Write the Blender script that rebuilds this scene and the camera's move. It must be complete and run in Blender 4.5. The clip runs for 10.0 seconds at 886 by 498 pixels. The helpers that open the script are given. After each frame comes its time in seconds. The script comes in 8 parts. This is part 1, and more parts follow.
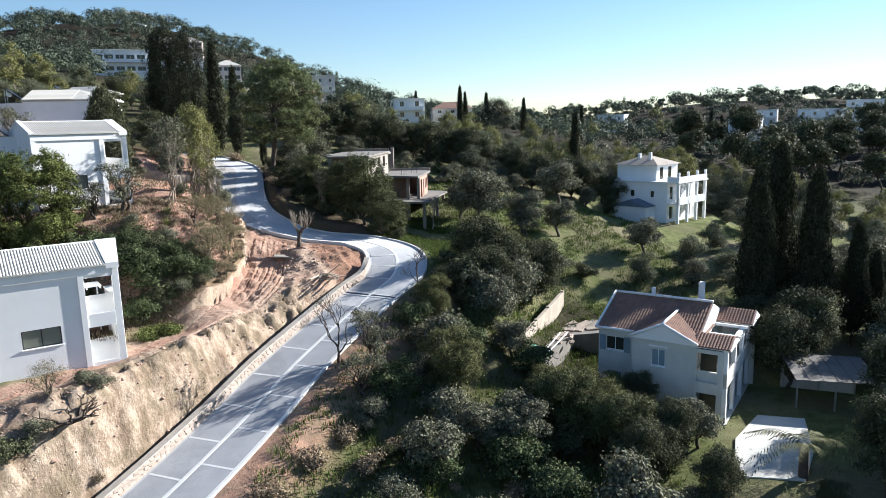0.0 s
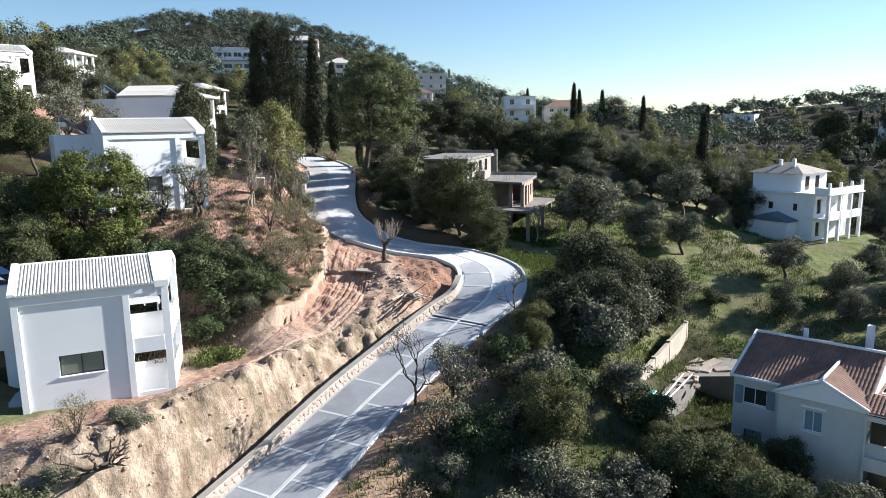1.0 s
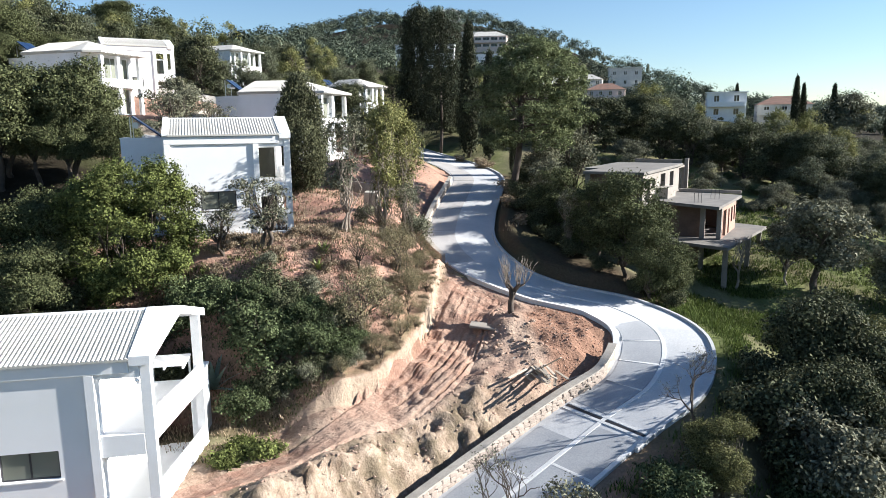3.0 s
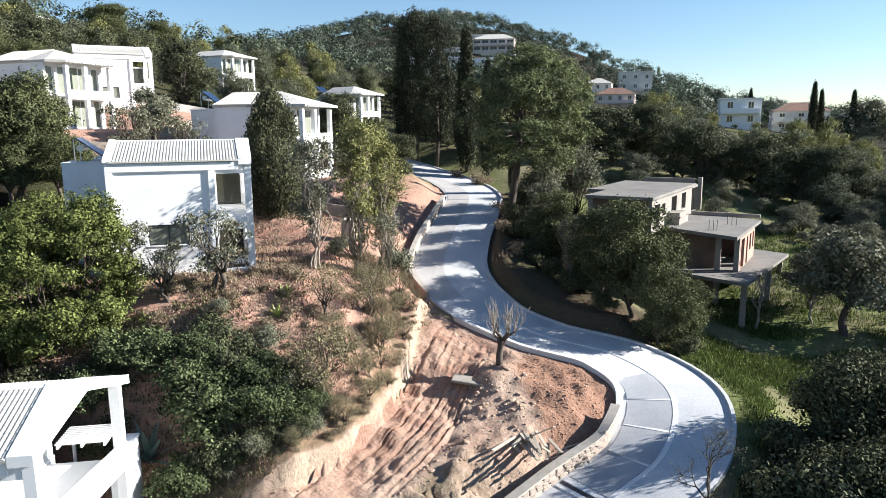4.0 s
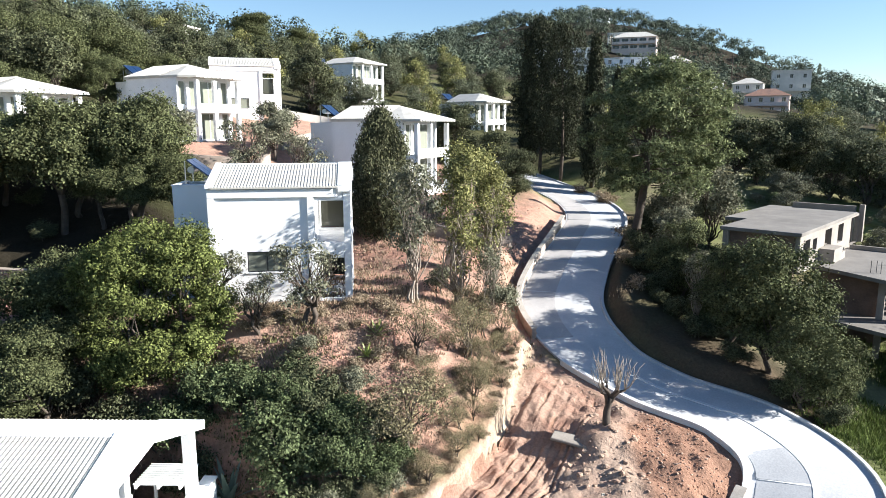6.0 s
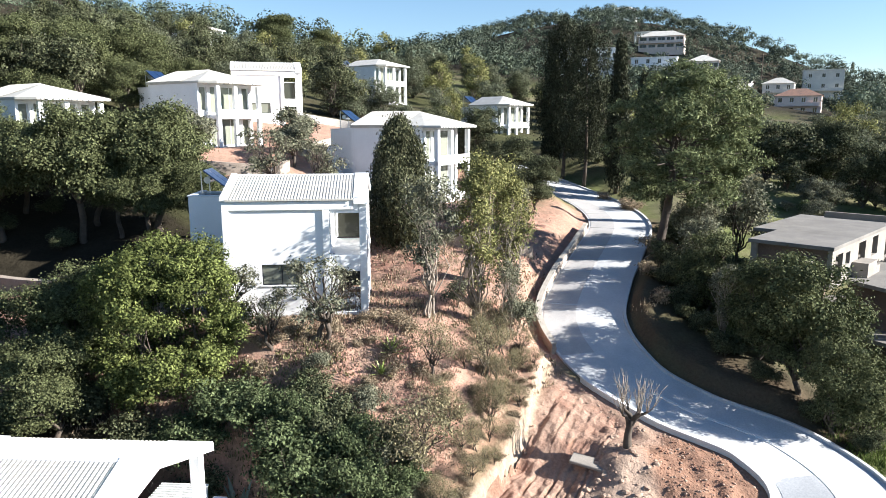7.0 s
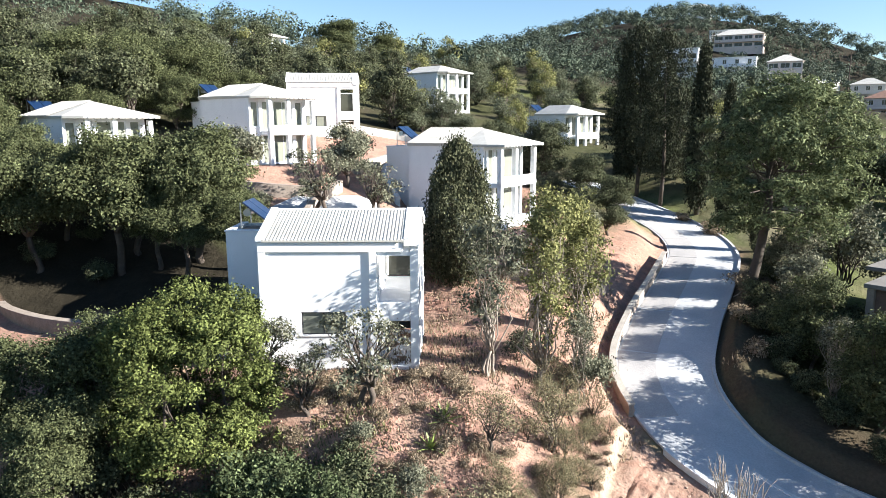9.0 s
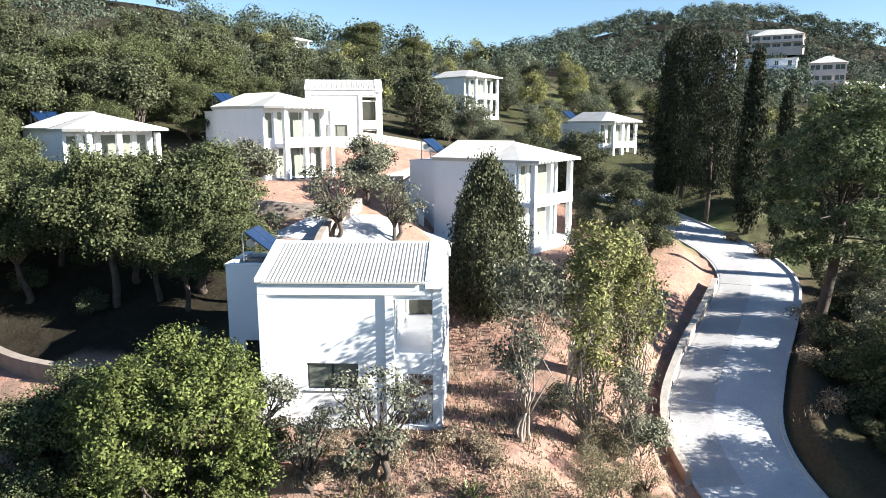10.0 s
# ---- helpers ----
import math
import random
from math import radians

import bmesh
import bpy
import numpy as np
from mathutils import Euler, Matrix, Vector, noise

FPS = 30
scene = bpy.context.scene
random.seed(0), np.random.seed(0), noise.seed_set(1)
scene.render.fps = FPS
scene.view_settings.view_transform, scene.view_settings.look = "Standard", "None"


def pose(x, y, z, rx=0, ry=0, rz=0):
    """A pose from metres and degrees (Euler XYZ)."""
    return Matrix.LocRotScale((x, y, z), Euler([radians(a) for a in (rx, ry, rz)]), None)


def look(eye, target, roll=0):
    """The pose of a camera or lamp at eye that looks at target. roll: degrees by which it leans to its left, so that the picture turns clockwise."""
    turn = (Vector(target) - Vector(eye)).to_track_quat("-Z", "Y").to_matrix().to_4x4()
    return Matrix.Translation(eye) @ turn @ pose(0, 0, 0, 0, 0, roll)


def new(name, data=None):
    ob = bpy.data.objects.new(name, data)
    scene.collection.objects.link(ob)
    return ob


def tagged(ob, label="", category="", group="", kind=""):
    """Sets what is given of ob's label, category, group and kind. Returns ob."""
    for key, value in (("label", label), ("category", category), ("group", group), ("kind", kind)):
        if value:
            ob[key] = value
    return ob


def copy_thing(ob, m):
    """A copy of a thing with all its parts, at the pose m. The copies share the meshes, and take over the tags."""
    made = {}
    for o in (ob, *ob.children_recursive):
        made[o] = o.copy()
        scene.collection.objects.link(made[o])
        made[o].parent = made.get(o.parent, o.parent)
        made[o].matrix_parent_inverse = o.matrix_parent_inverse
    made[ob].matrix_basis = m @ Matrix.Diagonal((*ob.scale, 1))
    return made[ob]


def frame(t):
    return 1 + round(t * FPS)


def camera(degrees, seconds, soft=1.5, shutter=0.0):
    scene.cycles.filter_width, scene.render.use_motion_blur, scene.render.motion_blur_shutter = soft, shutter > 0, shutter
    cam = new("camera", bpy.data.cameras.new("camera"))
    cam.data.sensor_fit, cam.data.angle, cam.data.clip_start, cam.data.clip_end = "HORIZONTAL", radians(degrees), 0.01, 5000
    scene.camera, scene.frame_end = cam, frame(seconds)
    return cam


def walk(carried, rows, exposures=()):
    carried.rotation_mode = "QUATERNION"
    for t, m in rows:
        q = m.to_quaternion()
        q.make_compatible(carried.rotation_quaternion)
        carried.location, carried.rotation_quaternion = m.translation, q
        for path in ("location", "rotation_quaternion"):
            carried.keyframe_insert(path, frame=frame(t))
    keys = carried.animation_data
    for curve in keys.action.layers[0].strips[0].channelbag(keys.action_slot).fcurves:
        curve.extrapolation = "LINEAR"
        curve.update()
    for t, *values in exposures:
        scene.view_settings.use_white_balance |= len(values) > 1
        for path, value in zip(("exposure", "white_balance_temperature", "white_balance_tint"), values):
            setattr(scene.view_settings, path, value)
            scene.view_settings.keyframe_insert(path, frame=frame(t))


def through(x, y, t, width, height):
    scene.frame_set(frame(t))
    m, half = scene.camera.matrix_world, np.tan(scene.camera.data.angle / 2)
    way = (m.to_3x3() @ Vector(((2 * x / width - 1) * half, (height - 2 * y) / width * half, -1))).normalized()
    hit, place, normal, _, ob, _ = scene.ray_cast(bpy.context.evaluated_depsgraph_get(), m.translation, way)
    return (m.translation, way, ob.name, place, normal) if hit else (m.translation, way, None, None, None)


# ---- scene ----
import itertools

cam = camera(65.0, 10.0, soft=0.85)
PATH = [
    (0, (3.535, -0.917, 19.739), (3.328, 1.04, 19.384), -1.4),
    (0.5, (3.282, 2.974, 19.817), (2.929, 4.911, 19.463), -1.2),
    (1, (3.108, 6.827, 19.886), (2.597, 8.728, 19.532), -0.9),
    (1.5, (2.868, 10.599, 19.888), (2.207, 12.453, 19.534), -0.8),
    (2, (2.518, 14.393, 19.966), (1.674, 16.172, 19.611), -0.6),
    (2.2, (2.358, 15.976, 19.981), (1.45, 17.723, 19.627), -0.6),
    (3.3, (0.747, 24.005, 20.316), (-0.261, 25.697, 19.965), -0.6),
    (3.5, (0.469, 25.137, 20.645), (-0.538, 26.83, 20.296), -0.6),
    (4, (-0.121, 27.308, 21.292), (-1.15, 28.987, 20.944), -0.5),
    (4.5, (-0.546, 28.729, 21.715), (-1.653, 30.358, 21.368), -0.4),
    (5, (-0.702, 29.589, 22.041), (-1.91, 31.145, 21.691), -0.3),
    (5.5, (-0.757, 30.176, 22.394), (-2.043, 31.667, 22.042), -0.2),
    (7, (-1.192, 31.528, 23.339), (-2.569, 32.934, 22.982), -0.1),
    (7.5, (-1.564, 32.072, 23.668), (-2.982, 33.435, 23.307), -0.2),
    (8, (-2.164, 32.738, 24.006), (-3.611, 34.07, 23.644), -0.2),
    (8.5, (-3.135, 33.669, 24.309), (-4.609, 34.972, 23.95), -0.2),
    (9, (-4.439, 34.818, 24.664), (-5.937, 36.093, 24.307), -0.2),
    (9.5, (-6.017, 36.14, 25.073), (-7.539, 37.387, 24.717), -0.1),
    (10, (-7.874, 37.659, 25.468), (-9.421, 38.876, 25.114), -0.2),
]
walk(cam, [(t, look(eye, target, roll)) for t, eye, target, roll in PATH], [(0, 1.56, 5900, 10), (2, 1.56, 5950, 10), (3.5, 1.6, 6000, 10), (5.5, 1.72, 6020, 10), (10, 1.88, 6020, 10)])

# ---- daylight: a low winter sun ----
SUN_SIDE, SUN_UP = 35.0, 24.0  # degrees from +x towards +y; degrees over the horizon
sky_world = bpy.data.worlds.new("sky")
scene.world = sky_world
sky_world.use_nodes = True
wn = sky_world.node_tree.nodes
sky = wn.new("ShaderNodeTexSky")
sky.sky_type, sky.sun_disc = "NISHITA", False
sky.sun_elevation, sky.sun_rotation = radians(SUN_UP), radians(90 - SUN_SIDE)
sky.air_density, sky.dust_density, sky.ozone_density = 1.25, 0.0, 3.0
sky.altitude = 1500
sky_world.node_tree.links.new(sky.outputs[0], wn["Background"].inputs[0])
wn["Background"].inputs[1].default_value = 0.05
sun = new("sun", bpy.data.lights.new("sun", "SUN"))
sun.data.energy, sun.data.angle, sun.data.color = 4.9, radians(0.5), (1.0, 0.93, 0.82)
sun_way = Vector((math.cos(radians(SUN_SIDE)) * math.cos(radians(SUN_UP)), math.sin(radians(SUN_SIDE)) * math.cos(radians(SUN_UP)), math.sin(radians(SUN_UP))))
sun.matrix_world = look(sun_way * 300, (0, 0, 0))

# ---- the lie of the land: metres, z up ----
ROAD = [(-42.0, -40.0, -14.0), (-33.0, -18.0, -10.0), (-25.0, 2.0, -5.5), (-19.5, 18.0, -1.6), (-15.2, 28.0, 0.7), (-12.8, 36.5, 2.5), (-11.2, 43.0, 4.1), (-8.3, 51.8, 6.2),
        (-6.7, 56.2, 7.3), (-7.6, 60.8, 8.3), (-11.0, 62.9, 9.0), (-15.5, 62.9, 9.5), (-19.6, 63.4, 10.5), (-23.3, 66.0, 11.7),
        (-25.8, 70.8, 12.9), (-28.2, 77.0, 14.1), (-31.0, 83.0, 14.9), (-35.0, 87.2, 15.6), (-41.0, 90.0, 16.6), (-52.0, 93.0, 18.6)]
LEVELS_TERRACES = [(-20.6, 30.4, 5.7), (-18.0, 33.0, 4.8), (-20.3, 38.5, 6.7), (-18.4, 39.5, 6.4), (-15.8, 38.8, 4.9), (-16.5, 43.4, 6.6), (-15.1, 46.9, 5.9),
                   (-18.2, 48.6, 7.6), (-15.2, 51.7, 7.9), (-18.3, 54.0, 8.0), (-15.2, 57.3, 9.1), (-18.4, 58.4, 9.7), (-13.7, 58.4, 8.9),
                   (-20.7, 49.6, 10.1), (-20.9, 53.2, 11.7), (-22.0, 57.0, 12.0), (-22.3, 43.6, 8.9), (-24.0, 48.6, 11.7), (-25.0, 51.0, 12.9), (-29.5, 51.0, 13.9)]
LEVELS_GARDENS = [(-34.0, 46.0, 13.2), (-30.0, 43.8, 11.3), (-42.8, 43.4, 15.1), (-46.5, 43.0, 15.4), (-40.2, 45.0, 15.0), (-39.4, 40.4, 13.9), (-43.0, 38.4, 13.9), (-27.0, 40.0, 8.9), (-34.0, 57.0, 15.2), (-38.5, 68.0, 16.2), (-30.5, 68.0, 14.4),
                  (-46.0, 57.0, 18.6), (-57.0, 61.0, 21.4), (-59.0, 46.0, 21.0), (-55.5, 72.0, 21.2), (-56.0, 96.0, 20.8), (-28.0, 30.0, 7.0), (-40.0, 22.0, 10.0)]
LEVELS_SLOPES = [(-86.0, 112.0, 26.5), (-98.0, 58.0, 30.5), (-130.0, 104.0, 38.0), (-90.0, 20.0, 27.0), (-45.0, -15.0, 8.0),
                 (-20.0, 100.0, 15.5), (-30.0, 125.0, 19.5), (-60.0, 150.0, 24.0)]
LEVELS_VALLEY = [(-1.5, 44.0, 1.8), (1.0, 36.0, -1.2), (4.0, 52.0, 1.4), (7.3, 63.0, 0.8), (-3.0, 53.0, 6.0), (-2.0, 61.0, 6.4), (-5.9, 69.8, 7.6),
                 (13.0, 44.0, -2.4), (19.5, 42.0, -1.2), (21.0, 54.0, -1.8), (-7.2, 90.0, 11.2), (-14.0, 77.0, 9.8), (3.0, 78.0, 7.2),
                 (14.0, 84.0, 5.8), (25.0, 99.0, 5.2), (38.0, 82.0, 1.5), (0.0, 112.0, 12.0), (60.0, 110.0, 2.0), (45.0, 50.0, -4.0),
                 (10.0, 20.0, -6.0), (-2.0, 5.0, -8.0), (40.0, 5.0, -9.0), (20.0, 140.0, 9.5), (0.0, -25.0, -12.0)]
SPOTS = np.array(LEVELS_TERRACES + LEVELS_GARDENS + LEVELS_SLOPES + LEVELS_VALLEY)


def bend(r2):
    return r2 * np.log(r2 + 1e-6)


def plate(spots, soft=2.0):
    """A smooth sheet over spot levels: the weights of a thin plate."""
    n = len(spots)
    xy = spots[:, :2] / 50
    k = bend(((xy[:, None] - xy[None]) ** 2).sum(-1)) + np.eye(n) * soft * 0.002
    p = np.c_[np.ones(n), xy]
    m = np.block([[k, p], [p.T, np.zeros((3, 3))]])
    return np.linalg.solve(m, np.r_[spots[:, 2], 0, 0, 0])


PLATE = plate(SPOTS)


def near_land(x, y):
    x, y = np.asarray(x, float), np.asarray(y, float)
    z = PLATE[-3] + PLATE[-2] * x / 50 + PLATE[-1] * y / 50
    for (sx, sy, _), w in zip(SPOTS, PLATE):
        z = z + w * bend(((x - sx) / 50) ** 2 + ((y - sy) / 50) ** 2)
    return z


def hump(x, y, cx, cy, rx, ry, turn=0.0):
    c, s = math.cos(radians(turn)), math.sin(radians(turn))
    dx, dy = x - cx, y - cy
    return np.exp(-(((dx * c + dy * s) / rx) ** 2) - ((-dx * s + dy * c) / ry) ** 2)


def far_land(x, y):
    z = 9.9 + 0.6 * hump(x, y, 0, 330, 420, 120) + 64.7 * hump(x, y, -207.2, 370, 127.4, 173.7, -9.4) + 44 * hump(x, y, -212.7, 78.2, 34.9, 81.5)
    z = z + 8.3 * hump(x, y, -120, 200, 90, 70) + 16.8 * hump(x, y, 136.7, 420, 128.1, 80) + 9 * hump(x, y, 330, 330, 160, 160) + 1.3 * hump(x, y, -95, 255, 60, 60) - 4.5 * hump(x, y, -66, 246, 26, 22)
    edge = np.clip((np.hypot(x, y - 60) - 700) / 900, 0, 1)
    return z * (1 - edge) - 20 * edge


def ease(a, b, v):
    t = np.clip((v - a) / (b - a), 0, 1)
    return t * t * (3 - 2 * t)


def smooth_line(points, step=0.4):
    """A gliding line (Catmull-Rom) through points, as an array."""
    p = np.array(points, float)
    p = np.vstack([2 * p[0] - p[1], p, 2 * p[-1] - p[-2]])
    out = []
    for a, b, c, d in zip(p[:-3], p[1:-2], p[2:-1], p[3:]):
        n = max(2, int(np.linalg.norm(c - b) / step))
        for t in np.linspace(0, 1, n, endpoint=False):
            out.append(0.5 * (2 * b + (c - a) * t + (2 * a - 5 * b + 4 * c - d) * t * t + (3 * b - a - 3 * c + d) * t ** 3))
    return np.array(out + [p[-2]])


ROAD_LINE = smooth_line(ROAD)
ROAD_HALF = 2.35


def beside_road(x, y):
    """The distance from the road's middle (left of it is negative) and its level there."""
    x, y = np.asarray(x, float), np.asarray(y, float)
    best, side, level = np.full(x.shape, 1e9), np.zeros(x.shape), np.zeros(x.shape)
    for a, b in zip(ROAD_LINE[:-1], ROAD_LINE[1:]):
        d = b[:2] - a[:2]
        t = np.clip(((x - a[0]) * d[0] + (y - a[1]) * d[1]) / (d @ d), 0, 1)
        px, py = x - a[0] - t * d[0], y - a[1] - t * d[1]
        dist = np.hypot(px, py)
        nearer = dist < best
        best = np.where(nearer, dist, best)
        side = np.where(nearer, np.sign(d[1] * px - d[0] * py), side)
        level = np.where(nearer, a[2] + t * (b[2] - a[2]), level)
    return best * side, level


CUT = [(-20.8, 43.6), (-18.9, 46.0), (-18.15, 48.2), (-18.1, 50.6), (-18.4, 52.6), (-19.2, 54.9), (-20.0, 56.7), (-20.9, 58.8)]  # the foot of the cut bank


def steepen(x, y, wide=0.8):
    """Plan places moved away from the cut, so that the land steps there."""
    best, mx, my = np.full(x.shape, 1e9), np.zeros(x.shape), np.zeros(x.shape)
    for (ax, ay), (bx, by) in zip(CUT[:-1], CUT[1:]):
        t = np.clip(((x - ax) * (bx - ax) + (y - ay) * (by - ay)) / ((bx - ax) ** 2 + (by - ay) ** 2), 0, 1)
        px, py = x - ax - t * (bx - ax), y - ay - t * (by - ay)
        d = np.hypot(px, py) + 1e-6
        nearer = d < best
        best, mx, my = np.where(nearer, d, best), np.where(nearer, px / d, mx), np.where(nearer, py / d, my)
    push = np.where(best < wide, wide * (best / wide) ** 0.3 - best, 0)
    return x + mx * push, y + my * push, best


def side_of_cut(x, y):
    """Metres to the right of the cut's foot (negative: on the bank)."""
    cx = np.interp(y, [p[1] for p in CUT], [p[0] for p in CUT])
    return x - cx


PADS = []  # level places under houses: x, y, radius, level


def land(x, y):
    x, y = np.asarray(x, float), np.asarray(y, float)
    w = ease(120, 230, np.hypot(x + 25, y - 60))
    sx, sy, _ = steepen(x, y)
    z = near_land(sx, sy) * (1 - w) + far_land(x, y) * w
    step = side_of_cut(x, y)
    z = z + np.where(step < 0, 1, -1) * 0.28 * np.exp(-np.abs(step) / 1.5) * ease(42.5, 45.5, y) * ease(61.0, 58.5, y)
    for cx, cy, r, level in PADS:
        z = z + (level - z) * (1 - ease(r, r + 3.5, np.hypot(x - cx, y - cy)))
    off, level = beside_road(x, y)
    d = np.abs(off)
    reach = np.where(off < 0, 2.2, 4.0)
    blend = ease(ROAD_HALF + 0.35, ROAD_HALF + 0.35 + reach, d)
    z = np.where(d < 40, (level - 0.12) * (1 - blend) + z * blend, z)
    z = z + 0.55 * np.exp(-(((x + 15.0) / 1.5) ** 2) - ((y - 57.0) / 1.3) ** 2)
    # the cut earth bank inside the upper bend
    return z + 1.0 * ease(ROAD_HALF + 0.3, ROAD_HALF + 1.3, off) * ease(11, 6, off) * (off > 0) * ease(62.5, 65.5, y) * ease(84, 78, y) * ease(-9, -13, x)

# ---- materials ----
def material(name):
    m = bpy.data.materials.new(name)
    m.use_nodes = True
    n, l = m.node_tree.nodes, m.node_tree.links
    return m, n, l, n["Principled BSDF"]


def noise_at(n, l, scale, detail=4.0, rough=0.6, coords="Object"):
    tc, no = n.new("ShaderNodeTexCoord"), n.new("ShaderNodeTexNoise")
    no.inputs["Scale"].default_value, no.inputs["Detail"].default_value, no.inputs["Roughness"].default_value = scale, detail, rough
    l.new(tc.outputs[coords], no.inputs["Vector"])
    return no.outputs["Fac"]


def ramp(n, l, fac, *stops):
    r = n.new("ShaderNodeValToRGB")
    e = r.color_ramp.elements
    while len(e) < len(stops):
        e.new(0.5)
    for el, (at, col) in zip(e, stops):
        el.position, el.color = at, (*col, 1)
    l.new(fac, r.inputs[0])
    return r.outputs[0]


def blend(n, l, fac, a, b, how="MIX"):
    m = n.new("ShaderNodeMix")
    m.data_type, m.blend_type = "RGBA", how
    for sock, v in ((m.inputs[0], fac), (m.inputs[6], a), (m.inputs[7], b)):
        if isinstance(v, (int, float)):
            sock.default_value = v
        elif isinstance(v, tuple):
            sock.default_value = (*v, 1)
        else:
            l.new(v, sock)
    return m.outputs[2]


def relief(n, l, bsdf, fac, strength=0.4, distance=0.02):
    b = n.new("ShaderNodeBump")
    b.inputs["Strength"].default_value, b.inputs["Distance"].default_value = strength, distance
    l.new(fac, b.inputs["Height"])
    l.new(b.outputs[0], bsdf.inputs["Normal"])


def surface(name, a, b, scale=2.0, fine=30.0, rough=0.8, bump=0.3, dist=0.01, metal=0.0, spots=None):
    """Two close colours in blotches, darkened and lightened by a fine grain."""
    m, n, l, p = material(name)
    big, small = noise_at(n, l, scale), noise_at(n, l, fine, 3)
    col = blend(n, l, ramp(n, l, big, (0.35, (0, 0, 0)), (0.65, (1, 1, 1))), a, b)
    col = blend(n, l, 0.35, col, ramp(n, l, small, (0.3, (0.55, 0.55, 0.55)), (0.7, (1.3, 1.3, 1.3))), "MULTIPLY")
    if spots:
        col = blend(n, l, ramp(n, l, noise_at(n, l, scale * 0.37, 5), (0.56, (0, 0, 0)), (0.7, (0.7, 0.7, 0.7))), col, spots)
    l.new(col, p.inputs["Base Color"])
    p.inputs["Roughness"].default_value, p.inputs["Metallic"].default_value = rough, metal
    relief(n, l, p, small, bump, dist)
    return m


def plain(name, colour, rough=0.5, metal=0.0):
    m, n, l, p = material(name)
    p.inputs["Base Color"].default_value = (*colour, 1)
    p.inputs["Roughness"].default_value, p.inputs["Metallic"].default_value = rough, metal
    return m


def random_tint(name, a, b, rough=0.8, fine=20.0, bump=0.4, dist=0.01):
    """A colour of its own for each piece (Object Info's Random)."""
    m, n, l, p = material(name)
    info = n.new("ShaderNodeObjectInfo")
    small = noise_at(n, l, fine, 4)
    col = blend(n, l, info.outputs["Random"], a, b)
    col = blend(n, l, 0.4, col, ramp(n, l, small, (0.3, (0.5, 0.5, 0.5)), (0.7, (1.3, 1.3, 1.3))), "MULTIPLY")
    l.new(col, p.inputs["Base Color"])
    p.inputs["Roughness"].default_value = rough
    relief(n, l, p, small, bump, dist)
    return m


def foliage(name, dark, light, through=0.24, rough=0.65, patch=0.8, by_tree=False):
    """Leaves: each leaf (mesh island) has its own green, and some light passes through. by_tree: most of the difference is from tree to tree."""
    m, n, l, p = material(name)
    geo = n.new("ShaderNodeNewGeometry")
    pick = geo.outputs["Random Per Island"]
    dark, light = tuple(0.3 * c for c in dark), tuple(1.36 * c for c in light)
    if by_tree:
        tone = n.new("ShaderNodeAttribute")
        tone.attribute_name = "tone"
        pick = blend(n, l, 0.85, pick, tone.outputs["Fac"])
    col = blend(n, l, pick, dark, light)
    col = blend(n, l, ramp(n, l, noise_at(n, l, patch, 2), (0.35, (0, 0, 0)), (0.65, (0.75, 0.75, 0.75))), col, tuple(0.5 * (x + y) * 0.62 for x, y in zip(dark, light)))
    l.new(col, p.inputs["Base Color"])
    p.inputs["Roughness"].default_value = rough
    p.inputs["Specular IOR Level"].default_value = 0.05
    tr, mix = n.new("ShaderNodeBsdfTranslucent"), n.new("ShaderNodeMixShader")
    l.new(col, tr.inputs["Color"])
    mix.inputs[0].default_value = 0.7 * through
    l.new(p.outputs[0], mix.inputs[1])
    l.new(tr.outputs[0], mix.inputs[2])
    l.new(mix.outputs[0], n["Material Output"].inputs["Surface"])
    return m


WHITE = surface("white render", (0.84, 0.84, 0.84), (0.79, 0.79, 0.785), 0.6, 60, 0.85, 0.15, 0.004, spots=(0.71, 0.705, 0.69))
WHITE_TILE = surface("whitewashed tile", (0.56, 0.54, 0.49), (0.47, 0.445, 0.395), 1.2, 40, 0.8, 0.3, 0.006, spots=(0.5, 0.47, 0.42))
GLASS_DARK = plain("window glass", (0.045, 0.045, 0.035), 0.05)
# Door panes coloured white in place of the sunlit veranda.
GLASS_LIT = plain("door glass whitened for sunlight", (0.55, 0.55, 0.53), 0.1)
COPING = surface("rough mortar", (0.44, 0.40, 0.345), (0.35, 0.315, 0.27), 2, 18, 0.95, 0.6, 0.02)
TILE_GREY = surface("faded grey-brown tile", (0.36, 0.32, 0.27), (0.29, 0.25, 0.21), 1.5, 25, 0.9, 0.4, 0.01, spots=(0.22, 0.19, 0.16))
GLASS_PALE = plain("window glass before drawn curtains", (0.20, 0.21, 0.17), 0.08)
FRAME_WHITE = plain("white window frame", (0.78, 0.78, 0.78), 0.4)
FRAME_DARK = plain("dark window frame", (0.03, 0.03, 0.035), 0.4)
# Darker plaster for inner floors: the rooms' shade is put into its colour.
SHADOW_IN = surface("plaster darkened for room shade", (0.45, 0.44, 0.42), (0.4, 0.39, 0.37), 1, 20, 0.9, 0.1)
PANEL_BLUE = plain("solar collector glass", (0.008, 0.022, 0.06), 0.3)
STEEL = plain("galvanised steel", (0.55, 0.56, 0.57), 0.35, 0.9)
CONCRETE_OLD = surface("weathered concrete deck", (0.20, 0.185, 0.165), (0.15, 0.138, 0.125), 0.7, 18, 0.9, 0.4, 0.01, spots=(0.11, 0.10, 0.09))
CONCRETE = surface("raw concrete", (0.29, 0.26, 0.225), (0.22, 0.195, 0.17), 0.7, 18, 0.9, 0.4, 0.01, spots=(0.22, 0.21, 0.2))
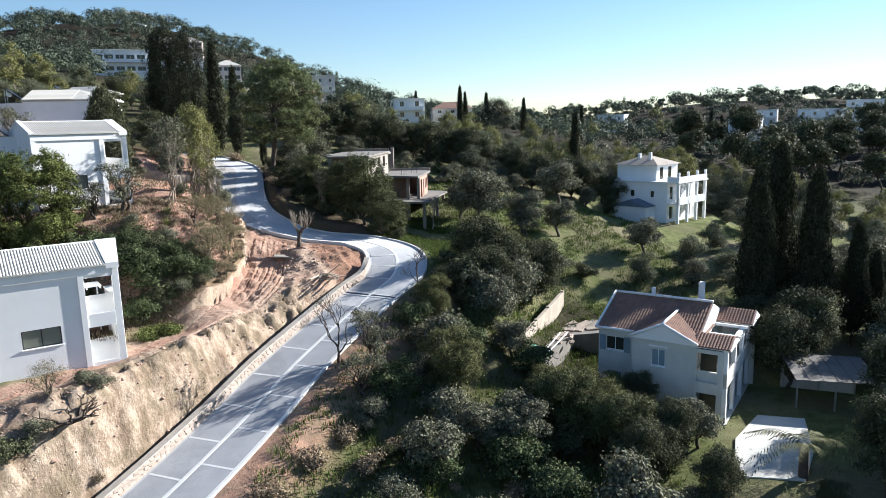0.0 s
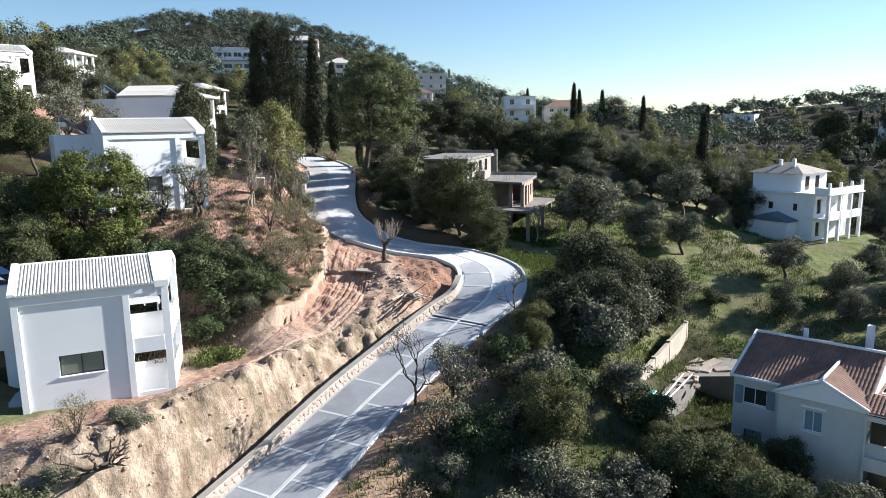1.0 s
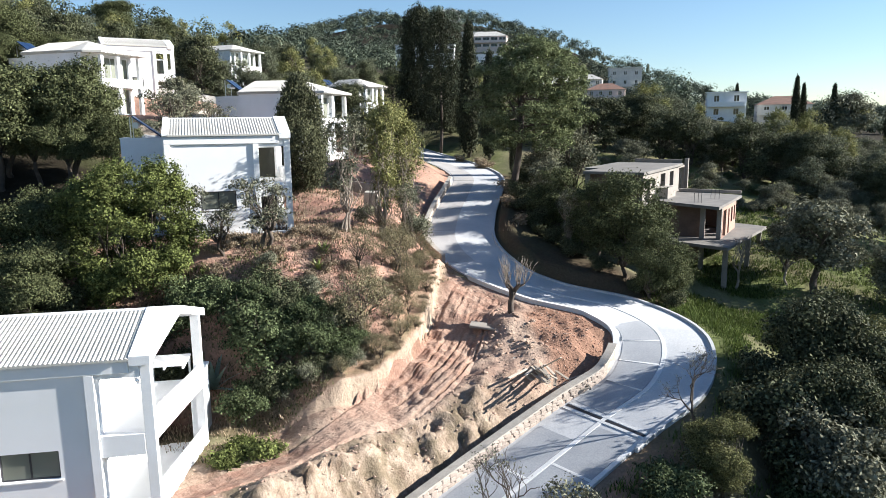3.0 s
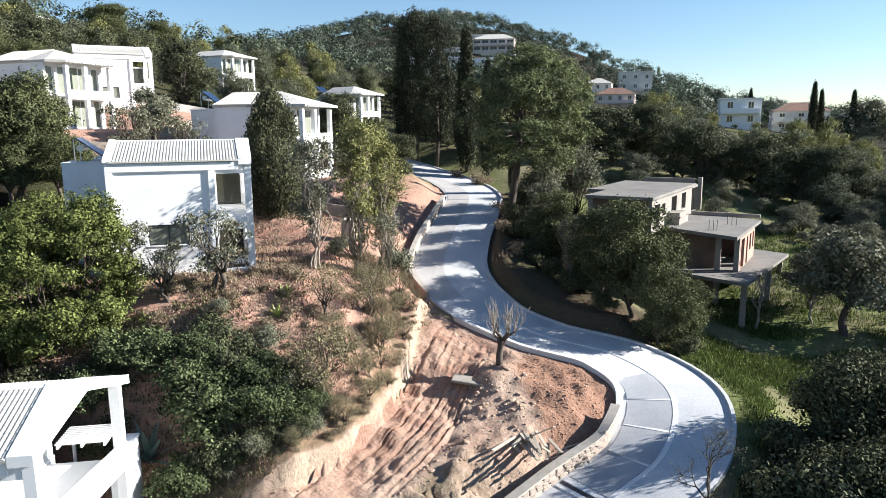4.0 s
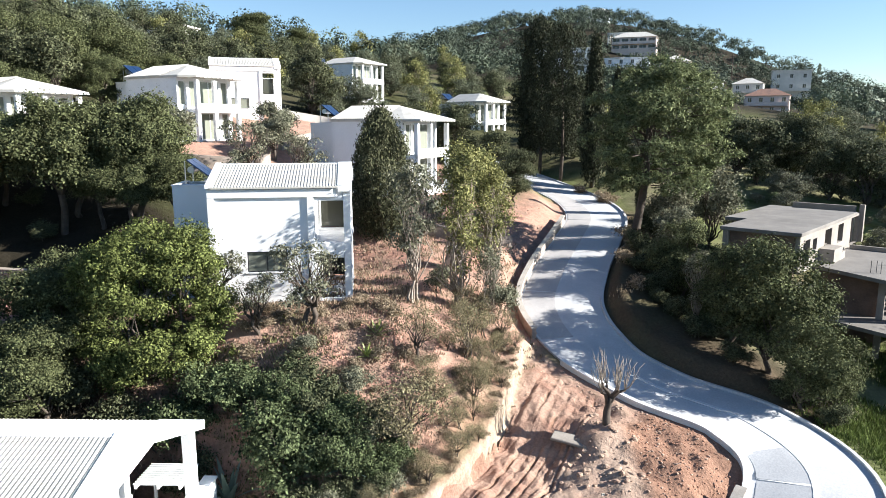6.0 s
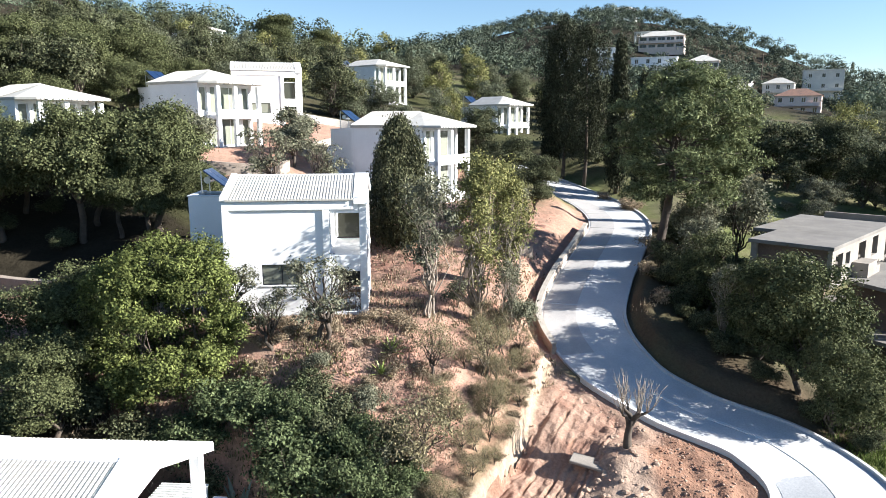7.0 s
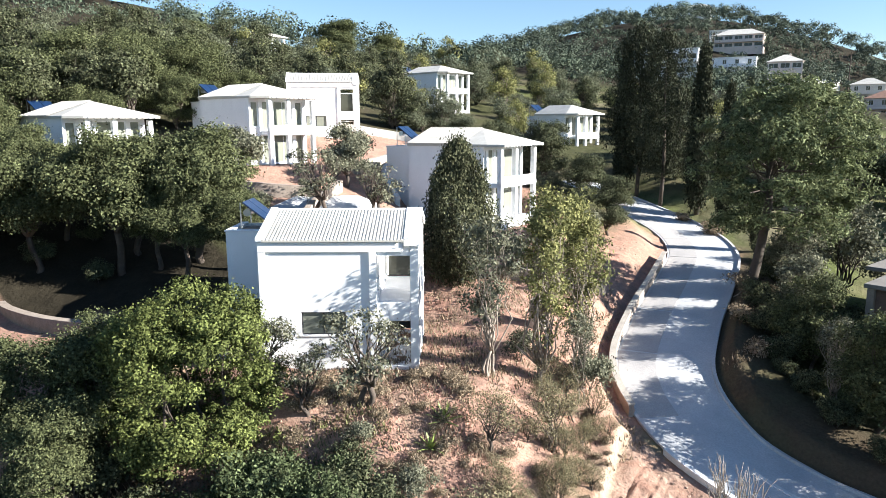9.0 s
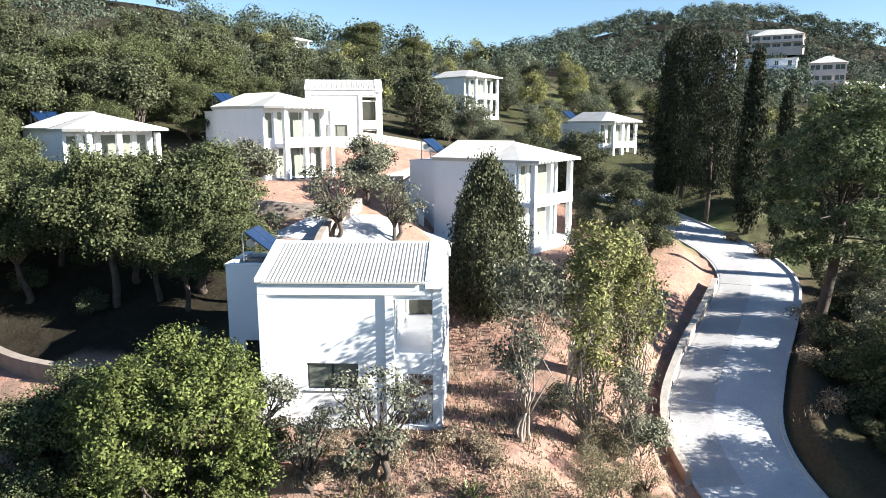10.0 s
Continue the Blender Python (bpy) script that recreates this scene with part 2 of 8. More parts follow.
ROAD_TOP = surface("pale broomed concrete", (0.52, 0.52, 0.52), (0.44, 0.45, 0.46), 0.5, 12, 0.9, 0.35, 0.006, spots=(0.36, 0.37, 0.38))
ROAD_BAY = surface("grey road slab", (0.35, 0.36, 0.375), (0.30, 0.31, 0.325), 0.6, 14, 0.9, 0.35, 0.006, spots=(0.2, 0.205, 0.215))
ROAD_WARM = surface("warm grey concrete lane", (0.43, 0.41, 0.395), (0.36, 0.345, 0.335), 0.5, 12, 0.9, 0.35, 0.006, spots=(0.29, 0.28, 0.275))
ROAD_LINE_PAINT = surface("pale concrete strip", (0.66, 0.66, 0.65), (0.58, 0.58, 0.57), 1.0, 20, 0.8, 0.2, 0.004)
STONE = random_tint("limestone", (0.43, 0.35, 0.295), (0.32, 0.265, 0.22), 0.9, 14, 0.6, 0.02)
STONE_MASS = surface("limestone wall core", (0.35, 0.29, 0.24), (0.26, 0.215, 0.175), 2, 12, 0.95, 0.7, 0.03)
BARK = surface("bark", (0.10, 0.078, 0.06), (0.055, 0.043, 0.034), 2, 25, 0.95, 0.8, 0.02)
BARK_PALE = surface("pale bark", (0.33, 0.28, 0.23), (0.2, 0.165, 0.13), 2, 25, 0.95, 0.7, 0.02)
CLAY = surface("clay roof tile", (0.26, 0.145, 0.10), (0.19, 0.11, 0.08), 1.5, 25, 0.9, 0.4, 0.01, spots=(0.12, 0.08, 0.065))
CREAM = surface("cream render", (0.62, 0.61, 0.56), (0.55, 0.54, 0.50), 0.8, 40, 0.9, 0.15, 0.004, spots=(0.48, 0.47, 0.43))
PINK = surface("pinkish render", (0.74, 0.62, 0.55), (0.66, 0.55, 0.49), 0.8, 40, 0.9, 0.2, 0.005)
# Darker copy of the brick: shade on the shell's fronts is in the colour.
BRICK_SHADE = surface("brick darkened for shade", (0.17, 0.115, 0.09), (0.12, 0.085, 0.07), 1.2, 12, 0.95, 0.6, 0.02)
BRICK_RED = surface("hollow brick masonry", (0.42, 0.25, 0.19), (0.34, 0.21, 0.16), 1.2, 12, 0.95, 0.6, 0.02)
TIMBER = random_tint("weathered timber", (0.48, 0.42, 0.34), (0.30, 0.245, 0.19), 0.85, 25, 0.5, 0.005)
LEAF_OLIVE = foliage("olive leaves", (0.08, 0.085, 0.055), (0.235, 0.235, 0.16), 0.18)
LEAF_GREEN = foliage("glossy green leaves", (0.03, 0.046, 0.012), (0.162, 0.186, 0.06), 0.14)
LEAF_DARK = foliage("dark evergreen leaves", (0.02, 0.028, 0.014), (0.125, 0.135, 0.074), 0.15)
LEAF_CONIFER = foliage("conifer needles", (0.025, 0.034, 0.018), (0.13, 0.135, 0.075), 0.15)
LEAF_PINE = foliage("pine needles", (0.05, 0.072, 0.026), (0.22, 0.248, 0.12), 0.3)
LEAF_YELLOW = foliage("yellowing leaves", (0.11, 0.13, 0.045), (0.30, 0.295, 0.12))
LEAF_BUSH = foliage("scrub leaves", (0.038, 0.048, 0.019), (0.195, 0.195, 0.085))
LEAF_OAK = foliage("holm oak leaves", (0.034, 0.044, 0.02), (0.136, 0.15, 0.07), 0.16)
LEAF_THICKET = foliage("thicket leaves", (0.024, 0.037, 0.017), (0.134, 0.165, 0.078), 0.16)
LEAF_BLACK = foliage("black-green cypress sprays", (0.012, 0.018, 0.01), (0.07, 0.076, 0.045), 0.12)
LEAF_DRY = foliage("dry scrub", (0.19, 0.145, 0.095), (0.36, 0.285, 0.195), 0.2)
LEAF_LITTER = foliage("dry leaf litter", (0.16, 0.115, 0.085), (0.33, 0.235, 0.175), 0.1)
LEAF_SCRUB = foliage("sparse scrub leaves", (0.17, 0.15, 0.085), (0.30, 0.265, 0.155), 0.25)
LEAF_FAR = foliage("hillside leaves", (0.045, 0.06, 0.038), (0.118, 0.145, 0.1), 0.12, patch=0.11, by_tree=True)
LEAF_HILL = foliage("dense hillside leaves", (0.05, 0.066, 0.045), (0.118, 0.142, 0.102), 0.12, patch=0.11, by_tree=True)
LEAF_VALLEY = foliage("grey-green valley leaves", (0.06, 0.068, 0.038), (0.19, 0.204, 0.132), 0.3)
LEAF_ALOE = surface("yellow-green agave leaf", (0.30, 0.34, 0.09), (0.22, 0.27, 0.07), 2, 10, 0.5, 0.2)
LEAF_AGAVE = surface("agave leaf", (0.20, 0.26, 0.22), (0.14, 0.2, 0.16), 2, 10, 0.5, 0.2)
GRASS_LEAF = foliage("meadow grass", (0.06, 0.10, 0.025), (0.14, 0.18, 0.05), 0.3)


# ---- small builders ----
def part(name, bm, mat, parent=None, label="", m=None):
    me = bpy.data.meshes.new(name)
    bm.to_mesh(me)
    bm.free()
    me.materials.append(mat)
    ob = new(name, me)
    if parent:
        ob.parent = parent
    if m is not None:
        ob.matrix_basis = m
    if label:
        ob["label"] = label
    return ob


def mesh_part(name, verts, faces, mat, parent=None, label="", smooth=False):
    me = bpy.data.meshes.new(name)
    me.from_pydata(verts, [], faces)
    me.materials.append(mat)
    if smooth:
        me.polygons.foreach_set("use_smooth", [True] * len(me.polygons))
    me.update()
    ob = new(name, me)
    if parent:
        ob.parent = parent
    if label:
        ob["label"] = label
    return ob


def box(bm, x0, x1, y0, y1, z0, z1, m=None, soft=0.0):
    """A box between bounds, its edges softened."""
    v = bmesh.ops.create_cube(bm, size=1, matrix=(m or Matrix()) @ Matrix.Translation(((x0 + x1) / 2, (y0 + y1) / 2, (z0 + z1) / 2)) @ Matrix.Diagonal((x1 - x0, y1 - y0, z1 - z0, 1)))["verts"]
    if soft:
        bmesh.ops.bevel(bm, geom=list({e for q in v for e in q.link_edges}), offset=soft, segments=1, affect="EDGES")


def boxes(*bounds, soft=0.0):
    bm = bmesh.new()
    for b in bounds:
        box(bm, *b, soft=soft)
    return bm


def holed_wall(u0, u1, w0, w1, holes, v0, v1):
    """A wall from u0 to u1 and w0 to w1, v0 to v1 thick, with openings (u0, u1, w0, w1) right through it."""
    bm = bmesh.new()
    us = sorted({u0, u1, *(h[0] for h in holes), *(h[1] for h in holes)})
    ws = sorted({w0, w1, *(h[2] for h in holes), *(h[3] for h in holes)})
    for a, b in zip(us[:-1], us[1:]):
        run = None
        for c, d in zip(ws[:-1], ws[1:]):
            solid = not any(h[0] < (a + b) / 2 < h[1] and h[2] < (c + d) / 2 < h[3] for h in holes)
            if solid:
                run = (run[0], d) if run else (c, d)
            elif run:
                box(bm, a, b, v0, v1, *run)
                run = None
        if run:
            box(bm, a, b, v0, v1, *run)
    bmesh.ops.remove_doubles(bm, verts=bm.verts, dist=1e-4)
    return bm


def thing(name, m, label, category, group=""):
    e = new(name)
    e.empty_display_size = 0.5
    e.matrix_basis = m
    return tagged(e, label, category, group)


def frame_of(x, y, z, ux, uy):
    """A pose whose own x runs along (ux, uy)."""
    return pose(x, y, z, 0, 0, math.degrees(math.atan2(uy, ux)))


# ---- the ground: one sheet to the horizon ----
PADS += [(21.6, 44.0, 4.2, -1.75), (-21.8, 37.5, 6.0, 6.3), (-31.5, 52.8, 5.5, 13.8), (-43.5, 72.5, 4.5, 17.0), (-60.5, 62.0, 4.5, 21.3), (-62.5, 49.0, 4.5, 20.6), (24.0, 104.0, 8.0, 5.4), (15.5, 54.0, 7.5, -1.7)]


def stretch(lo, hi, step, ends, grow):
    mid = list(np.arange(lo, hi + 1e-6, step))
    for end, sign in ((ends[0], -1), (ends[1], 1)):
        d, x = step, (mid[0] if sign < 0 else mid[-1])
        while (x - end) * sign < 0:
            d = min(d * grow, 220)
            x += sign * d
            mid = [x] + mid if sign < 0 else mid + [x]
    return np.array(mid)


gx, gy = stretch(-33, -4, 0.2, (-3200, 3200), 1.055), stretch(27, 65, 0.2, (-2600, 4200), 1.055)
GX, GY = np.meshgrid(gx, gy)
GZ = land(GX, GY)
GOFF, _ = beside_road(GX, GY)


def inside(x, y, poly, soft=1.0):
    """About 1 inside a plan outline, falling to 0 over soft metres outside."""
    d = np.full(x.shape, 1e9)
    into = np.zeros(x.shape, bool)
    for (ax, ay), (bx, by) in zip(poly, poly[1:] + poly[:1]):
        t = np.clip(((x - ax) * (bx - ax) + (y - ay) * (by - ay)) / ((bx - ax) ** 2 + (by - ay) ** 2), 0, 1)
        d = np.minimum(d, np.hypot(x - ax - t * (bx - ax), y - ay - t * (by - ay)))
        into ^= ((ay > y) != (by > y)) & (x < (bx - ax) * (y - ay) / (by - ay + 1e-12) + ax)
    return np.where(into, 1.0, np.clip(1 - d / soft, 0, 1))


DIG = [(-30, 20), (-19, 18), (-14, 30), (-12, 45), (-9.5, 53), (-9, 57), (-11, 60.5), (-16, 61), (-20.6, 60), (-18.8, 54), (-17.8, 50), (-18.6, 46.4), (-21.5, 43), (-21, 39), (-24, 31)]
YARD_SHADE = [(4.6, 53.5), (6.2, 59.0), (8.2, 67.0), (14.0, 66.0), (13.0, 57.0), (16.0, 50.0), (12.0, 44.0), (5.0, 48.0)]
GARDEN = [(-21, 46), (-26, 44), (-33, 44), (-36.5, 51), (-37, 60), (-36, 70), (-36, 84), (-31, 84), (-27, 74), (-23.5, 64), (-21, 57), (-20, 50)]
OAK_SHADE = [(-60, 30), (-36, 28), (-27.5, 37.5), (-24.5, 42.0), (-28.0, 46.5), (-33, 46.5), (-34, 42), (-39, 44.5), (-41, 51), (-52, 51), (-60, 44)]
WALL_FOOT = [(-50, 35), (-50, 39.9), (-46, 40.1), (-43, 40.9), (-40, 42.7), (-37, 42.5), (-34, 38), (-40, 33)]
SCRUB = [(-9, 30), (4, 28), (12, 40), (8, 50), (4, 58), (-1, 58), (-4, 52)]
UPPER = [(-50, 88), (-76, 86), (-90, 62), (-100, 60), (-150, 100), (-80, 140), (-40, 112)]
TERRACE = [(-36, 57), (-52, 55), (-64, 57), (-72, 72), (-62, 82), (-48, 80), (-36, 76), (-34, 66)]


def fuzz(x, y, size, seed=0.0):
    out = np.empty(x.shape)
    flat = out.ravel()
    for i, (a, b) in enumerate(zip(x.ravel(), y.ravel())):
        flat[i] = noise.fractal((a / size + seed, b / size, seed), 0.9, 2.0, 4)
    return out


DIGGING, GARDENING = inside(GX, GY, DIG, 1.0) * np.maximum(ease(-0.7, -0.2, side_of_cut(GX, GY)), 1 - ease(43.0, 45.0, GY)), np.maximum(np.maximum(inside(GX, GY, GARDEN, 3), inside(GX, GY, WALL_FOOT, 0.4)), np.maximum(inside(GX, GY, TERRACE, 3), inside(GX, GY, [(-42.2, 43.2), (-39.4, 45.4), (-38.6, 44.4), (-40.6, 42.9)], 0.8)))
GARDENING = np.maximum(GARDENING, np.maximum(0.1 * ease(6.6, 4.4, GOFF) * (GOFF > 0) * ease(62, 64, GY) * ease(90, 84, GY) * (GX < -8), 0.75 * ease(7.0, 4.0, GOFF) * (GOFF > 0) * ease(54, 48, GY)))
close = (GX > -52) & (GX < 18) & (GY > 14) & (GY < 100)
rough = np.zeros(GX.shape)
rough[close] = fuzz(GX[close], GY[close], 2.2)
fine = np.zeros(GX.shape)
fine[close] = fuzz(GX[close], GY[close], 0.9, 7.0)
# wheel ruts along the earth track
TRACK = smooth_line([(-27.4, 25.0, 0), (-22.7, 32.0, 0), (-19.5, 38.4, 0), (-17.8, 43.4, 0), (-17.0, 47.5, 0), (-16.6, 51.5, 0), (-17.4, 55.5, 0), (-18.6, 60.5, 0)], 1.0)
tdist = np.full(GX.shape, 9.0)
tnear = (GX > -30) & (GX < -13) & (GY > 24) & (GY < 63)
tx, ty = GX[tnear], GY[tnear]
best = np.full(tx.shape, 9.0)
for a, b in zip(TRACK[:-1], TRACK[1:]):
    d = b[:2] - a[:2]
    t = np.clip(((tx - a[0]) * d[0] + (ty - a[1]) * d[1]) / (d @ d), 0, 1)
    px, py = tx - a[0] - t * d[0], ty - a[1] - t * d[1]
    best = np.where(np.hypot(px, py) < np.abs(best), np.hypot(px, py) * np.sign(d[1] * px - d[0] * py), best)
tdist[tnear] = best
SUNK = 0.16 * ease(1.75, 1.35, np.abs(tdist) / (0.55 + 0.45 * ease(44, 49, GY))) * ease(29, 31, GY) * ease(61.5, 59.5, GY)
LEVELLED = 1 - 0.75 * ease(2.6, 1.6, np.abs(tdist)) * ease(50, 45, GY)
# the steep dug face above the road wall: gullies washed down it, and a trench at its foot
ALONG = GX * 0.278 + GY * 0.96
FACE = ease(-6.0, -4.7, GOFF) * ease(-2.9, -3.5, GOFF) * ease(24, 28, GY) * ease(53.5, 50, GY)
gully = np.zeros(GX.shape)
fnear = FACE > 0.01
gully[fnear] = [0.45 * noise.fractal((s / 0.95, o / 2.6, 3.0), 0.8, 2.1, 4) + 0.75 * noise.fractal((s / 1.7, o / 1.3, 6.0), 0.7, 2.1, 5) for s, o in zip((ALONG + 0.5 * rough)[fnear], GOFF[fnear])]
gully = -0.75 * np.clip(0.12 - np.abs(gully), 0, 1) / 0.12 + 0.9 * np.clip(gully, -0.5, 0.8)
shelf = ease(-7.4, -5.6, GOFF) * ease(-3.6, -4.9, GOFF) * ease(26, 29, GY) * ease(53, 49, GY)
TRENCH = np.exp(-(((GOFF + 3.12) / 0.28) ** 2)) * ease(24, 27, GY) * ease(53.5, 50, GY)
off_road = ease(ROAD_HALF + 0.2, ROAD_HALF + 1.6, np.abs(GOFF))
GZ = GZ + off_road * (rough * (0.08 + 0.04 * DIGGING) + fine * (0.06 + 0.14 * DIGGING + 0.1 * FACE) * LEVELLED - SUNK) + 0.5 * FACE * gully + 0.3 * shelf - 0.9 * TRENCH
ny, nx = GX.shape
ids = np.arange(nx * ny).reshape(ny, nx)
quads = np.stack([ids[:-1, :-1], ids[:-1, 1:], ids[1:, 1:], ids[1:, :-1]], -1).reshape(-1, 4)
gm = bpy.data.meshes.new("ground")
# the cut's face stands almost upright: its sheet is drawn together in plan
cut_d = side_of_cut(GX, GY)
drawn = np.where(np.abs(cut_d) < 0.7, np.sign(cut_d) * 0.7 * (np.abs(cut_d) / 0.7) ** 2.4 - cut_d, 0) * ease(43.6, 45.0, GY) * ease(61.0, 59.0, GY)
gm.from_pydata(np.stack([GX + drawn + 0.1 * fine * (drawn != 0), GY, GZ], -1).reshape(-1, 3).tolist(), [], quads.tolist())
CUT_D = side_of_cut(GX, GY) + 0.16 * fine
CUTTING = ease(0.42, 0.2, np.abs(CUT_D - 0.08)) * ease(44.0, 46.0, GY) * ease(60.0, 59.0, GY)
PLOT = inside(GX, GY, [(-9.3, 53.5), (-8.8, 57.0), (-10.0, 60.0), (-14.0, 60.8), (-14.6, 58.0), (-12.0, 55.5)], 0.6)
# wood: leaf litter, plus shade painted near-black under oaks, in yard, on bank
for name, values in (("dug", DIGGING), ("garden", GARDENING), ("cut", CUTTING), ("plot", PLOT), ("face", np.clip(FACE + 0.3 * (fine > 0.25) * DIGGING + 0.6 * DIGGING * ease(48, 42, GY), 0, 1)), ("rut", np.zeros(GX.shape)), ("wood", np.maximum(ease(85, 150, np.hypot(GX + 25, GY - 60)), np.maximum(np.maximum(inside(GX, GY, OAK_SHADE, 2), 0.9 * inside(GX, GY, YARD_SHADE, 2)), np.maximum(np.maximum(0.75 * ease(-34, -40, GX) * ease(-4.5, -7, GOFF), 0.4 * inside(GX, GY, SCRUB, 5)), np.maximum(0.7 * inside(GX, GY, UPPER, 6), 0.8 * ease(9, 6, GOFF) * (GOFF > 0) * ease(62, 64, GY) * ease(90, 84, GY) * (GX < -8))))))):
    gm.attributes.new(name, "FLOAT", "POINT").data.foreach_set("value", values.ravel().astype(np.float32))
gm.polygons.foreach_set("use_smooth", [True] * len(gm.polygons))


def ground_material():
    m, n, l, p = material("hillside soil and grass")
    dug, garden, cut, plot, face, rut, wood = (n.new("ShaderNodeAttribute") for _ in range(7))
    dug.attribute_name, garden.attribute_name, cut.attribute_name, plot.attribute_name = "dug", "garden", "cut", "plot"
    face.attribute_name, rut.attribute_name, wood.attribute_name = "face", "rut", "wood"
    big, mid, small = noise_at(n, l, 0.12, 4), noise_at(n, l, 0.9, 5), noise_at(n, l, 7, 5, 0.7)
    tc, squash, no = n.new("ShaderNodeTexCoord"), n.new("ShaderNodeMapping"), n.new("ShaderNodeTexNoise")
    squash.inputs["Scale"].default_value = (1.3, 1.3, 0.75)
    no.inputs["Scale"].default_value, no.inputs["Detail"].default_value, no.inputs["Roughness"].default_value = 1.0, 5, 0.62
    l.new(tc.outputs["Object"], squash.inputs["Vector"])
    l.new(squash.outputs[0], no.inputs["Vector"])
    streaks = no.outputs["Fac"]
    grass = blend(n, l, ramp(n, l, mid, (0.35, (0, 0, 0)), (0.65, (1, 1, 1))), (0.082, 0.098, 0.034), (0.165, 0.182, 0.072))
    grass = blend(n, l, ramp(n, l, big, (0.42, (0, 0, 0)), (0.62, (1, 1, 1))), grass, (0.185, 0.162, 0.10))
    soil = blend(n, l, ramp(n, l, mid, (0.36, (0, 0, 0)), (0.64, (1, 1, 1))), (0.27, 0.16, 0.118), (0.36, 0.25, 0.19))
    clay = blend(n, l, ramp(n, l, big, (0.48, (0, 0, 0)), (0.68, (1, 1, 1))), soil, (0.40, 0.305, 0.235))
    clay = blend(n, l, face.outputs["Fac"], clay, blend(n, l, ramp(n, l, streaks, (0.38, (0, 0, 0)), (0.62, (1, 1, 1))), (0.19, 0.138, 0.098), (0.42, 0.33, 0.25)))
    stain = ramp(n, l, noise_at(n, l, 0.55, 5, 0.7), (0.47, (0, 0, 0)), (0.62, (1, 1, 1)))
    clay = blend(n, l, blend(n, l, 0.85, (0, 0, 0), blend(n, l, 1.0, stain, face.outputs["Fac"], "MULTIPLY")), clay, (0.17, 0.135, 0.09))
    # rut: soil turns darker red the deeper the wheel rut
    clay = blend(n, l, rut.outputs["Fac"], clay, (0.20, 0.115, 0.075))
    # Near-black soil carries the deep shade under trees in its base colour.
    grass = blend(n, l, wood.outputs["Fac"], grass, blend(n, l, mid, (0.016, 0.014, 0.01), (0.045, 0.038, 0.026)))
    bed = blend(n, l, ramp(n, l, mid, (0.4, (0, 0, 0)), (0.6, (1, 1, 1))), (0.43, 0.25, 0.185), (0.30, 0.20, 0.15))
    col = blend(n, l, garden.outputs["Fac"], grass, bed)
    col = blend(n, l, dug.outputs["Fac"], col, clay)
    col = blend(n, l, plot.outputs["Fac"], col, blend(n, l, small, (0.215, 0.12, 0.08), (0.31, 0.19, 0.135)))
    col = blend(n, l, cut.outputs["Fac"], col, blend(n, l, mid, (0.42, 0.34, 0.26), (0.30, 0.22, 0.155)))
    col = blend(n, l, 0.5, col, ramp(n, l, small, (0.3, (0.5, 0.5, 0.5)), (0.7, (1.35, 1.35, 1.35))), "MULTIPLY")
    l.new(col, p.inputs["Base Color"])
    p.inputs["Roughness"].default_value, p.inputs["Specular IOR Level"].default_value = 0.95, 0.05
    relief(n, l, p, blend(n, l, 0.72, small, streaks), 0.8, 0.24)
    return m


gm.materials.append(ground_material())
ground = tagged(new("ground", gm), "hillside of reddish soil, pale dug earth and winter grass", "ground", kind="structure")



def surface_z(x, y):
    """The level of the finished ground sheet."""
    i, j = np.clip(np.searchsorted(gx, x) - 1, 0, nx - 2), np.clip(np.searchsorted(gy, y) - 1, 0, ny - 2)
    a, b = (x - gx[i]) / (gx[i + 1] - gx[i]), (y - gy[j]) / (gy[j + 1] - gy[j])
    return (GZ[j, i] * (1 - a) + GZ[j, i + 1] * a) * (1 - b) + (GZ[j + 1, i] * (1 - a) + GZ[j + 1, i + 1] * a) * b


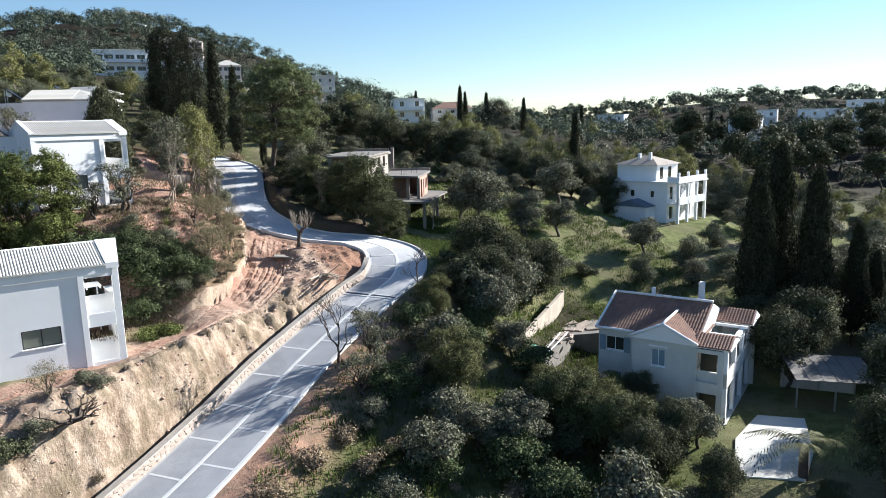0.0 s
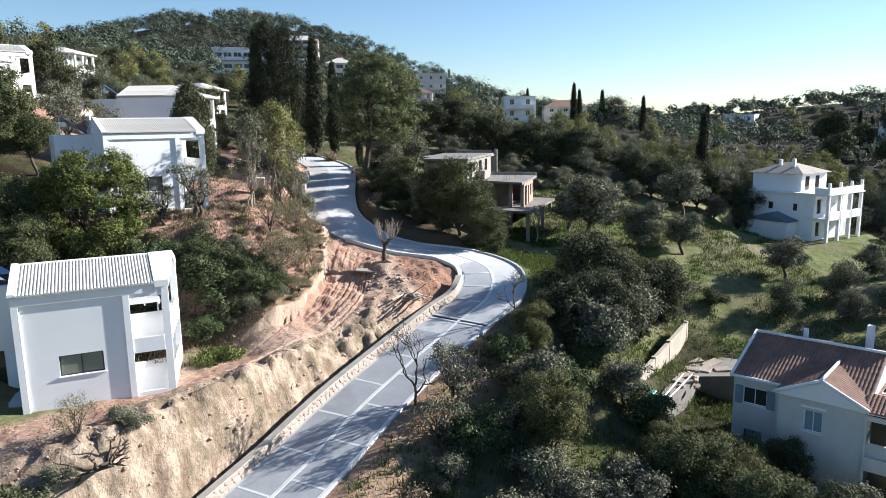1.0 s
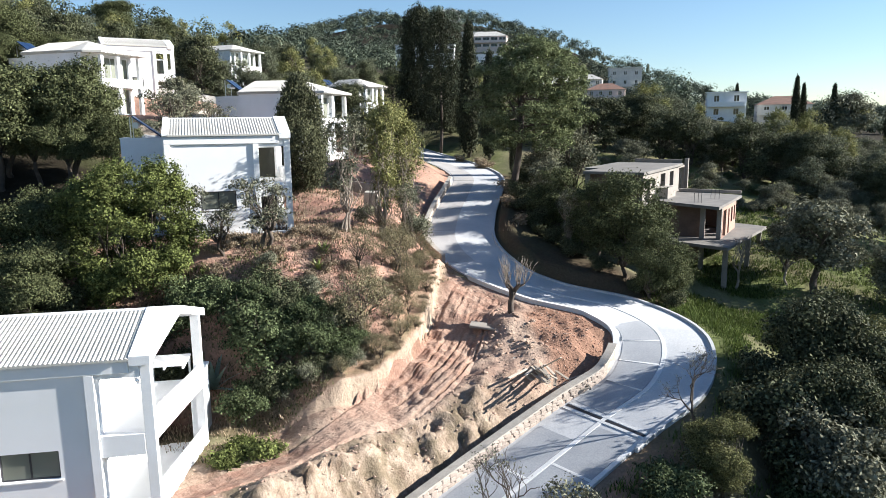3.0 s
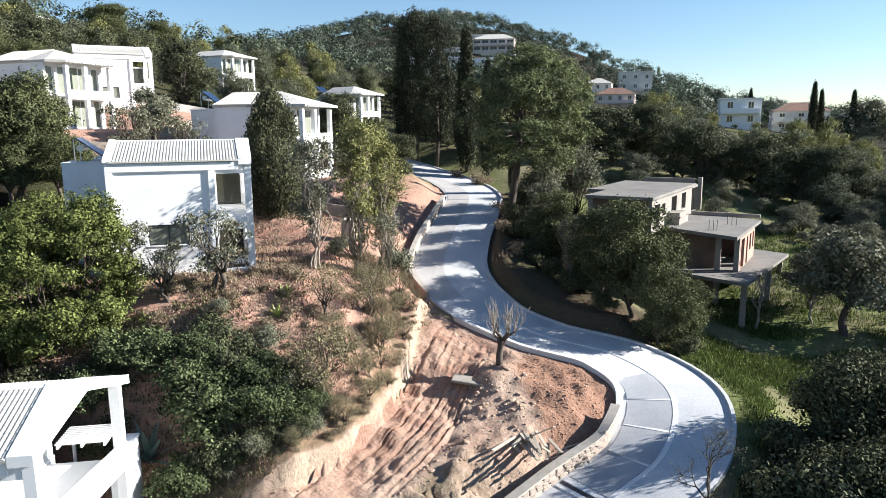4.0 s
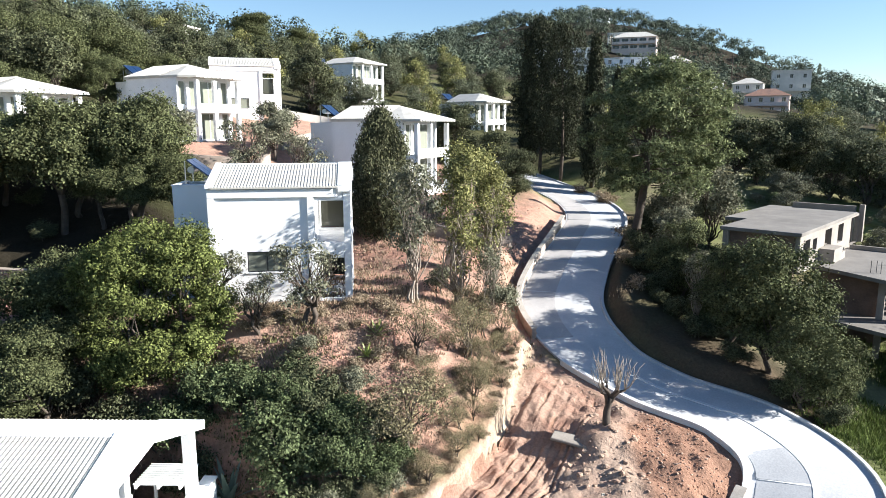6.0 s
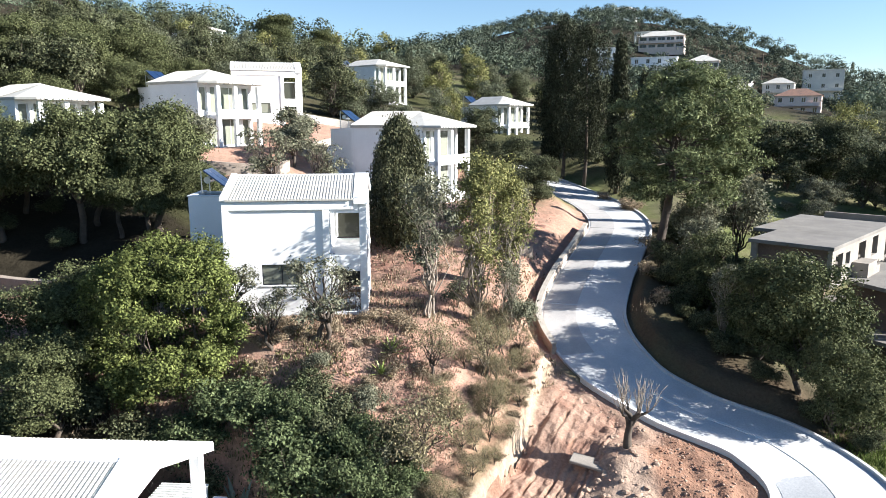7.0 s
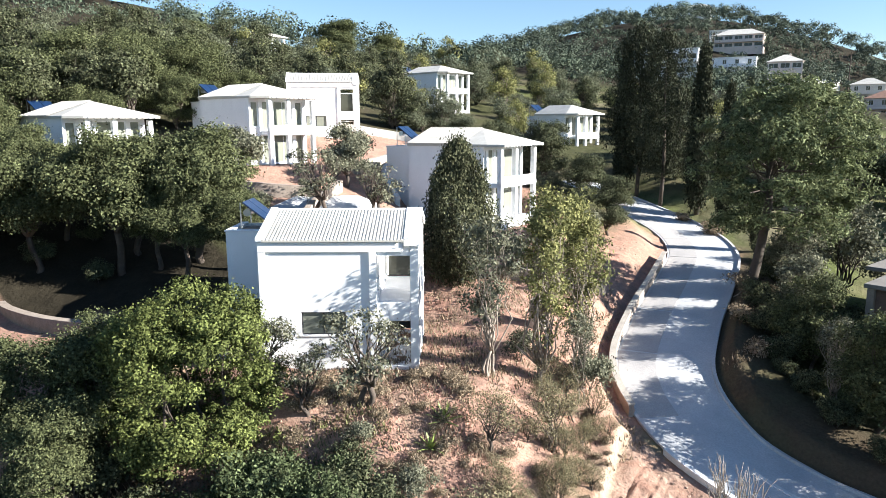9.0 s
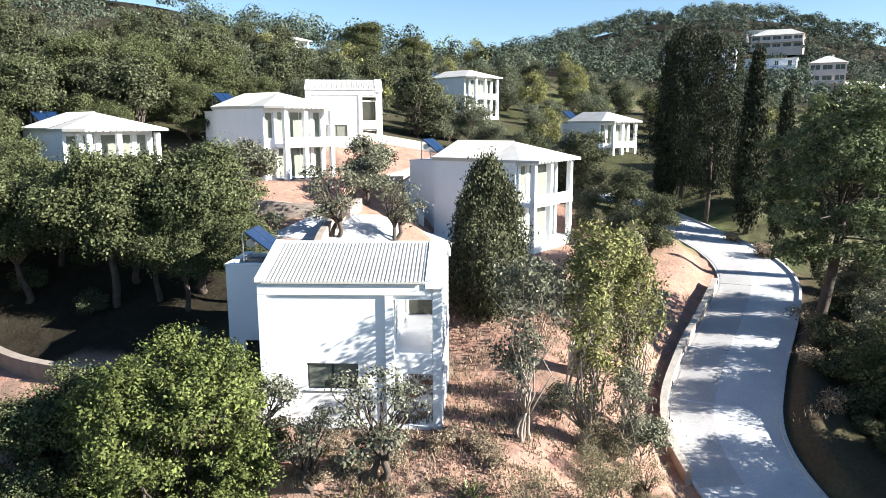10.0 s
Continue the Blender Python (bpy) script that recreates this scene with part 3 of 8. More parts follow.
# the earth track: a sheet of its own with sharp wheel ruts
def earth_track():
    line = smooth_line([tuple(p) for p in TRACK], 0.16)
    line = line[(line[:, 1] > 29) & (line[:, 1] < 60)]
    across = np.linspace(-1.7, 1.7, 69)
    d = np.gradient(line[:, :2], axis=0)
    d /= np.linalg.norm(d, axis=1)[:, None]
    side = np.c_[d[:, 1], -d[:, 0]]
    narrow = (0.55 + 0.45 * ease(44, 49, line[:, 1]))[:, None]
    xy = line[:, None, :2] + side[:, None] * (across[None] * narrow)[..., None]
    x, y = xy[..., 0], xy[..., 1]
    n1, n2 = fuzz(x, y, 4.0, 5.0), fuzz(x, y, 0.35, 8.0)
    a = across[None] * narrow + 0.16 * n1 + 0.03 * n2
    wheel = 0.5 + 0.5 * np.cos(2 * np.pi * a / 0.42)
    each = np.random.default_rng(4).uniform(0.0, 1.0, 20) ** 1.3
    deep = -0.17 * (0.22 + 0.78 * ease(46, 51, y)) * wheel ** 3 * each[np.clip(np.round(a / 0.42).astype(int) + 10, 0, 19)] * np.clip(0.75 + 0.9 * n1 + 0.5 * n2, 0.1, 1.3)
    edge = ease(1.7, 1.3, np.abs(across))[None] * ease(29, 31, y) * ease(60, 58.5, y)
    z = surface_z(x, y) + 0.15 + deep + 0.035 * n2
    z = np.where(edge < 1, (surface_z(x, y) - 0.08) * (1 - edge) + z * edge, z)
    n, k = x.shape
    ids_ = np.arange(n * k).reshape(n, k)
    faces = np.stack([ids_[:-1, :-1], ids_[:-1, 1:], ids_[1:, 1:], ids_[1:, :-1]], -1).reshape(-1, 4)
    me = bpy.data.meshes.new("earth_track")
    me.from_pydata(np.stack([x, y, z], -1).reshape(-1, 3).tolist(), [], faces.tolist())
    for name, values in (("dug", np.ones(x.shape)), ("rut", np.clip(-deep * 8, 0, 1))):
        me.attributes.new(name, "FLOAT", "POINT").data.foreach_set("value", values.ravel().astype(np.float32))
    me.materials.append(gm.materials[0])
    return tagged(new("earth_track", me), "bare earth track with many wheel ruts beside the cut bank", "track", kind="structure")


earth_track()

# ---- the road, its slabs, kerbs and walls ----
def ribbon(line, offs, lift):
    """Rows of points along a line, at offsets to its right and at heights over it."""
    d = np.gradient(line[:, :2], axis=0)
    d /= np.linalg.norm(d, axis=1)[:, None]
    side = np.c_[d[:, 1], -d[:, 0]]
    return np.stack([np.c_[line[:, :2] + side * o, line[:, 2] + h] for o, h in zip(offs, lift)], 1)


def strip_mesh(name, rows, mat, parent=None, label=""):
    """A closed bar through rows of outline points."""
    n, k = rows.shape[:2]
    faces = [(i * k + j, i * k + (j + 1) % k, (i + 1) * k + (j + 1) % k, (i + 1) * k + j) for i in range(n - 1) for j in range(k)]
    faces += [tuple(range(k))[::-1], tuple((n - 1) * k + j for j in range(k))]
    ob = mesh_part(name, rows.reshape(-1, 3).tolist(), [f[::-1] for f in faces], mat, parent, label, True)
    ob.data.set_sharp_from_angle(angle=0.6)
    return ob


def bed(lo, hi, top, low, n=9):
    """Offsets and heights of a flat-topped bar with n points across its top."""
    across = list(np.linspace(lo, hi, n))
    return (*across, hi, lo), (*[top] * n, low, low)


LENGTHS = np.r_[0, np.cumsum(np.linalg.norm(np.diff(ROAD_LINE[:, :2], axis=0), axis=1))]


def reach_of(y_at):
    """How far along the road its middle first passes a y."""
    return float(LENGTHS[np.argmax(ROAD_LINE[:, 1] > y_at)])


def stretch_of(a, b, step=0.5):
    s = np.linspace(a, b, max(2, int((b - a) / step) + 1))
    return np.stack([np.interp(s, LENGTHS, ROAD_LINE[:, i]) for i in range(3)], 1)


road = strip_mesh("road", ribbon(ROAD_LINE, *bed(-2.45, 2.45, 0.0, -0.4, 15)), ROAD_TOP)
tagged(road, "pale concrete hillside road with grey slabs between light strips", "road", kind="structure")
s_drain, s_bend, s_up, s_top = reach_of(51.8), reach_of(61.5), reach_of(66.5), reach_of(86)
bays = [(a, -2.2, -0.16) for a in np.arange(1, s_drain - 3.4, 3.3)] + [(a + 1.4, 0.16, 2.2) for a in np.arange(1, s_drain - 4, 3.3)]
bays += [(a, -2.2, -0.16) for a in np.arange(s_drain + 0.5, s_bend - 1, 2.6)]
for a, lo, hi in bays:
    long = 2.45 if s_drain < a < s_bend else 3.15 if a < s_drain else 2.6
    strip_mesh("slab", ribbon(stretch_of(a, a + long), *bed(lo, hi, 0.022, -0.05, 7)), ROAD_BAY, road)
for a in np.arange(s_up - 4, s_top + 12, 5.2):
    strip_mesh("slab", ribbon(stretch_of(a, a + 5.06), *bed(-2.3, -0.35, 0.02, -0.05, 7)), ROAD_WARM, road, "warm grey slab of the upper road")
for a, lo, hi in bays:
    if a < s_drain or a > s_drain + 1:
        strip_mesh("strip", ribbon(stretch_of(a - 0.145, a - 0.005, 0.14), (lo, hi, hi, lo), (0.028, 0.028, -0.03, -0.03)), ROAD_LINE_PAINT, road, "light strip across a lane")
mid = strip_mesh("strip", ribbon(stretch_of(0.5, s_up - 8), (-0.11, 0.11, 0.11, -0.11), (0.03, 0.03, -0.03, -0.03)), ROAD_LINE_PAINT, road, "light strip along the middle")
strip_mesh("strip", ribbon(stretch_of(0.5, s_drain), (2.22, 2.44, 2.44, 2.22), (0.03, 0.03, -0.03, -0.03)), ROAD_LINE_PAINT, road, "light strip along the edge")
IRON = plain("dark iron grating", (0.05, 0.05, 0.055), 0.6, 0.6)
drain = strip_mesh("drain", ribbon(stretch_of(s_drain, s_drain + 0.15, 0.075), (-2.3, 2.3, 2.3, -2.3), (0.028, 0.028, -0.05, -0.05)), IRON)
tagged(drain, "dark iron drain grating across the concrete road", "drain")
for k in (-1, 1):
    strip_mesh("rim", ribbon(stretch_of(s_drain + 0.075 + k * 0.2 - 0.08, s_drain + 0.075 + k * 0.2 + 0.08, 0.08), (-2.3, 2.3, 2.3, -2.3), (0.034, 0.034, -0.05, -0.05)), ROAD_LINE_PAINT, drain, "pale concrete rim")
kerb = strip_mesh("kerb", ribbon(stretch_of(s_drain - 1, s_top + 14), (2.45, 2.62, 2.62, 2.45), (0.13, 0.13, -0.5, -0.5)), ROAD_TOP)
tagged(kerb, "pale concrete kerb along the outer edge of the road", "kerb", kind="structure")
inner_kerb = strip_mesh("kerb", ribbon(stretch_of(s_drain + 5.5, reach_of(63.2)), (-2.72, -2.45, -2.45, -2.72), (0.16, 0.16, -0.5, -0.5)), ROAD_LINE_PAINT)
tagged(inner_kerb, "pale kerb between the road and the tilled plot", "kerb", kind="structure")

# stones in a few shapes, shared by all the walls
def stone_mesh(seed):
    rng = np.random.default_rng(seed)
    bm = bmesh.new()
    bmesh.ops.create_cube(bm, size=1)
    bmesh.ops.bevel(bm, geom=bm.edges[:], offset=0.14, segments=1, affect="EDGES")
    for v in bm.verts:
        v.co += Vector(rng.normal(0, 0.035, 3))
    me = bpy.data.meshes.new("stone")
    bm.to_mesh(me)
    bm.free()
    me.materials.append(STONE)
    return me


STONES = [stone_mesh(i) for i in range(7)]


def stone_wall(name, a, b, off, high, label, rows=2, long=0.42, thick=0.34, cope=True, limit=300, low=0.5):
    """A low wall along the road: a core, courses of stones on the face towards the road, and a coping."""
    line = stretch_of(a, b)
    w = strip_mesh(name, ribbon(line, (off - thick, off, off, off - thick), (high - 0.02, high - 0.02, -low, -low)), STONE_MASS)
    tagged(w, label, "wall", kind="structure")
    if cope:
        strip_mesh("coping", ribbon(line, (off - thick - 0.05, off + 0.06, off + 0.06, off - thick - 0.05), (high + 0.07, high + 0.07, high - 0.01, high - 0.01)), COPING, w, "rough mortar coping")
    rng, made = np.random.default_rng(5), 0
    tall = (high + 0.02) / rows
    for r in range(rows):
        s = a + (0.2 if r % 2 else 0)
        while s < b - long and made < limit:
            run = long * rng.uniform(0.7, 1.25)
            p, q = (np.array([np.interp(t, LENGTHS, ROAD_LINE[:, i]) for i in range(3)]) for t in (s, s + run))
            d = (q - p) / np.linalg.norm(q[:2] - p[:2])
            ob = new("stone", STONES[rng.integers(len(STONES))])
            ob.parent = w
            c = (p + q) / 2 + np.array([d[1], -d[0], 0]) * off
            ob.matrix_basis = Matrix.Translation((c[0], c[1], c[2] + tall * (r + 0.5) - 0.03)) @ pose(0, 0, 0, 0, 0, math.degrees(math.atan2(d[1], d[0]))) @ Matrix.Diagonal((run * 1.04, 0.13 * rng.uniform(0.85, 1.2), tall * rng.uniform(0.92, 1.06), 1))
            s += run
            made += 1
    return w


stone_wall("retaining_wall", reach_of(22), s_drain + 6, -2.48, 0.62, "low rough stone wall below the dug bank", 3, 0.4)
stone_wall("roadside_wall", reach_of(64.0), reach_of(81), -2.5, 0.5, "pale stone wall beside the upper road", 2, 0.5, 0.24, limit=110)


def path_wall(points, high, thick, mat, label, name="garden_wall"):
    line = smooth_line([(x, y, float(land(x, y)) if z is None else z) for x, y, z in points], 0.6)
    w = strip_mesh(name, ribbon(line, (-thick / 2, thick / 2, thick / 2, -thick / 2), (high, high, -0.9, -0.9)), mat)
    return tagged(w, label, "wall", kind="structure")


path_wall([(-49.0, 40.2, 14.1), (-46.1, 40.3, 14.1), (-43.1, 41.1, 14.1), (-41.1, 42.1, 14.1), (-40.0, 42.9, 14.1), (-38.9, 44.2, 14.1)], 1.2, 0.45, STONE_MASS, "curved low garden wall of rubble stone")
YARD_WALL = surface("weathered pale plaster", (0.43, 0.375, 0.305), (0.33, 0.285, 0.23), 1.2, 14, 0.9, 0.5, 0.02, spots=(0.28, 0.25, 0.21))
yard_wall = path_wall([(4.2, 55.0, 0.6), (5.3, 58.4, 0.75), (6.5, 62.0, 0.95), (8.1, 66.8, 1.25)], 1.85, 0.28, YARD_WALL, "weathered pale yard wall with pilasters beside scrub")
for x, y, z in ((4.2, 55.0, 0.6), (5.3, 58.4, 0.75), (6.5, 62.0, 0.95), (8.1, 66.8, 1.25)):
    part("pilaster", boxes((-0.17, 0.17, -0.17, 0.17, -0.8, 1.95), soft=0.02), YARD_WALL, yard_wall, m=pose(x, y, z, 0, 0, -18))
path_wall([(-41.0, 54.5, None), (-45.5, 58.0, None), (-49.5, 63.0, None)], 0.8, 0.4, STONE_MASS, "terrace wall of pale stone above the villa")
path_wall([(-68.5, 74.5, None), (-66.0, 77.5, None), (-63.0, 81.0, None)], 0.8, 0.4, CREAM, "long pale retaining wall on the upper terrace")
path_wall([(-53.0, 66.6, None), (-54.6, 70.6, None), (-57.0, 75.6, None)], 0.9, 0.4, YARD_WALL, "stepped pale terrace wall above red soil")
path_wall([(-52.5, 54.6, None), (-50.0, 57.4, None), (-48.2, 60.4, None)], 0.9, 0.45, STONE_MASS, "dry stone terrace wall below the columned villa")
path_wall([(-47.0, 66.5, None), (-51.5, 68.5, None), (-55.0, 72.5, None)], 0.7, 0.4, CREAM, "pale rendered terrace wall on the upper slope")
path_wall([(-34.0, 65.0, None), (-31.0, 67.5, None), (-30.2, 70.0, None)], 0.8, 0.35, STONE_MASS, "terrace wall below the columned villa")

# ---- white villas ----
def tile_sheet(u0, u1, run, rise, pitch=0.2, courses=9, thick=0.05):
    """Barrel tiles laid in columns and courses on a slope from (v 0, w 0) up to (run, rise): verts and faces."""
    cols = max(1, int(round((u1 - u0) / pitch)))
    per = 6
    us = np.linspace(u0, u1, cols * per + 1)
    wave = 0.045 * np.abs(np.sin(np.pi * (us - u0) / (u1 - u0) * cols)) ** 0.8
    verts, faces, k = [], [], len(us)
    for c in range(courses):
        for end in (0, 1):
            t = (c + end) / courses
            lift = 0.012 * (1 - end)
            for u, h in zip(us, wave):
                verts.append((u, run * t, rise * t + h + lift))
    for r in range(2 * courses - 1):
        for i in range(k - 1):
            a = r * k + i
            faces.append((a, a + 1, a + k + 1, a + k))
    base = len(verts)
    for u, h in zip(us, wave):
        verts.append((u, 0, -thick))
    for i in range(k - 1):
        faces.append((base + i, base + i + 1, i + 1, i))
    return verts, faces


def wedge(profile, u0, u1):
    """A solid with an outline in v and w, from u0 to u1."""
    bm = bmesh.new()
    a = [bm.verts.new((u0, v, w)) for v, w in profile]
    b = [bm.verts.new((u1, v, w)) for v, w in profile]
    bm.faces.new(a)
    bm.faces.new(b[::-1])
    for i in range(len(profile)):
        j = (i + 1) % len(profile)
        bm.faces.new((a[j], a[i], b[i], b[j]))
    bmesh.ops.recalc_face_normals(bm, faces=bm.faces)
    return bm


def prism(outline, w0, w1):
    """A solid with an outline in plan; w0 and w1 are heights or functions of (u, v)."""
    bm = bmesh.new()
    low = [bm.verts.new((u, v, w0(u, v) if callable(w0) else w0)) for u, v in outline]
    top = [bm.verts.new((u, v, w1(u, v) if callable(w1) else w1)) for u, v in outline]
    bm.faces.new(low[::-1])
    bm.faces.new(top)
    for i in range(len(outline)):
        j = (i + 1) % len(outline)
        bm.faces.new((low[i], low[j], top[j], top[i]))
    bmesh.ops.recalc_face_normals(bm, faces=bm.faces)
    return bm


def window_in(parent, u0, u1, w0, w1, v, panes=2, frame=FRAME_DARK, sill=True, along="u", bar=0.06, glass=GLASS_DARK):
    """A window in a wall whose outer face is at v: frame, panes and sill. along 'v': the wall runs along v and faces +u at u = v."""
    turn = Matrix() if along == "u" else Matrix(((0, -1, 0, v), (1, 0, 0, 0), (0, 0, 1, 0), (0, 0, 0, 1)))
    d = v if along == "u" else 0
    win = part("window", boxes((u0, u1, d + 0.10, d + 0.16, w0, w0 + bar), (u0, u1, d + 0.10, d + 0.16, w1 - bar, w1),
                               (u0, u0 + bar, d + 0.10, d + 0.16, w0 + bar, w1 - bar), (u1 - bar, u1, d + 0.10, d + 0.16, w0 + bar, w1 - bar),
                               *[(u0 + (u1 - u0) * i / panes - bar / 2, u0 + (u1 - u0) * i / panes + bar / 2, d + 0.102, d + 0.158, w0 + bar, w1 - bar) for i in range(1, panes)]), frame, parent)
    win.matrix_basis = turn
    for i in range(panes):
        a, b = u0 + (u1 - u0) * i / panes, u0 + (u1 - u0) * (i + 1) / panes
        part("pane", boxes((a + bar / 2, b - bar / 2, d + 0.12, d + 0.13, w0 + bar, w1 - bar)), glass, win)
    if sill:
        part("sill", boxes((u0 - 0.08, u1 + 0.08, d - 0.06, d + 0.1, w0 - 0.06, w0 - 0.002), soft=0.01), WHITE, win)
    return win


def solar_heater(m, label):
    s = thing("solar_heater", m, label, "solar heater")
    tilt = pose(0, 0, 0.85, 0, 38, 0)
    for y in (-0.52, 0.52):
        part("collector", boxes((-1.0, 1.0, y - 0.5, y + 0.5, 0, 0.08), soft=0.015), PANEL_BLUE, s, "blue glazed collector", tilt)
    bm = bmesh.new()
    bmesh.ops.create_cone(bm, cap_ends=True, segments=20, radius1=0.19, radius2=0.19, depth=1.5, matrix=pose(-0.62, 0, 0.95, 90, 0, 0))
    part("tank", bm, STEEL, s, "pale steel water tank")
    for y in (-0.9, 0.9):
        part("leg", boxes((-0.92, -0.87, y - 0.025, y + 0.025, 0, 1.45)), STEEL, s)
        part("leg", boxes((0.72, 0.77, y - 0.025, y + 0.025, 0, 0.28)), STEEL, s)
    for y in (-0.925, 0.89):
        part("brace", boxes((-0.9, 0.75, y, y + 0.035, 0.02, 0.06)), STEEL, s)
    return s


EAVE, RIDGE, RUN, LONG, DEEP = 5.82, 0.92, 3.05, 6.65, 6.1


def slope_at(u, v):
    return EAVE + 0.05 + RIDGE * (v / RUN if v < RUN else 2 - v / RUN)


def villa(x, y, z, ux, uy, label, skew=(0.35, 0.5), back=3.6, with_box=True, glass=FRAME_WHITE, plinth=1.2):
    """A two-storey villa: a tiled gable block, an open veranda end with columns, and a flat-roofed wing with a solar heater."""
    m = frame_of(x, y, z, ux, uy)
    h = thing("villa", m, label, "house", "white villas")
    inner, end = 5.1, LONG + skew[0]
    part("front_wall", holed_wall(0, inner, -plinth, EAVE - 0.01, [(1.75, 3.72, 1.55, 2.6)], 0, 0.25), WHITE, h)
    window_in(h, 1.75, 3.72, 1.55, 2.6, 0, glass=GLASS_PALE)
    part("back_wall", holed_wall(0, inner, -plinth, EAVE - 0.01, [], DEEP - 0.25, DEEP), WHITE, h)
    part("side_wall", wedge([(0.25, -plinth), (DEEP - 0.25, -plinth), (DEEP - 0.25, EAVE), (RUN, EAVE + RIDGE - 0.05), (0.25, EAVE)], 0, 0.25), WHITE, h)
    # the veranda's inner wall, with sliding doors on both floors
    doors = [(0.9, 3.3, 0.15, 2.3), (0.9, 3.3, 3.0, 5.1), (4.1, 6.2, 0.15, 2.3), (4.1, 6.2, 3.0, 5.1)]
    vw = part("veranda_wall", holed_wall(0.25, DEEP - 0.25, -plinth, EAVE, doors, -0.2, 0), WHITE, h)
    vw.matrix_basis = Matrix(((0, -1, 0, inner - 0.2), (1, 0, 0, 0), (0, 0, 1, 0), (0, 0, 0, 1)))
    for a, b, c, d in doors:
        win = part("sliding_door", boxes((inner - 0.12, inner - 0.06, a, a + 0.07, c, d), (inner - 0.12, inner - 0.06, b - 0.07, b, c, d), (inner - 0.12, inner - 0.06, (a + b) / 2 - 0.04, (a + b) / 2 + 0.04, c, d),
                                         (inner - 0.121, inner - 0.059, a, b, c, c + 0.07), (inner - 0.121, inner - 0.059, a, b, d - 0.07, d)), glass, h)
        part("pane", boxes((inner - 0.1, inner - 0.09, a + 0.05, b - 0.05, c + 0.05, d - 0.05)), GLASS_LIT, win)
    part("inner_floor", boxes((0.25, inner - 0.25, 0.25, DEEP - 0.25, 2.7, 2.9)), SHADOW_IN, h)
    # pilasters and cornice on the front
    part("pilaster", boxes((-0.02, 0.3, -0.1, -0.003, -plinth, EAVE - 0.52), soft=0.01), WHITE, h)
    part("pilaster", boxes((inner - 0.3, inner + 0.02, -0.1, -0.003, -plinth, EAVE - 0.52), soft=0.01), WHITE, h)
    part("cornice", boxes((-0.02, LONG - 0.36, -0.1, -0.003, EAVE - 0.51, EAVE - 0.02), soft=0.012), WHITE, h)
    part("lintel", boxes((inner + 0.03, end - 0.37, 0.0, 0.2, EAVE - 0.7, EAVE - 0.02), soft=0.012), WHITE, h)
    # veranda: slabs, columns, parapets
    rear = (LONG + skew[1], back + 1.9 if skew[1] > 0.8 else DEEP - 0.2)
    plan = [(inner + 0.005, 0.02), (end - 0.02, 0.02), (rear[0], rear[1]), (inner + 0.005, rear[1])]
    part("ground_slab", prism(plan, -plinth, 0.0), WHITE, h)
    part("balcony_slab", prism(plan, 2.65, 2.92), WHITE, h)
    part("slab_edge", boxes((inner + 0.03, end - 0.37, -0.03, 0.17, 2.2, 3.0), soft=0.012), WHITE, h)
    part("slab_edge", boxes((inner + 0.03, end - 0.37, -0.03, 0.17, -plinth, 0.1), soft=0.012), WHITE, h)
    part("column", boxes((end - 0.36, end, -0.02, 0.34, -plinth, EAVE - 0.03), soft=0.015), WHITE, h)
    rx, ry = rear[0] - 0.4, rear[1] - 0.42
    part("column", boxes((rx, rx + 0.36, ry, ry + 0.36, -plinth, slope_at(rx, ry) - 0.2), soft=0.015), WHITE, h)
    mx, my = (end + rear[0]) / 2 - 0.3, rear[1] * 0.55
    if skew[1] > 2:
        part("column", boxes((mx - 0.36, mx, my, my + 0.36, -plinth, slope_at(mx, my) - 0.2), soft=0.015), WHITE, h)
    # Added framed dark panes stand in for shade at the veranda's rear.
    if skew[1] < 0.8:
        for w in (0.1, 3.0):
            screen_ = part("rear_door", boxes((inner + 0.02, end - 0.3, DEEP - 0.36, DEEP - 0.3, w + 1.9, w + 2.0), (inner + 0.02, inner + 0.1, DEEP - 0.36, DEEP - 0.3, w, w + 1.9), (end - 0.38, end - 0.3, DEEP - 0.36, DEEP - 0.3, w, w + 1.9)), FRAME_WHITE, h)
            part("pane", boxes((inner + 0.1, end - 0.38, DEEP - 0.34, DEEP - 0.32, w, w + 1.9)), GLASS_DARK, screen_)
    edge = [(end - 0.16, 0.36), (end - 0.02, 0.36), (rear[0] - 0.04, ry), (rear[0] - 0.18, ry)]
    part("parapet", prism(edge, 2.925, 3.7), WHITE, h)
    part("parapet", prism(edge, 0.004, 0.85), WHITE, h)
    # roof: tiles in front, plaster slab over the veranda end, back slope
    tiles = part("roof_bed", wedge([(-0.1, EAVE - 0.015), (RUN, EAVE + RIDGE - 0.02), (DEEP + 0.1, EAVE - 0.015), (DEEP + 0.1, EAVE - 0.1), (RUN, EAVE + RIDGE - 0.2), (-0.1, EAVE - 0.1)], -0.04, LONG - 0.3), WHITE, h)
    # columns of barrel tiles, all on one mesh
    cols = 40
    step = (LONG - 0.5) / cols
    v, f = tile_sheet(0, step, RUN + 0.2, RIDGE + 0.06, step)
    first = None
    for i in range(cols):
        for place in (pose(0.18 + i * step, -0.2, EAVE, 0, 0, 0), Matrix.Translation((0.18 + i * step, DEEP + 0.2, EAVE)) @ Matrix.Diagonal((1, -1, 1, 1))):
            if first is None:
                first = t = mesh_part("tile_column", v, f, WHITE_TILE, tiles)
            else:
                t = new("tile_column", first.data)
                t.parent = tiles
            t.matrix_basis = place
    part("ridge_cap", boxes((-0.04, LONG - 0.3, RUN - 0.14, RUN + 0.14, EAVE + RIDGE + 0.0, EAVE + RIDGE + 0.1), soft=0.03), WHITE, h)
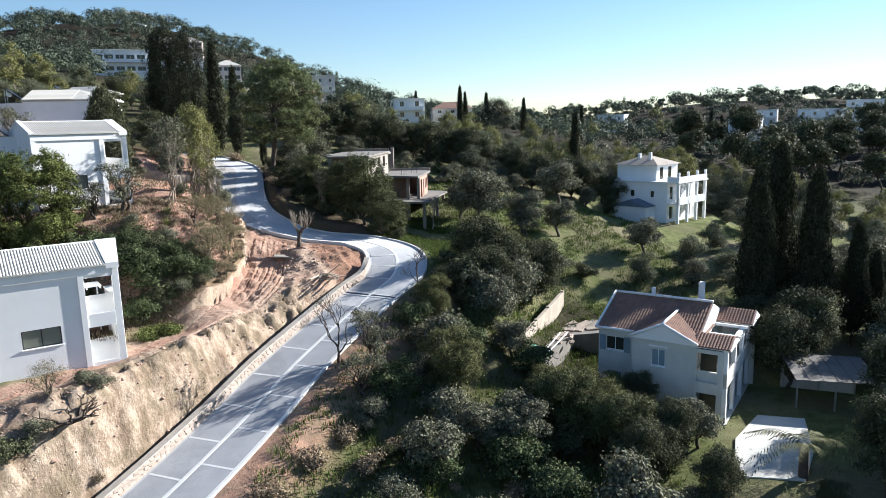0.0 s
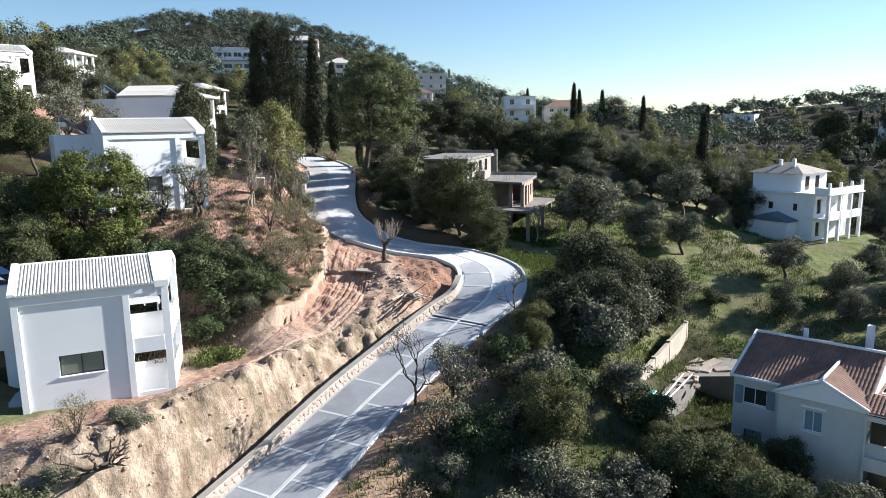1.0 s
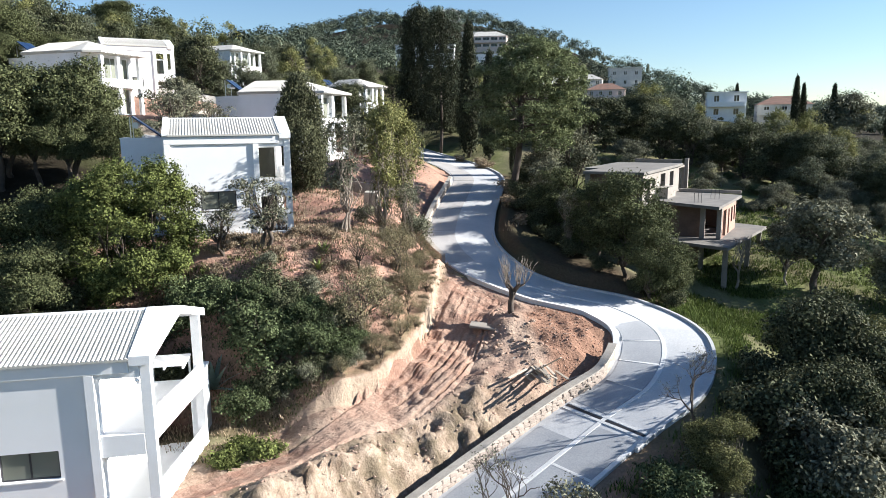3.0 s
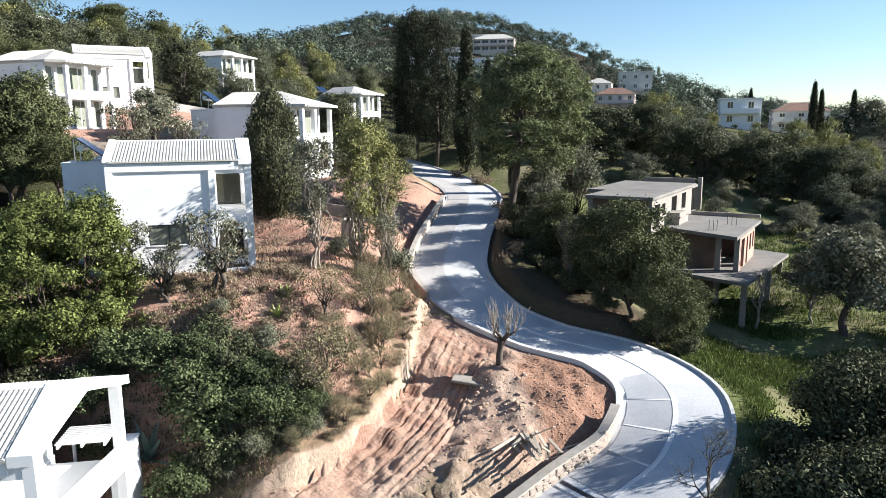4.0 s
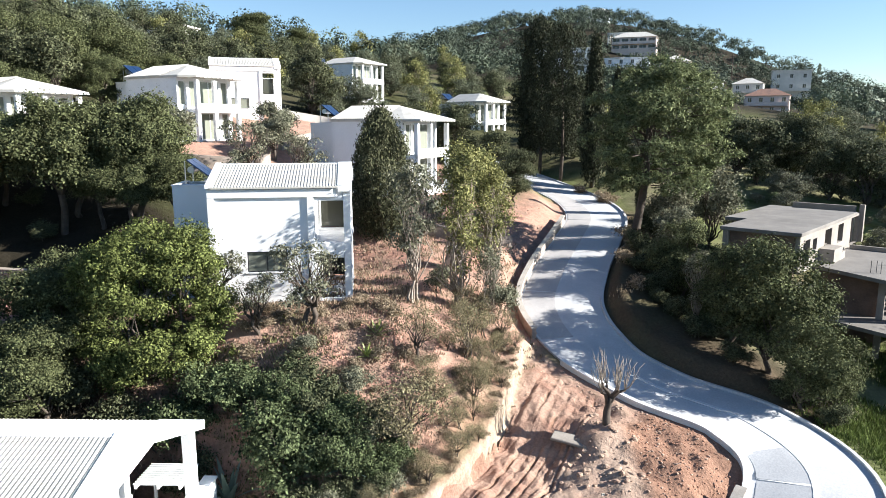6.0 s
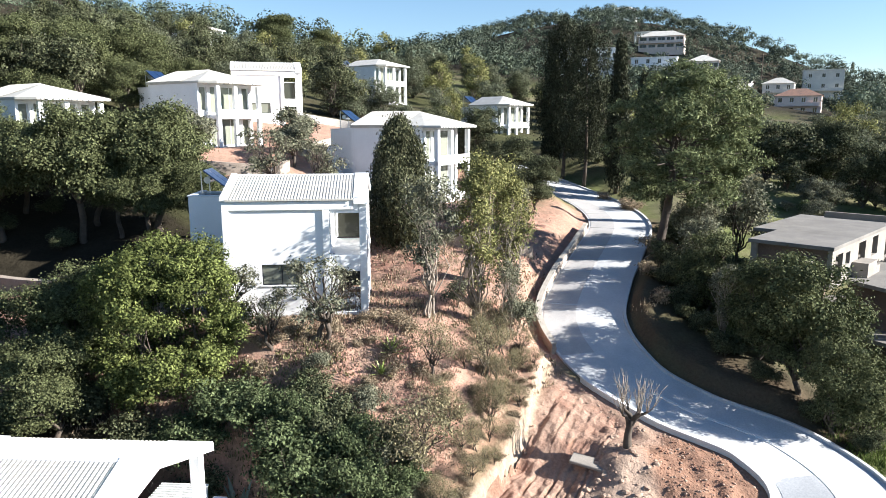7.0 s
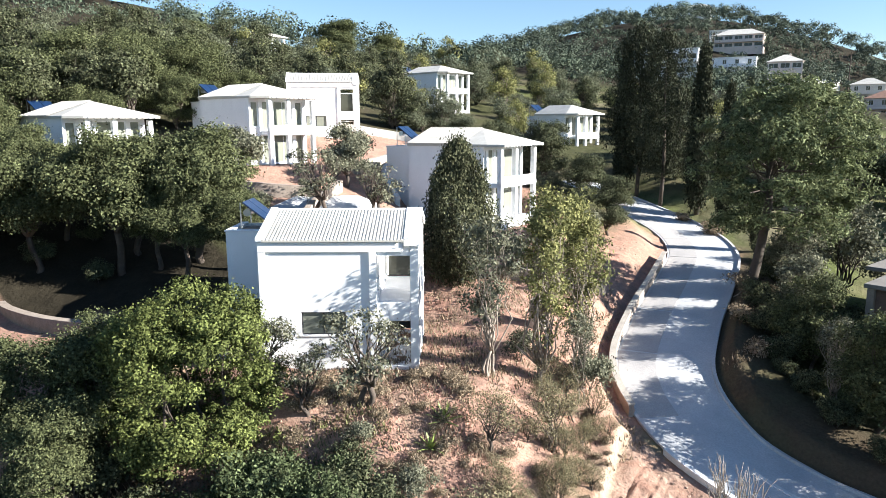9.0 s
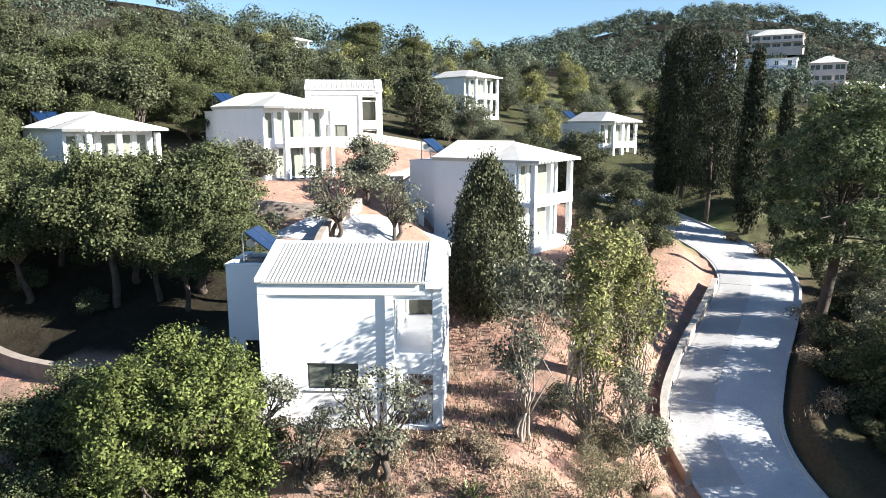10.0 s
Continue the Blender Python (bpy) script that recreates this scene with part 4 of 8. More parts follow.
    part("gable_coping", wedge([(-0.16, EAVE - 0.02), (RUN, EAVE + RIDGE + 0.02), (DEEP + 0.1, EAVE - 0.02), (DEEP + 0.1, EAVE + 0.12), (RUN, EAVE + RIDGE + 0.16), (-0.16, EAVE + 0.12)], -0.08, 0.2), WHITE, h)
    # plaster over the veranda end: its outer edge runs out from the front eave to the rear column
    last = DEEP + 0.1 if skew[1] > 0.8 else DEEP
    def edge_u(v):
        return end + 0.04 + (rear[0] + 0.06 - end - 0.04) * min(1.0, max(0.0, (v + 0.16) / (rear[1] + 0.16)))
    for v0_, v1_ in ((-0.16, RUN), (RUN, last)):
        part("veranda_roof", prism([(LONG - 0.31, v0_), (edge_u(v0_), v0_), (edge_u(v1_), v1_), (LONG - 0.31, v1_)], lambda a, b: slope_at(a, b) - 0.24, lambda a, b: slope_at(a, b) + 0.1), WHITE, h)
    if with_box:
        top = EAVE - 0.2
        part("wing_wall", holed_wall(-2.6, -0.005, -plinth, top, [(-1.9, -0.95, 0.1, 2.25)], back, back + 0.25), WHITE, h)
        window_in(h, -1.9, -0.95, 0.1, 2.25, back, 1, sill=False)
        part("paving", boxes((-2.65, -0.03, back - 2.6, back - 0.02, -plinth, 0.03)), ROAD_TOP, h, "pale concrete paving")
        part("wing_side", boxes((-2.6, -2.35, back + 0.25, DEEP + 0.8, -plinth, top)), WHITE, h)
        part("wing_back", boxes((-2.35, -0.005, DEEP + 0.55, DEEP + 0.8, -plinth, top)), WHITE, h)
        part("wing_roof", boxes((-2.35, -0.005, back + 0.25, DEEP + 0.55, top - 0.35, top - 0.15)), CONCRETE, h)
        part("coping", boxes((-2.65, 0.0, back - 0.05, back + 0.3, top, top + 0.06), (-2.65, -2.3, back + 0.3, DEEP + 0.85, top, top + 0.06), soft=0.01), WHITE, h)
        solar_heater(m @ pose(-1.15, back + 1.7, top - 0.15, 0, 0, 0), "blue solar water heater on a flat white roof")
    return h


villa(-24.98, 32.33, 6.35, 0.755, 0.656, "white two-storey villa with a pale tiled roof above the dug bank", (0.35, 1.25), 3.7)
A_AT = frame_of(-24.98, 32.33, 6.35, 0.755, 0.656)
screen = thing("pergola", A_AT @ pose(5.2, 6.3, 3.3, 0, 0, 0), "white slatted timber pergola behind the villa", "pergola")
for i in range(10):
    part("slat", boxes((-0.1, 1.75, 0.17 * i, 0.17 * i + 0.07, 0, 0.05)), FRAME_WHITE, screen)
for u in (0.0, 0.85, 1.65):
    part("beam", boxes((u - 0.04, u + 0.04, -0.05, 1.65, -0.13, -0.004)), FRAME_WHITE, screen)
for u in (0.0, 1.65):
    part("post", boxes((u - 0.05, u + 0.05, 1.5, 1.6, -3.4, -0.134)), FRAME_WHITE, screen)
pier = thing("garden_wall", A_AT @ pose(7.5, 5.2, -0.6, 0, 0, 0), "short whitewashed stone wall ending at the villa's corner", "wall")
part("wall_body", boxes((-0.22, 0.22, 0, 2.4, 0, 3.5), soft=0.03), WHITE, pier)
part("coping", boxes((-0.27, 0.27, -0.05, 2.45, 3.503, 3.6), soft=0.02), WHITE, pier)
villa(-32.29, 47.97, 13.85, 0.648, 0.762, "white two-storey villa with open balconies beside olive trees", (0.3, 0.4), 3.9)


def hip_villa(x, y, z, ux, uy, label, wide=6.9, deep=7.6, floors=2, wing=True, tiled=False, bay=1.05):
    """A villa under a low white roof, hipped over its veranda: a bay with a window, then columns and glazing along the front (own x), plain side walls."""
    m = frame_of(x, y, z, ux, uy)
    h = thing("villa", m, label, "house", "white villas")
    tall = 2.75 * floors
    half = (bay + wide) / 2
    for f in range(floors):
        w = 2.75 * f
        holes = [(0.2, bay - 0.15, w + 0.35, w + 2.35), (bay + 0.25, bay + 1.05, w + 0.1, w + 2.4), (bay + 1.4, wide - 1.5, w + 0.1, w + 2.4), (wide - 1.15, wide - 0.4, w + 0.1, w + 2.4)]
        part("front_wall", holed_wall(0, wide, w - (1.5 if f == 0 else 0), w + 2.75, holes, 1.2, 1.4), WHITE, h)
        for i, (a, b, c, d) in enumerate(holes):
            window_in(h, a, b, c, d, 1.2, 2 if i == 2 else 1, FRAME_WHITE, i == 0, glass=GLASS_PALE)
        if f:
            part("balcony_slab", boxes((bay, wide + 0.02, -0.02, 1.2, w - 0.3, w)), WHITE, h)
            part("parapet", boxes((bay + 0.34, wide - 0.34, 0.02, 0.14, w, w + 0.45), soft=0.012), WHITE, h)
    part("ground_slab", boxes((bay, wide + 0.02, -0.02, 1.2, -1.5, 0.0)), WHITE, h)
    for u in (bay, half - 0.55, wide - 0.34):
        part("column", boxes((u, u + 0.34, 0, 0.34, 0, tall - 0.25), soft=0.015), WHITE, h)
    side = [(2.0, 2.9, 0.9, 2.0)]
    for u in (0, wide - 0.25):
        w_ = part("side_wall", holed_wall(1.4, deep, -1.5, tall, side, -0.25, 0), WHITE, h)
        w_.matrix_basis = Matrix(((0, -1, 0, u), (1, 0, 0, 0), (0, 0, 1, 0), (0, 0, 0, 1)))
        part("pane", boxes((u + 0.1, u + 0.12, 2.0, 2.9, 0.9, 2.0)), GLASS_DARK, h)
    part("back_wall", boxes((0, wide, deep, deep + 0.25, -1.5, tall)), WHITE, h)
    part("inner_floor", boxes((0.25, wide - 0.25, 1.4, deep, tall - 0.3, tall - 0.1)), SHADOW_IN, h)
    bm = bmesh.new()
    o, peak, back_, ridge_u, start = 0.4, tall + 1.15, deep + 0.3, wide * 0.5, deep * 0.4
    ring = ((-0.12, 0.85), (bay - 0.25, -o), (wide + o, -o), (wide + o, back_), (-0.12, back_))
    low = [bm.verts.new((u, v, tall - 0.14)) for u, v in ring]
    mid = [bm.verts.new((u, v, tall + 0.04)) for u, v in ring]
    top = [bm.verts.new((ridge_u, start, peak)), bm.verts.new((ridge_u, back_, peak))]
    bm.faces.new(low[::-1])
    for i in range(5):
        j = (i + 1) % 5
        bm.faces.new((low[i], low[j], mid[j], mid[i]))
    for q in ((mid[0], mid[1], top[0]), (mid[1], mid[2], top[0]), (mid[2], mid[3], top[1], top[0]), (mid[3], mid[4], top[1]), (mid[4], mid[0], top[0], top[1])):
        bm.faces.new(q)
    bmesh.ops.recalc_face_normals(bm, faces=bm.faces)
    roof = part("roof", bm, WHITE_TILE, h, "low whitewashed hip roof")
    if tiled:
        cols = int((back_ - start) / 0.22)
        step = (back_ - start) / cols
        v, f = tile_sheet(0, step, ridge_u + 0.2, peak - tall - 0.03, step, 3)
        first = None
        for i in range(cols):
            if first is None:
                first = t = mesh_part("tile_column", v, f, WHITE_TILE, roof)
            else:
                t = new("tile_column", first.data)
                t.parent = roof
            t.matrix_basis = Matrix(((0, 1, 0, -0.2), (-1, 0, 0, start + (i + 1) * step), (0, 0, 1, tall + 0.06), (0, 0, 0, 1)))
    for i in range(int((wide - bay) / 0.45) + 1):
        part("rafter_end", boxes((bay + i * 0.45, bay + 0.1 + i * 0.45, -o - 0.12, -o + 0.02, tall - 0.13, tall - 0.03)), WHITE, h)
    if wing:
        part("wing_wall", boxes((1.0, wide - 0.6, deep + 0.25, deep + 3.2, -1.5, tall - 0.3), soft=0.02), WHITE, h)
        part("coping", boxes((0.95, wide - 0.55, deep + 0.26, deep + 3.25, tall - 0.3, tall - 0.22), soft=0.01), WHITE, h)
        solar_heater(m @ pose(wide * 0.4, deep + 1.7, tall - 0.22, 0, 0, -75), "dark blue solar water heater on a white wing")
    return h


hip_villa(-56.45, 60.0, 21.3, -0.2, 0.98, "two-storey white villa with columned balconies above red soil", wide=5.9, tiled=True)
hip_villa(-58.1, 46.8, 19.7, -0.2, 0.98, "white villa with a glazed veranda half hidden by oak trees", wide=6.1, tiled=True)
hip_villa(-39.4, 69.7, 17.6, -0.27, 0.963, "white villa with two open verandas behind a dark conifer", wide=6.0, tiled=True, bay=0.45)
villa(-66.5, 67.9, 22.8, 0.507, 0.862, "white villa standing behind another one, below tall oaks", (0.3, 0.4), 3.9, with_box=False, plinth=2.4)
hip_villa(-60.1, 102.9, 20.2, 0.1, 0.995, "small white villa beyond the hillside road, beside dark cypresses", wide=5.0, deep=6.4)
hip_villa(-83.3, 102.0, 26.5, -0.12, 0.993, "distant white villa with balconies among terraces", wide=6.0)
hip_villa(-122.4, 92.6, 34.6, -0.2, 0.98, "white villa with tall columns at the top of the wooded slope", wide=6.0)
hip_villa(-109.0, 59.0, 30.0, -0.2, 0.98, "white villa almost covered by the oak wood", wide=5.0, wing=False)

# ---- the other buildings ----
def plain_house(name, m, wide, deep, tall, label, wall=CREAM, roof=None, storeys=2, across=3, group="", shutters=None, balcony=True, chimney=False, open_bays=False):
    """A simple house with its windows, a balcony on the front (own -y) and a flat or hipped roof."""
    h = thing(name, m, label, "house", group)
    fh = tall / storeys
    for sx, sy, turn, length in ((0, 0, 0, wide), (wide, 0, 90, deep), (wide, deep, 180, wide), (0, deep, 270, deep)):
        n = max(1, round(across * length / wide))
        holes = []
        for s in range(storeys):
            for i in range(n):
                c = length * (i + 0.5) / n
                # open_bays: wide dark panes stand in for the shade inside loggias
                half = 0.4 * length / n if open_bays and not turn else 0.55
                holes.append((c - half, c + half, s * fh + 0.95, s * fh + min(2.3, fh - 0.4)))
        w = part("wall", holed_wall(0.02, length - 0.02, -2.0, tall, holes, 0, 0.22), wall, h, m=pose(sx, sy, 0, 0, 0, turn))
        for a, b, c, d in holes:
            win = part("window", boxes((a, b, 0.09, 0.13, c, c + 0.06), (a, b, 0.09, 0.13, d - 0.06, d), (a, a + 0.06, 0.09, 0.13, c, d), (b - 0.06, b, 0.09, 0.13, c, d), ((a + b) / 2 - 0.03, (a + b) / 2 + 0.03, 0.09, 0.13, c, d)), FRAME_WHITE, w)
            part("pane", boxes((a + 0.03, b - 0.03, 0.105, 0.115, c + 0.03, d - 0.03)), GLASS_DARK, win)
    if roof:
        bm = bmesh.new()
        o, r = 0.4, tall + min(wide, deep) * 0.24
        low = [bm.verts.new(p) for p in ((-o, -o, tall), (wide + o, -o, tall), (wide + o, deep + o, tall), (-o, deep + o, tall))]
        if wide >= deep:
            top = [bm.verts.new((deep * 0.45, deep / 2, r)), bm.verts.new((wide - deep * 0.45, deep / 2, r))]
            quads = ((low[0], low[1], top[1], top[0]), (low[1], low[2], top[1]), (low[2], low[3], top[0], top[1]), (low[3], low[0], top[0]))
        else:
            top = [bm.verts.new((wide / 2, wide * 0.45, r)), bm.verts.new((wide / 2, deep - wide * 0.45, r))]
            quads = ((low[0], low[1], top[0]), (low[1], low[2], top[1], top[0]), (low[2], low[3], top[1]), (low[3], low[0], top[0], top[1]))
        for q in quads:
            bm.faces.new(q)
        bm.faces.new(low[::-1])
        bmesh.ops.recalc_face_normals(bm, faces=bm.faces)
        part("roof", bm, roof, h)
    else:
        part("roof", boxes((-0.3, wide + 0.3, -0.3, deep + 0.3, tall, tall + 0.22), soft=0.02), wall, h)
    if balcony and storeys > 1:
        part("balcony", boxes((0.4, wide - 0.4, -1.2, -0.005, fh - 0.15, fh), (0.4, wide - 0.4, -1.2, -1.1, fh + 0.004, fh + 0.9)), wall, h)
    if chimney:
        part("chimney", boxes((wide * 0.6, wide * 0.6 + 0.5, deep * 0.5, deep * 0.5 + 0.5, tall, tall + 2.4), soft=0.03), wall, h)
    return h


def facing(x, y, turn, up=0.5):
    """A pose on the ground for a house turned about its corner."""
    c = Matrix.Rotation(radians(turn), 3, "Z") @ Vector((6, 4, 0))
    return pose(x, y, float(land(x + c.x, y + c.y)) + up, 0, 0, turn)


plain_house("hillside_house", facing(-123, 204, 28), 18, 9, 7, "long flat-roofed white house below the hilltop", WHITE, None, 2, 6, open_bays=True)
plain_house("hillside_house", facing(-119, 238, 24), 14, 8, 5.4, "white house with a broad terrace roof above the pines", WHITE, None, 2, 4)
skeleton = thing("unfinished_building", facing(-151, 296, 22), "open frame of pale concrete posts on the hill", "building")
for i in range(5):
    part("post", boxes((2.2 * i, 2.2 * i + 0.5, 0, 0.5, -2.0, 4.2), soft=0.03), CREAM, skeleton)
    part("post", boxes((2.2 * i, 2.2 * i + 0.5, 4.5, 5.0, -2.0, 4.2), soft=0.03), CREAM, skeleton)
part("beam", boxes((-0.2, 9.5, 0, 0.5, 4.205, 4.7), soft=0.03), CREAM, skeleton)
part("beam", boxes((-0.2, 9.5, 4.5, 5.0, 4.205, 4.7), soft=0.03), CREAM, skeleton)
hill_wall = thing("retaining_wall", facing(-99.5, 259, 78, 0.0), "pale retaining wall below a hillside house", "wall")
part("wall", boxes((0, 20, 0, 0.5, -3.0, 1.9), soft=0.03), CREAM, hill_wall)
part("coping", boxes((-0.1, 20.1, -0.1, 0.6, 1.905, 2.1), soft=0.03), WHITE, hill_wall)
mast = thing("power_pole", facing(-92, 276, 0, 0.0), "tall dark pole standing above a hillside house", "pole")
part("pole", boxes((-0.14, 0.14, -0.14, 0.14, -2.0, 14.5), soft=0.05), BARK, mast)
part("crossarm", boxes((-0.9, 0.9, 0.145, 0.3, 13.6, 13.8), soft=0.02), BARK, mast)
plain_house("hillside_house", facing(-144, 287, 22), 17, 10, 5.2, "unfinished concrete villa with terraces on the hill", PINK, WHITE_TILE, 2, 5, chimney=True, open_bays=True)
plain_house("hillside_house", facing(-100, 238, 24), 9, 9, 8.4, "beige three-storey house with balconies on the hillside", PINK, WHITE_TILE, 3, 3, chimney=True, open_bays=True)
plain_house("hillside_house", facing(-82, 286, 20), 12, 9, 10, "tall pale house on the shoulder of the hill", CREAM, None, 3, 3)
plain_house("hillside_house", facing(-76, 244, 15), 12, 9, 5.6, "low house with a faded red roof on the hillside", PINK, CLAY, 2, 4)
plain_house("hillside_house", facing(-87, 264, 15), 9, 8, 5.6, "pale house with a low hipped roof among pines", CREAM, WHITE_TILE, 2, 3)
plain_house("hillside_house", facing(-28, 184, 12), 8, 8, 5.6, "pale house with a flat roof at the edge of the wood", WHITE, None, 2, 2)
plain_house("hillside_house", facing(-19, 195, 12), 11, 8, 4.4, "low pale house with balconies between trees", CREAM, CLAY, 2, 3)
plain_house("hillside_house", facing(-55, 330, 10), 14, 9, 6, "distant white house on the ridge", WHITE, None, 2, 4)
plain_house("chapel", facing(-207, 368, 20, 0.8), 13, 7, 6, "small white chapel on the hilltop", WHITE, WHITE_TILE, 1, 3, balcony=False)
for x, y, w_ in ((119, 303, 17), (75, 245, 10), (104, 310, 9), (125, 268, 10), (40, 320, 12), (150, 330, 14)):
    plain_house("distant_house", facing(x, y, -22, 1.0), w_, 8, 6.5, "distant white house on the wooded plain", WHITE, None, 2, max(2, w_ // 4), "houses on the plain")

# the raw concrete shell beside the meadow
shell = thing("unfinished_house", pose(0, 0, 0), "abandoned concrete and brick shell with empty window openings", "house")
TURN_X = Matrix(((0, -1, 0, 0), (1, 0, 0, 0), (0, 0, 1, 0), (0, 0, 0, 1)))
LOWER_PLAN = [(-12.29, 77.2), (-7.0, 74.6), (-6.8, 84.2), (-12.29, 86.2)]
part("roof_slab", boxes((-16.9, -12.2, 73.7, 87.0, 16.28, 16.5), soft=0.02), CONCRETE_OLD, shell)
part("roof_slab", boxes((-18.6, -16.91, 79.0, 88.4, 16.2, 16.42), soft=0.02), CONCRETE_OLD, shell)
part("roof_slab", prism(LOWER_PLAN, 13.9, 14.12), CONCRETE_OLD, shell)
part("floor_slab", prism([(-16.6, 76.6), (-10.6, 74.9), (-6.1, 73.4), (-4.9, 85.8), (-12.0, 88.6), (-16.6, 88.4)], 11.2, 11.42), CONCRETE_OLD, shell)
part("floor_slab", boxes((-16.5, -12.42, 74.6, 86.8, 13.9, 14.1), soft=0.02), CONCRETE, shell)
part("wall", holed_wall(74.3, 88.9, 14.13, 16.28, [(75.0, 76.4, 14.14, 15.85), (77.0, 77.9, 15.0, 15.75), (79.7, 81.3, 14.14, 16.0), (82.9, 84.3, 14.75, 16.0), (86.4, 88.6, 14.14, 16.1)], 12.41, 12.66), CONCRETE, shell, m=TURN_X)
part("wall", holed_wall(-16.5, -12.68, 11.43, 16.28, [(-14.4, -13.4, 14.3, 15.8)], 74.3, 74.55), BRICK_SHADE, shell)
part("wall", boxes((-16.5, -16.25, 74.57, 88.6, 11.43, 16.27)), CONCRETE, shell)
part("wall", boxes((-16.24, -12.7, 88.4, 88.65, 11.43, 16.27)), CONCRETE, shell)
part("wall", holed_wall(77.3, 83.8, 11.43, 13.9, [(77.6, 79.0, 11.44, 13.5), (79.9, 80.6, 11.44, 13.4), (81.3, 82.1, 12.2, 13.4), (82.7, 83.4, 12.2, 13.4)], 7.15, 7.4), BRICK_RED, shell, m=TURN_X)
part("wall", boxes((-12.2, -8.75, 77.3, 77.55, 11.43, 13.9)), BRICK_SHADE, shell)
part("wall", boxes((-12.2, -7.45, 83.6, 83.84, 11.43, 13.9)), BRICK_SHADE, shell)
part("wall", boxes((-14.5, -8.8, 79.0, 79.25, 7.6, 11.2)), BRICK_SHADE, shell)
for x, y, lo, hi in ((-8.5, 76.9, 11.43, 13.9), (-7.3, 76.9, 11.43, 13.9), (-16.65, 74.2, 11.43, 16.28), (-12.3, 88.95, 14.13, 16.85), (-8.55, 77.3, 7.6, 11.2), (-6.4, 74.6, 7.2, 11.2), (-11.6, 76.2, 7.6, 11.2), (-15.5, 77.4, 7.6, 11.2), (-5.6, 80.0, 6.5, 11.2), (-5.4, 85.2, 7.0, 11.2)):
    part("pillar", boxes((x - 0.17, x + 0.17, y - 0.17, y + 0.17, lo, hi), soft=0.01), CONCRETE, shell)
part("parapet", boxes((-17.0, -12.7, 88.66, 88.9, 16.1, 16.75)), CONCRETE, shell)
part("parapet", boxes((-12.1, -7.0, 84.2, 84.42, 14.13, 14.4), soft=0.01), CONCRETE, shell, m=Matrix.Translation((0, 0.9, 0)))
part("stair_block", boxes((-12.38, -11.5, 78.4, 80.4, 14.125, 15.0), (-12.38, -11.5, 80.42, 81.2, 14.125, 14.6)), CONCRETE, shell)
for x, y in ((-9.2, 76.9), (-8.95, 77.1), (-8.7, 77.0), (-8.6, 80.4), (-8.3, 80.4), (-8.0, 80.5)):
    part("rebar", boxes((x, x + 0.03, y, y + 0.03, 14.1, 14.85)), FRAME_DARK, shell)

# the cream house below the road, with clay roofs
SHUTTER = surface("faded blue-grey shutters", (0.23, 0.30, 0.33), (0.18, 0.245, 0.28), 1.5, 30, 0.7, 0.3, 0.005)
lower = thing("lower_house", pose(9.45, 51.3, -1.75, 0, 0, -27) @ Matrix.Diagonal((0.84, 1, 1, 1)), "cream two-storey house with brown clay tile roofs and white balconies", "house")


def tube(points, radii, sides=6):
    """Verts and faces of a tapered limb along points."""
    verts, faces = [], []
    for i, (p, r) in enumerate(zip(points, radii)):
        d = (points[min(i + 1, len(points) - 1)] - points[max(i - 1, 0)])
        d = d / (np.linalg.norm(d) + 1e-9)
        a = np.cross(d, (0.31, 0.87, 0.22))
        a /= np.linalg.norm(a) + 1e-9
        b = np.cross(d, a)
        for k in range(sides):
            t = 2 * math.pi * k / sides
            verts.append(p + r * (a * math.cos(t) + b * math.sin(t)))
    n = len(points)
    for i in range(n - 1):
        for k in range(sides):
            j = (k + 1) % sides
            faces.append((i * sides + k, i * sides + j, (i + 1) * sides + j, (i + 1) * sides + k))
    faces.append(tuple(range(sides))[::-1])
    faces.append(tuple((n - 1) * sides + k for k in range(sides)))
    return verts, faces


def clay_roof(parent, u0, u1, v0, v1, w, rise, turn=0):
    """A gabled roof of barrel tiles, ridge along u."""
    half = (v1 - v0) / 2
    v, f = tile_sheet(u0, u1, half + 0.3, rise, 0.26, 7)
    c = Matrix.Translation(((u0 + u1) / 2, (v0 + v1) / 2, 0))
    for flip in (1, -1):
        t = mesh_part("roof_tiles", v, f, CLAY, parent, "brown clay barrel tiles")
        t.matrix_basis = c @ pose(0, 0, 0, 0, 0, turn) @ c.inverted() @ Matrix.Translation((0, (v0 + v1) / 2 - flip * (half + 0.3), w)) @ Matrix.Diagonal((1, flip, 1, 1))
    bm = wedge([(v0 - 0.25, w - 0.12), (v1 + 0.25, w - 0.12), (v1 + 0.25, w - 0.03), ((v0 + v1) / 2, w + rise - 0.06), (v0 - 0.25, w - 0.03)], u0 - 0.05, u1 + 0.05)
    bm.transform(c @ pose(0, 0, 0, 0, 0, turn) @ c.inverted())
    part("roof_bed", bm, WHITE, parent)


H2 = 5.7
part("wall", holed_wall(0, 3.6, -1.5, H2, [(0.7, 2.4, 3.9, 5.0), (0.9, 2.2, 0.9, 2.2)], 1.2, 1.45), CREAM, lower)
window_in(lower, 0.7, 2.4, 3.9, 5.0, 1.2, 2, FRAME_WHITE)
for a in (0.15, 2.42):
    part("shutter", boxes((a, a + 0.55, 1.12, 1.17, 3.85, 5.05), soft=0.01), SHUTTER, lower, "faded blue-grey shutter")
window_in(lower, 0.9, 2.2, 0.9, 2.2, 1.2, 2, glass=SHUTTER)
part("wall", holed_wall(3.6, 9.0, -1.5, H2 - 0.005, [(5.3, 6.5, 3.6, 4.9), (4.4, 5.6, 0.6, 2.0)], 0, 0.25), CREAM, lower)
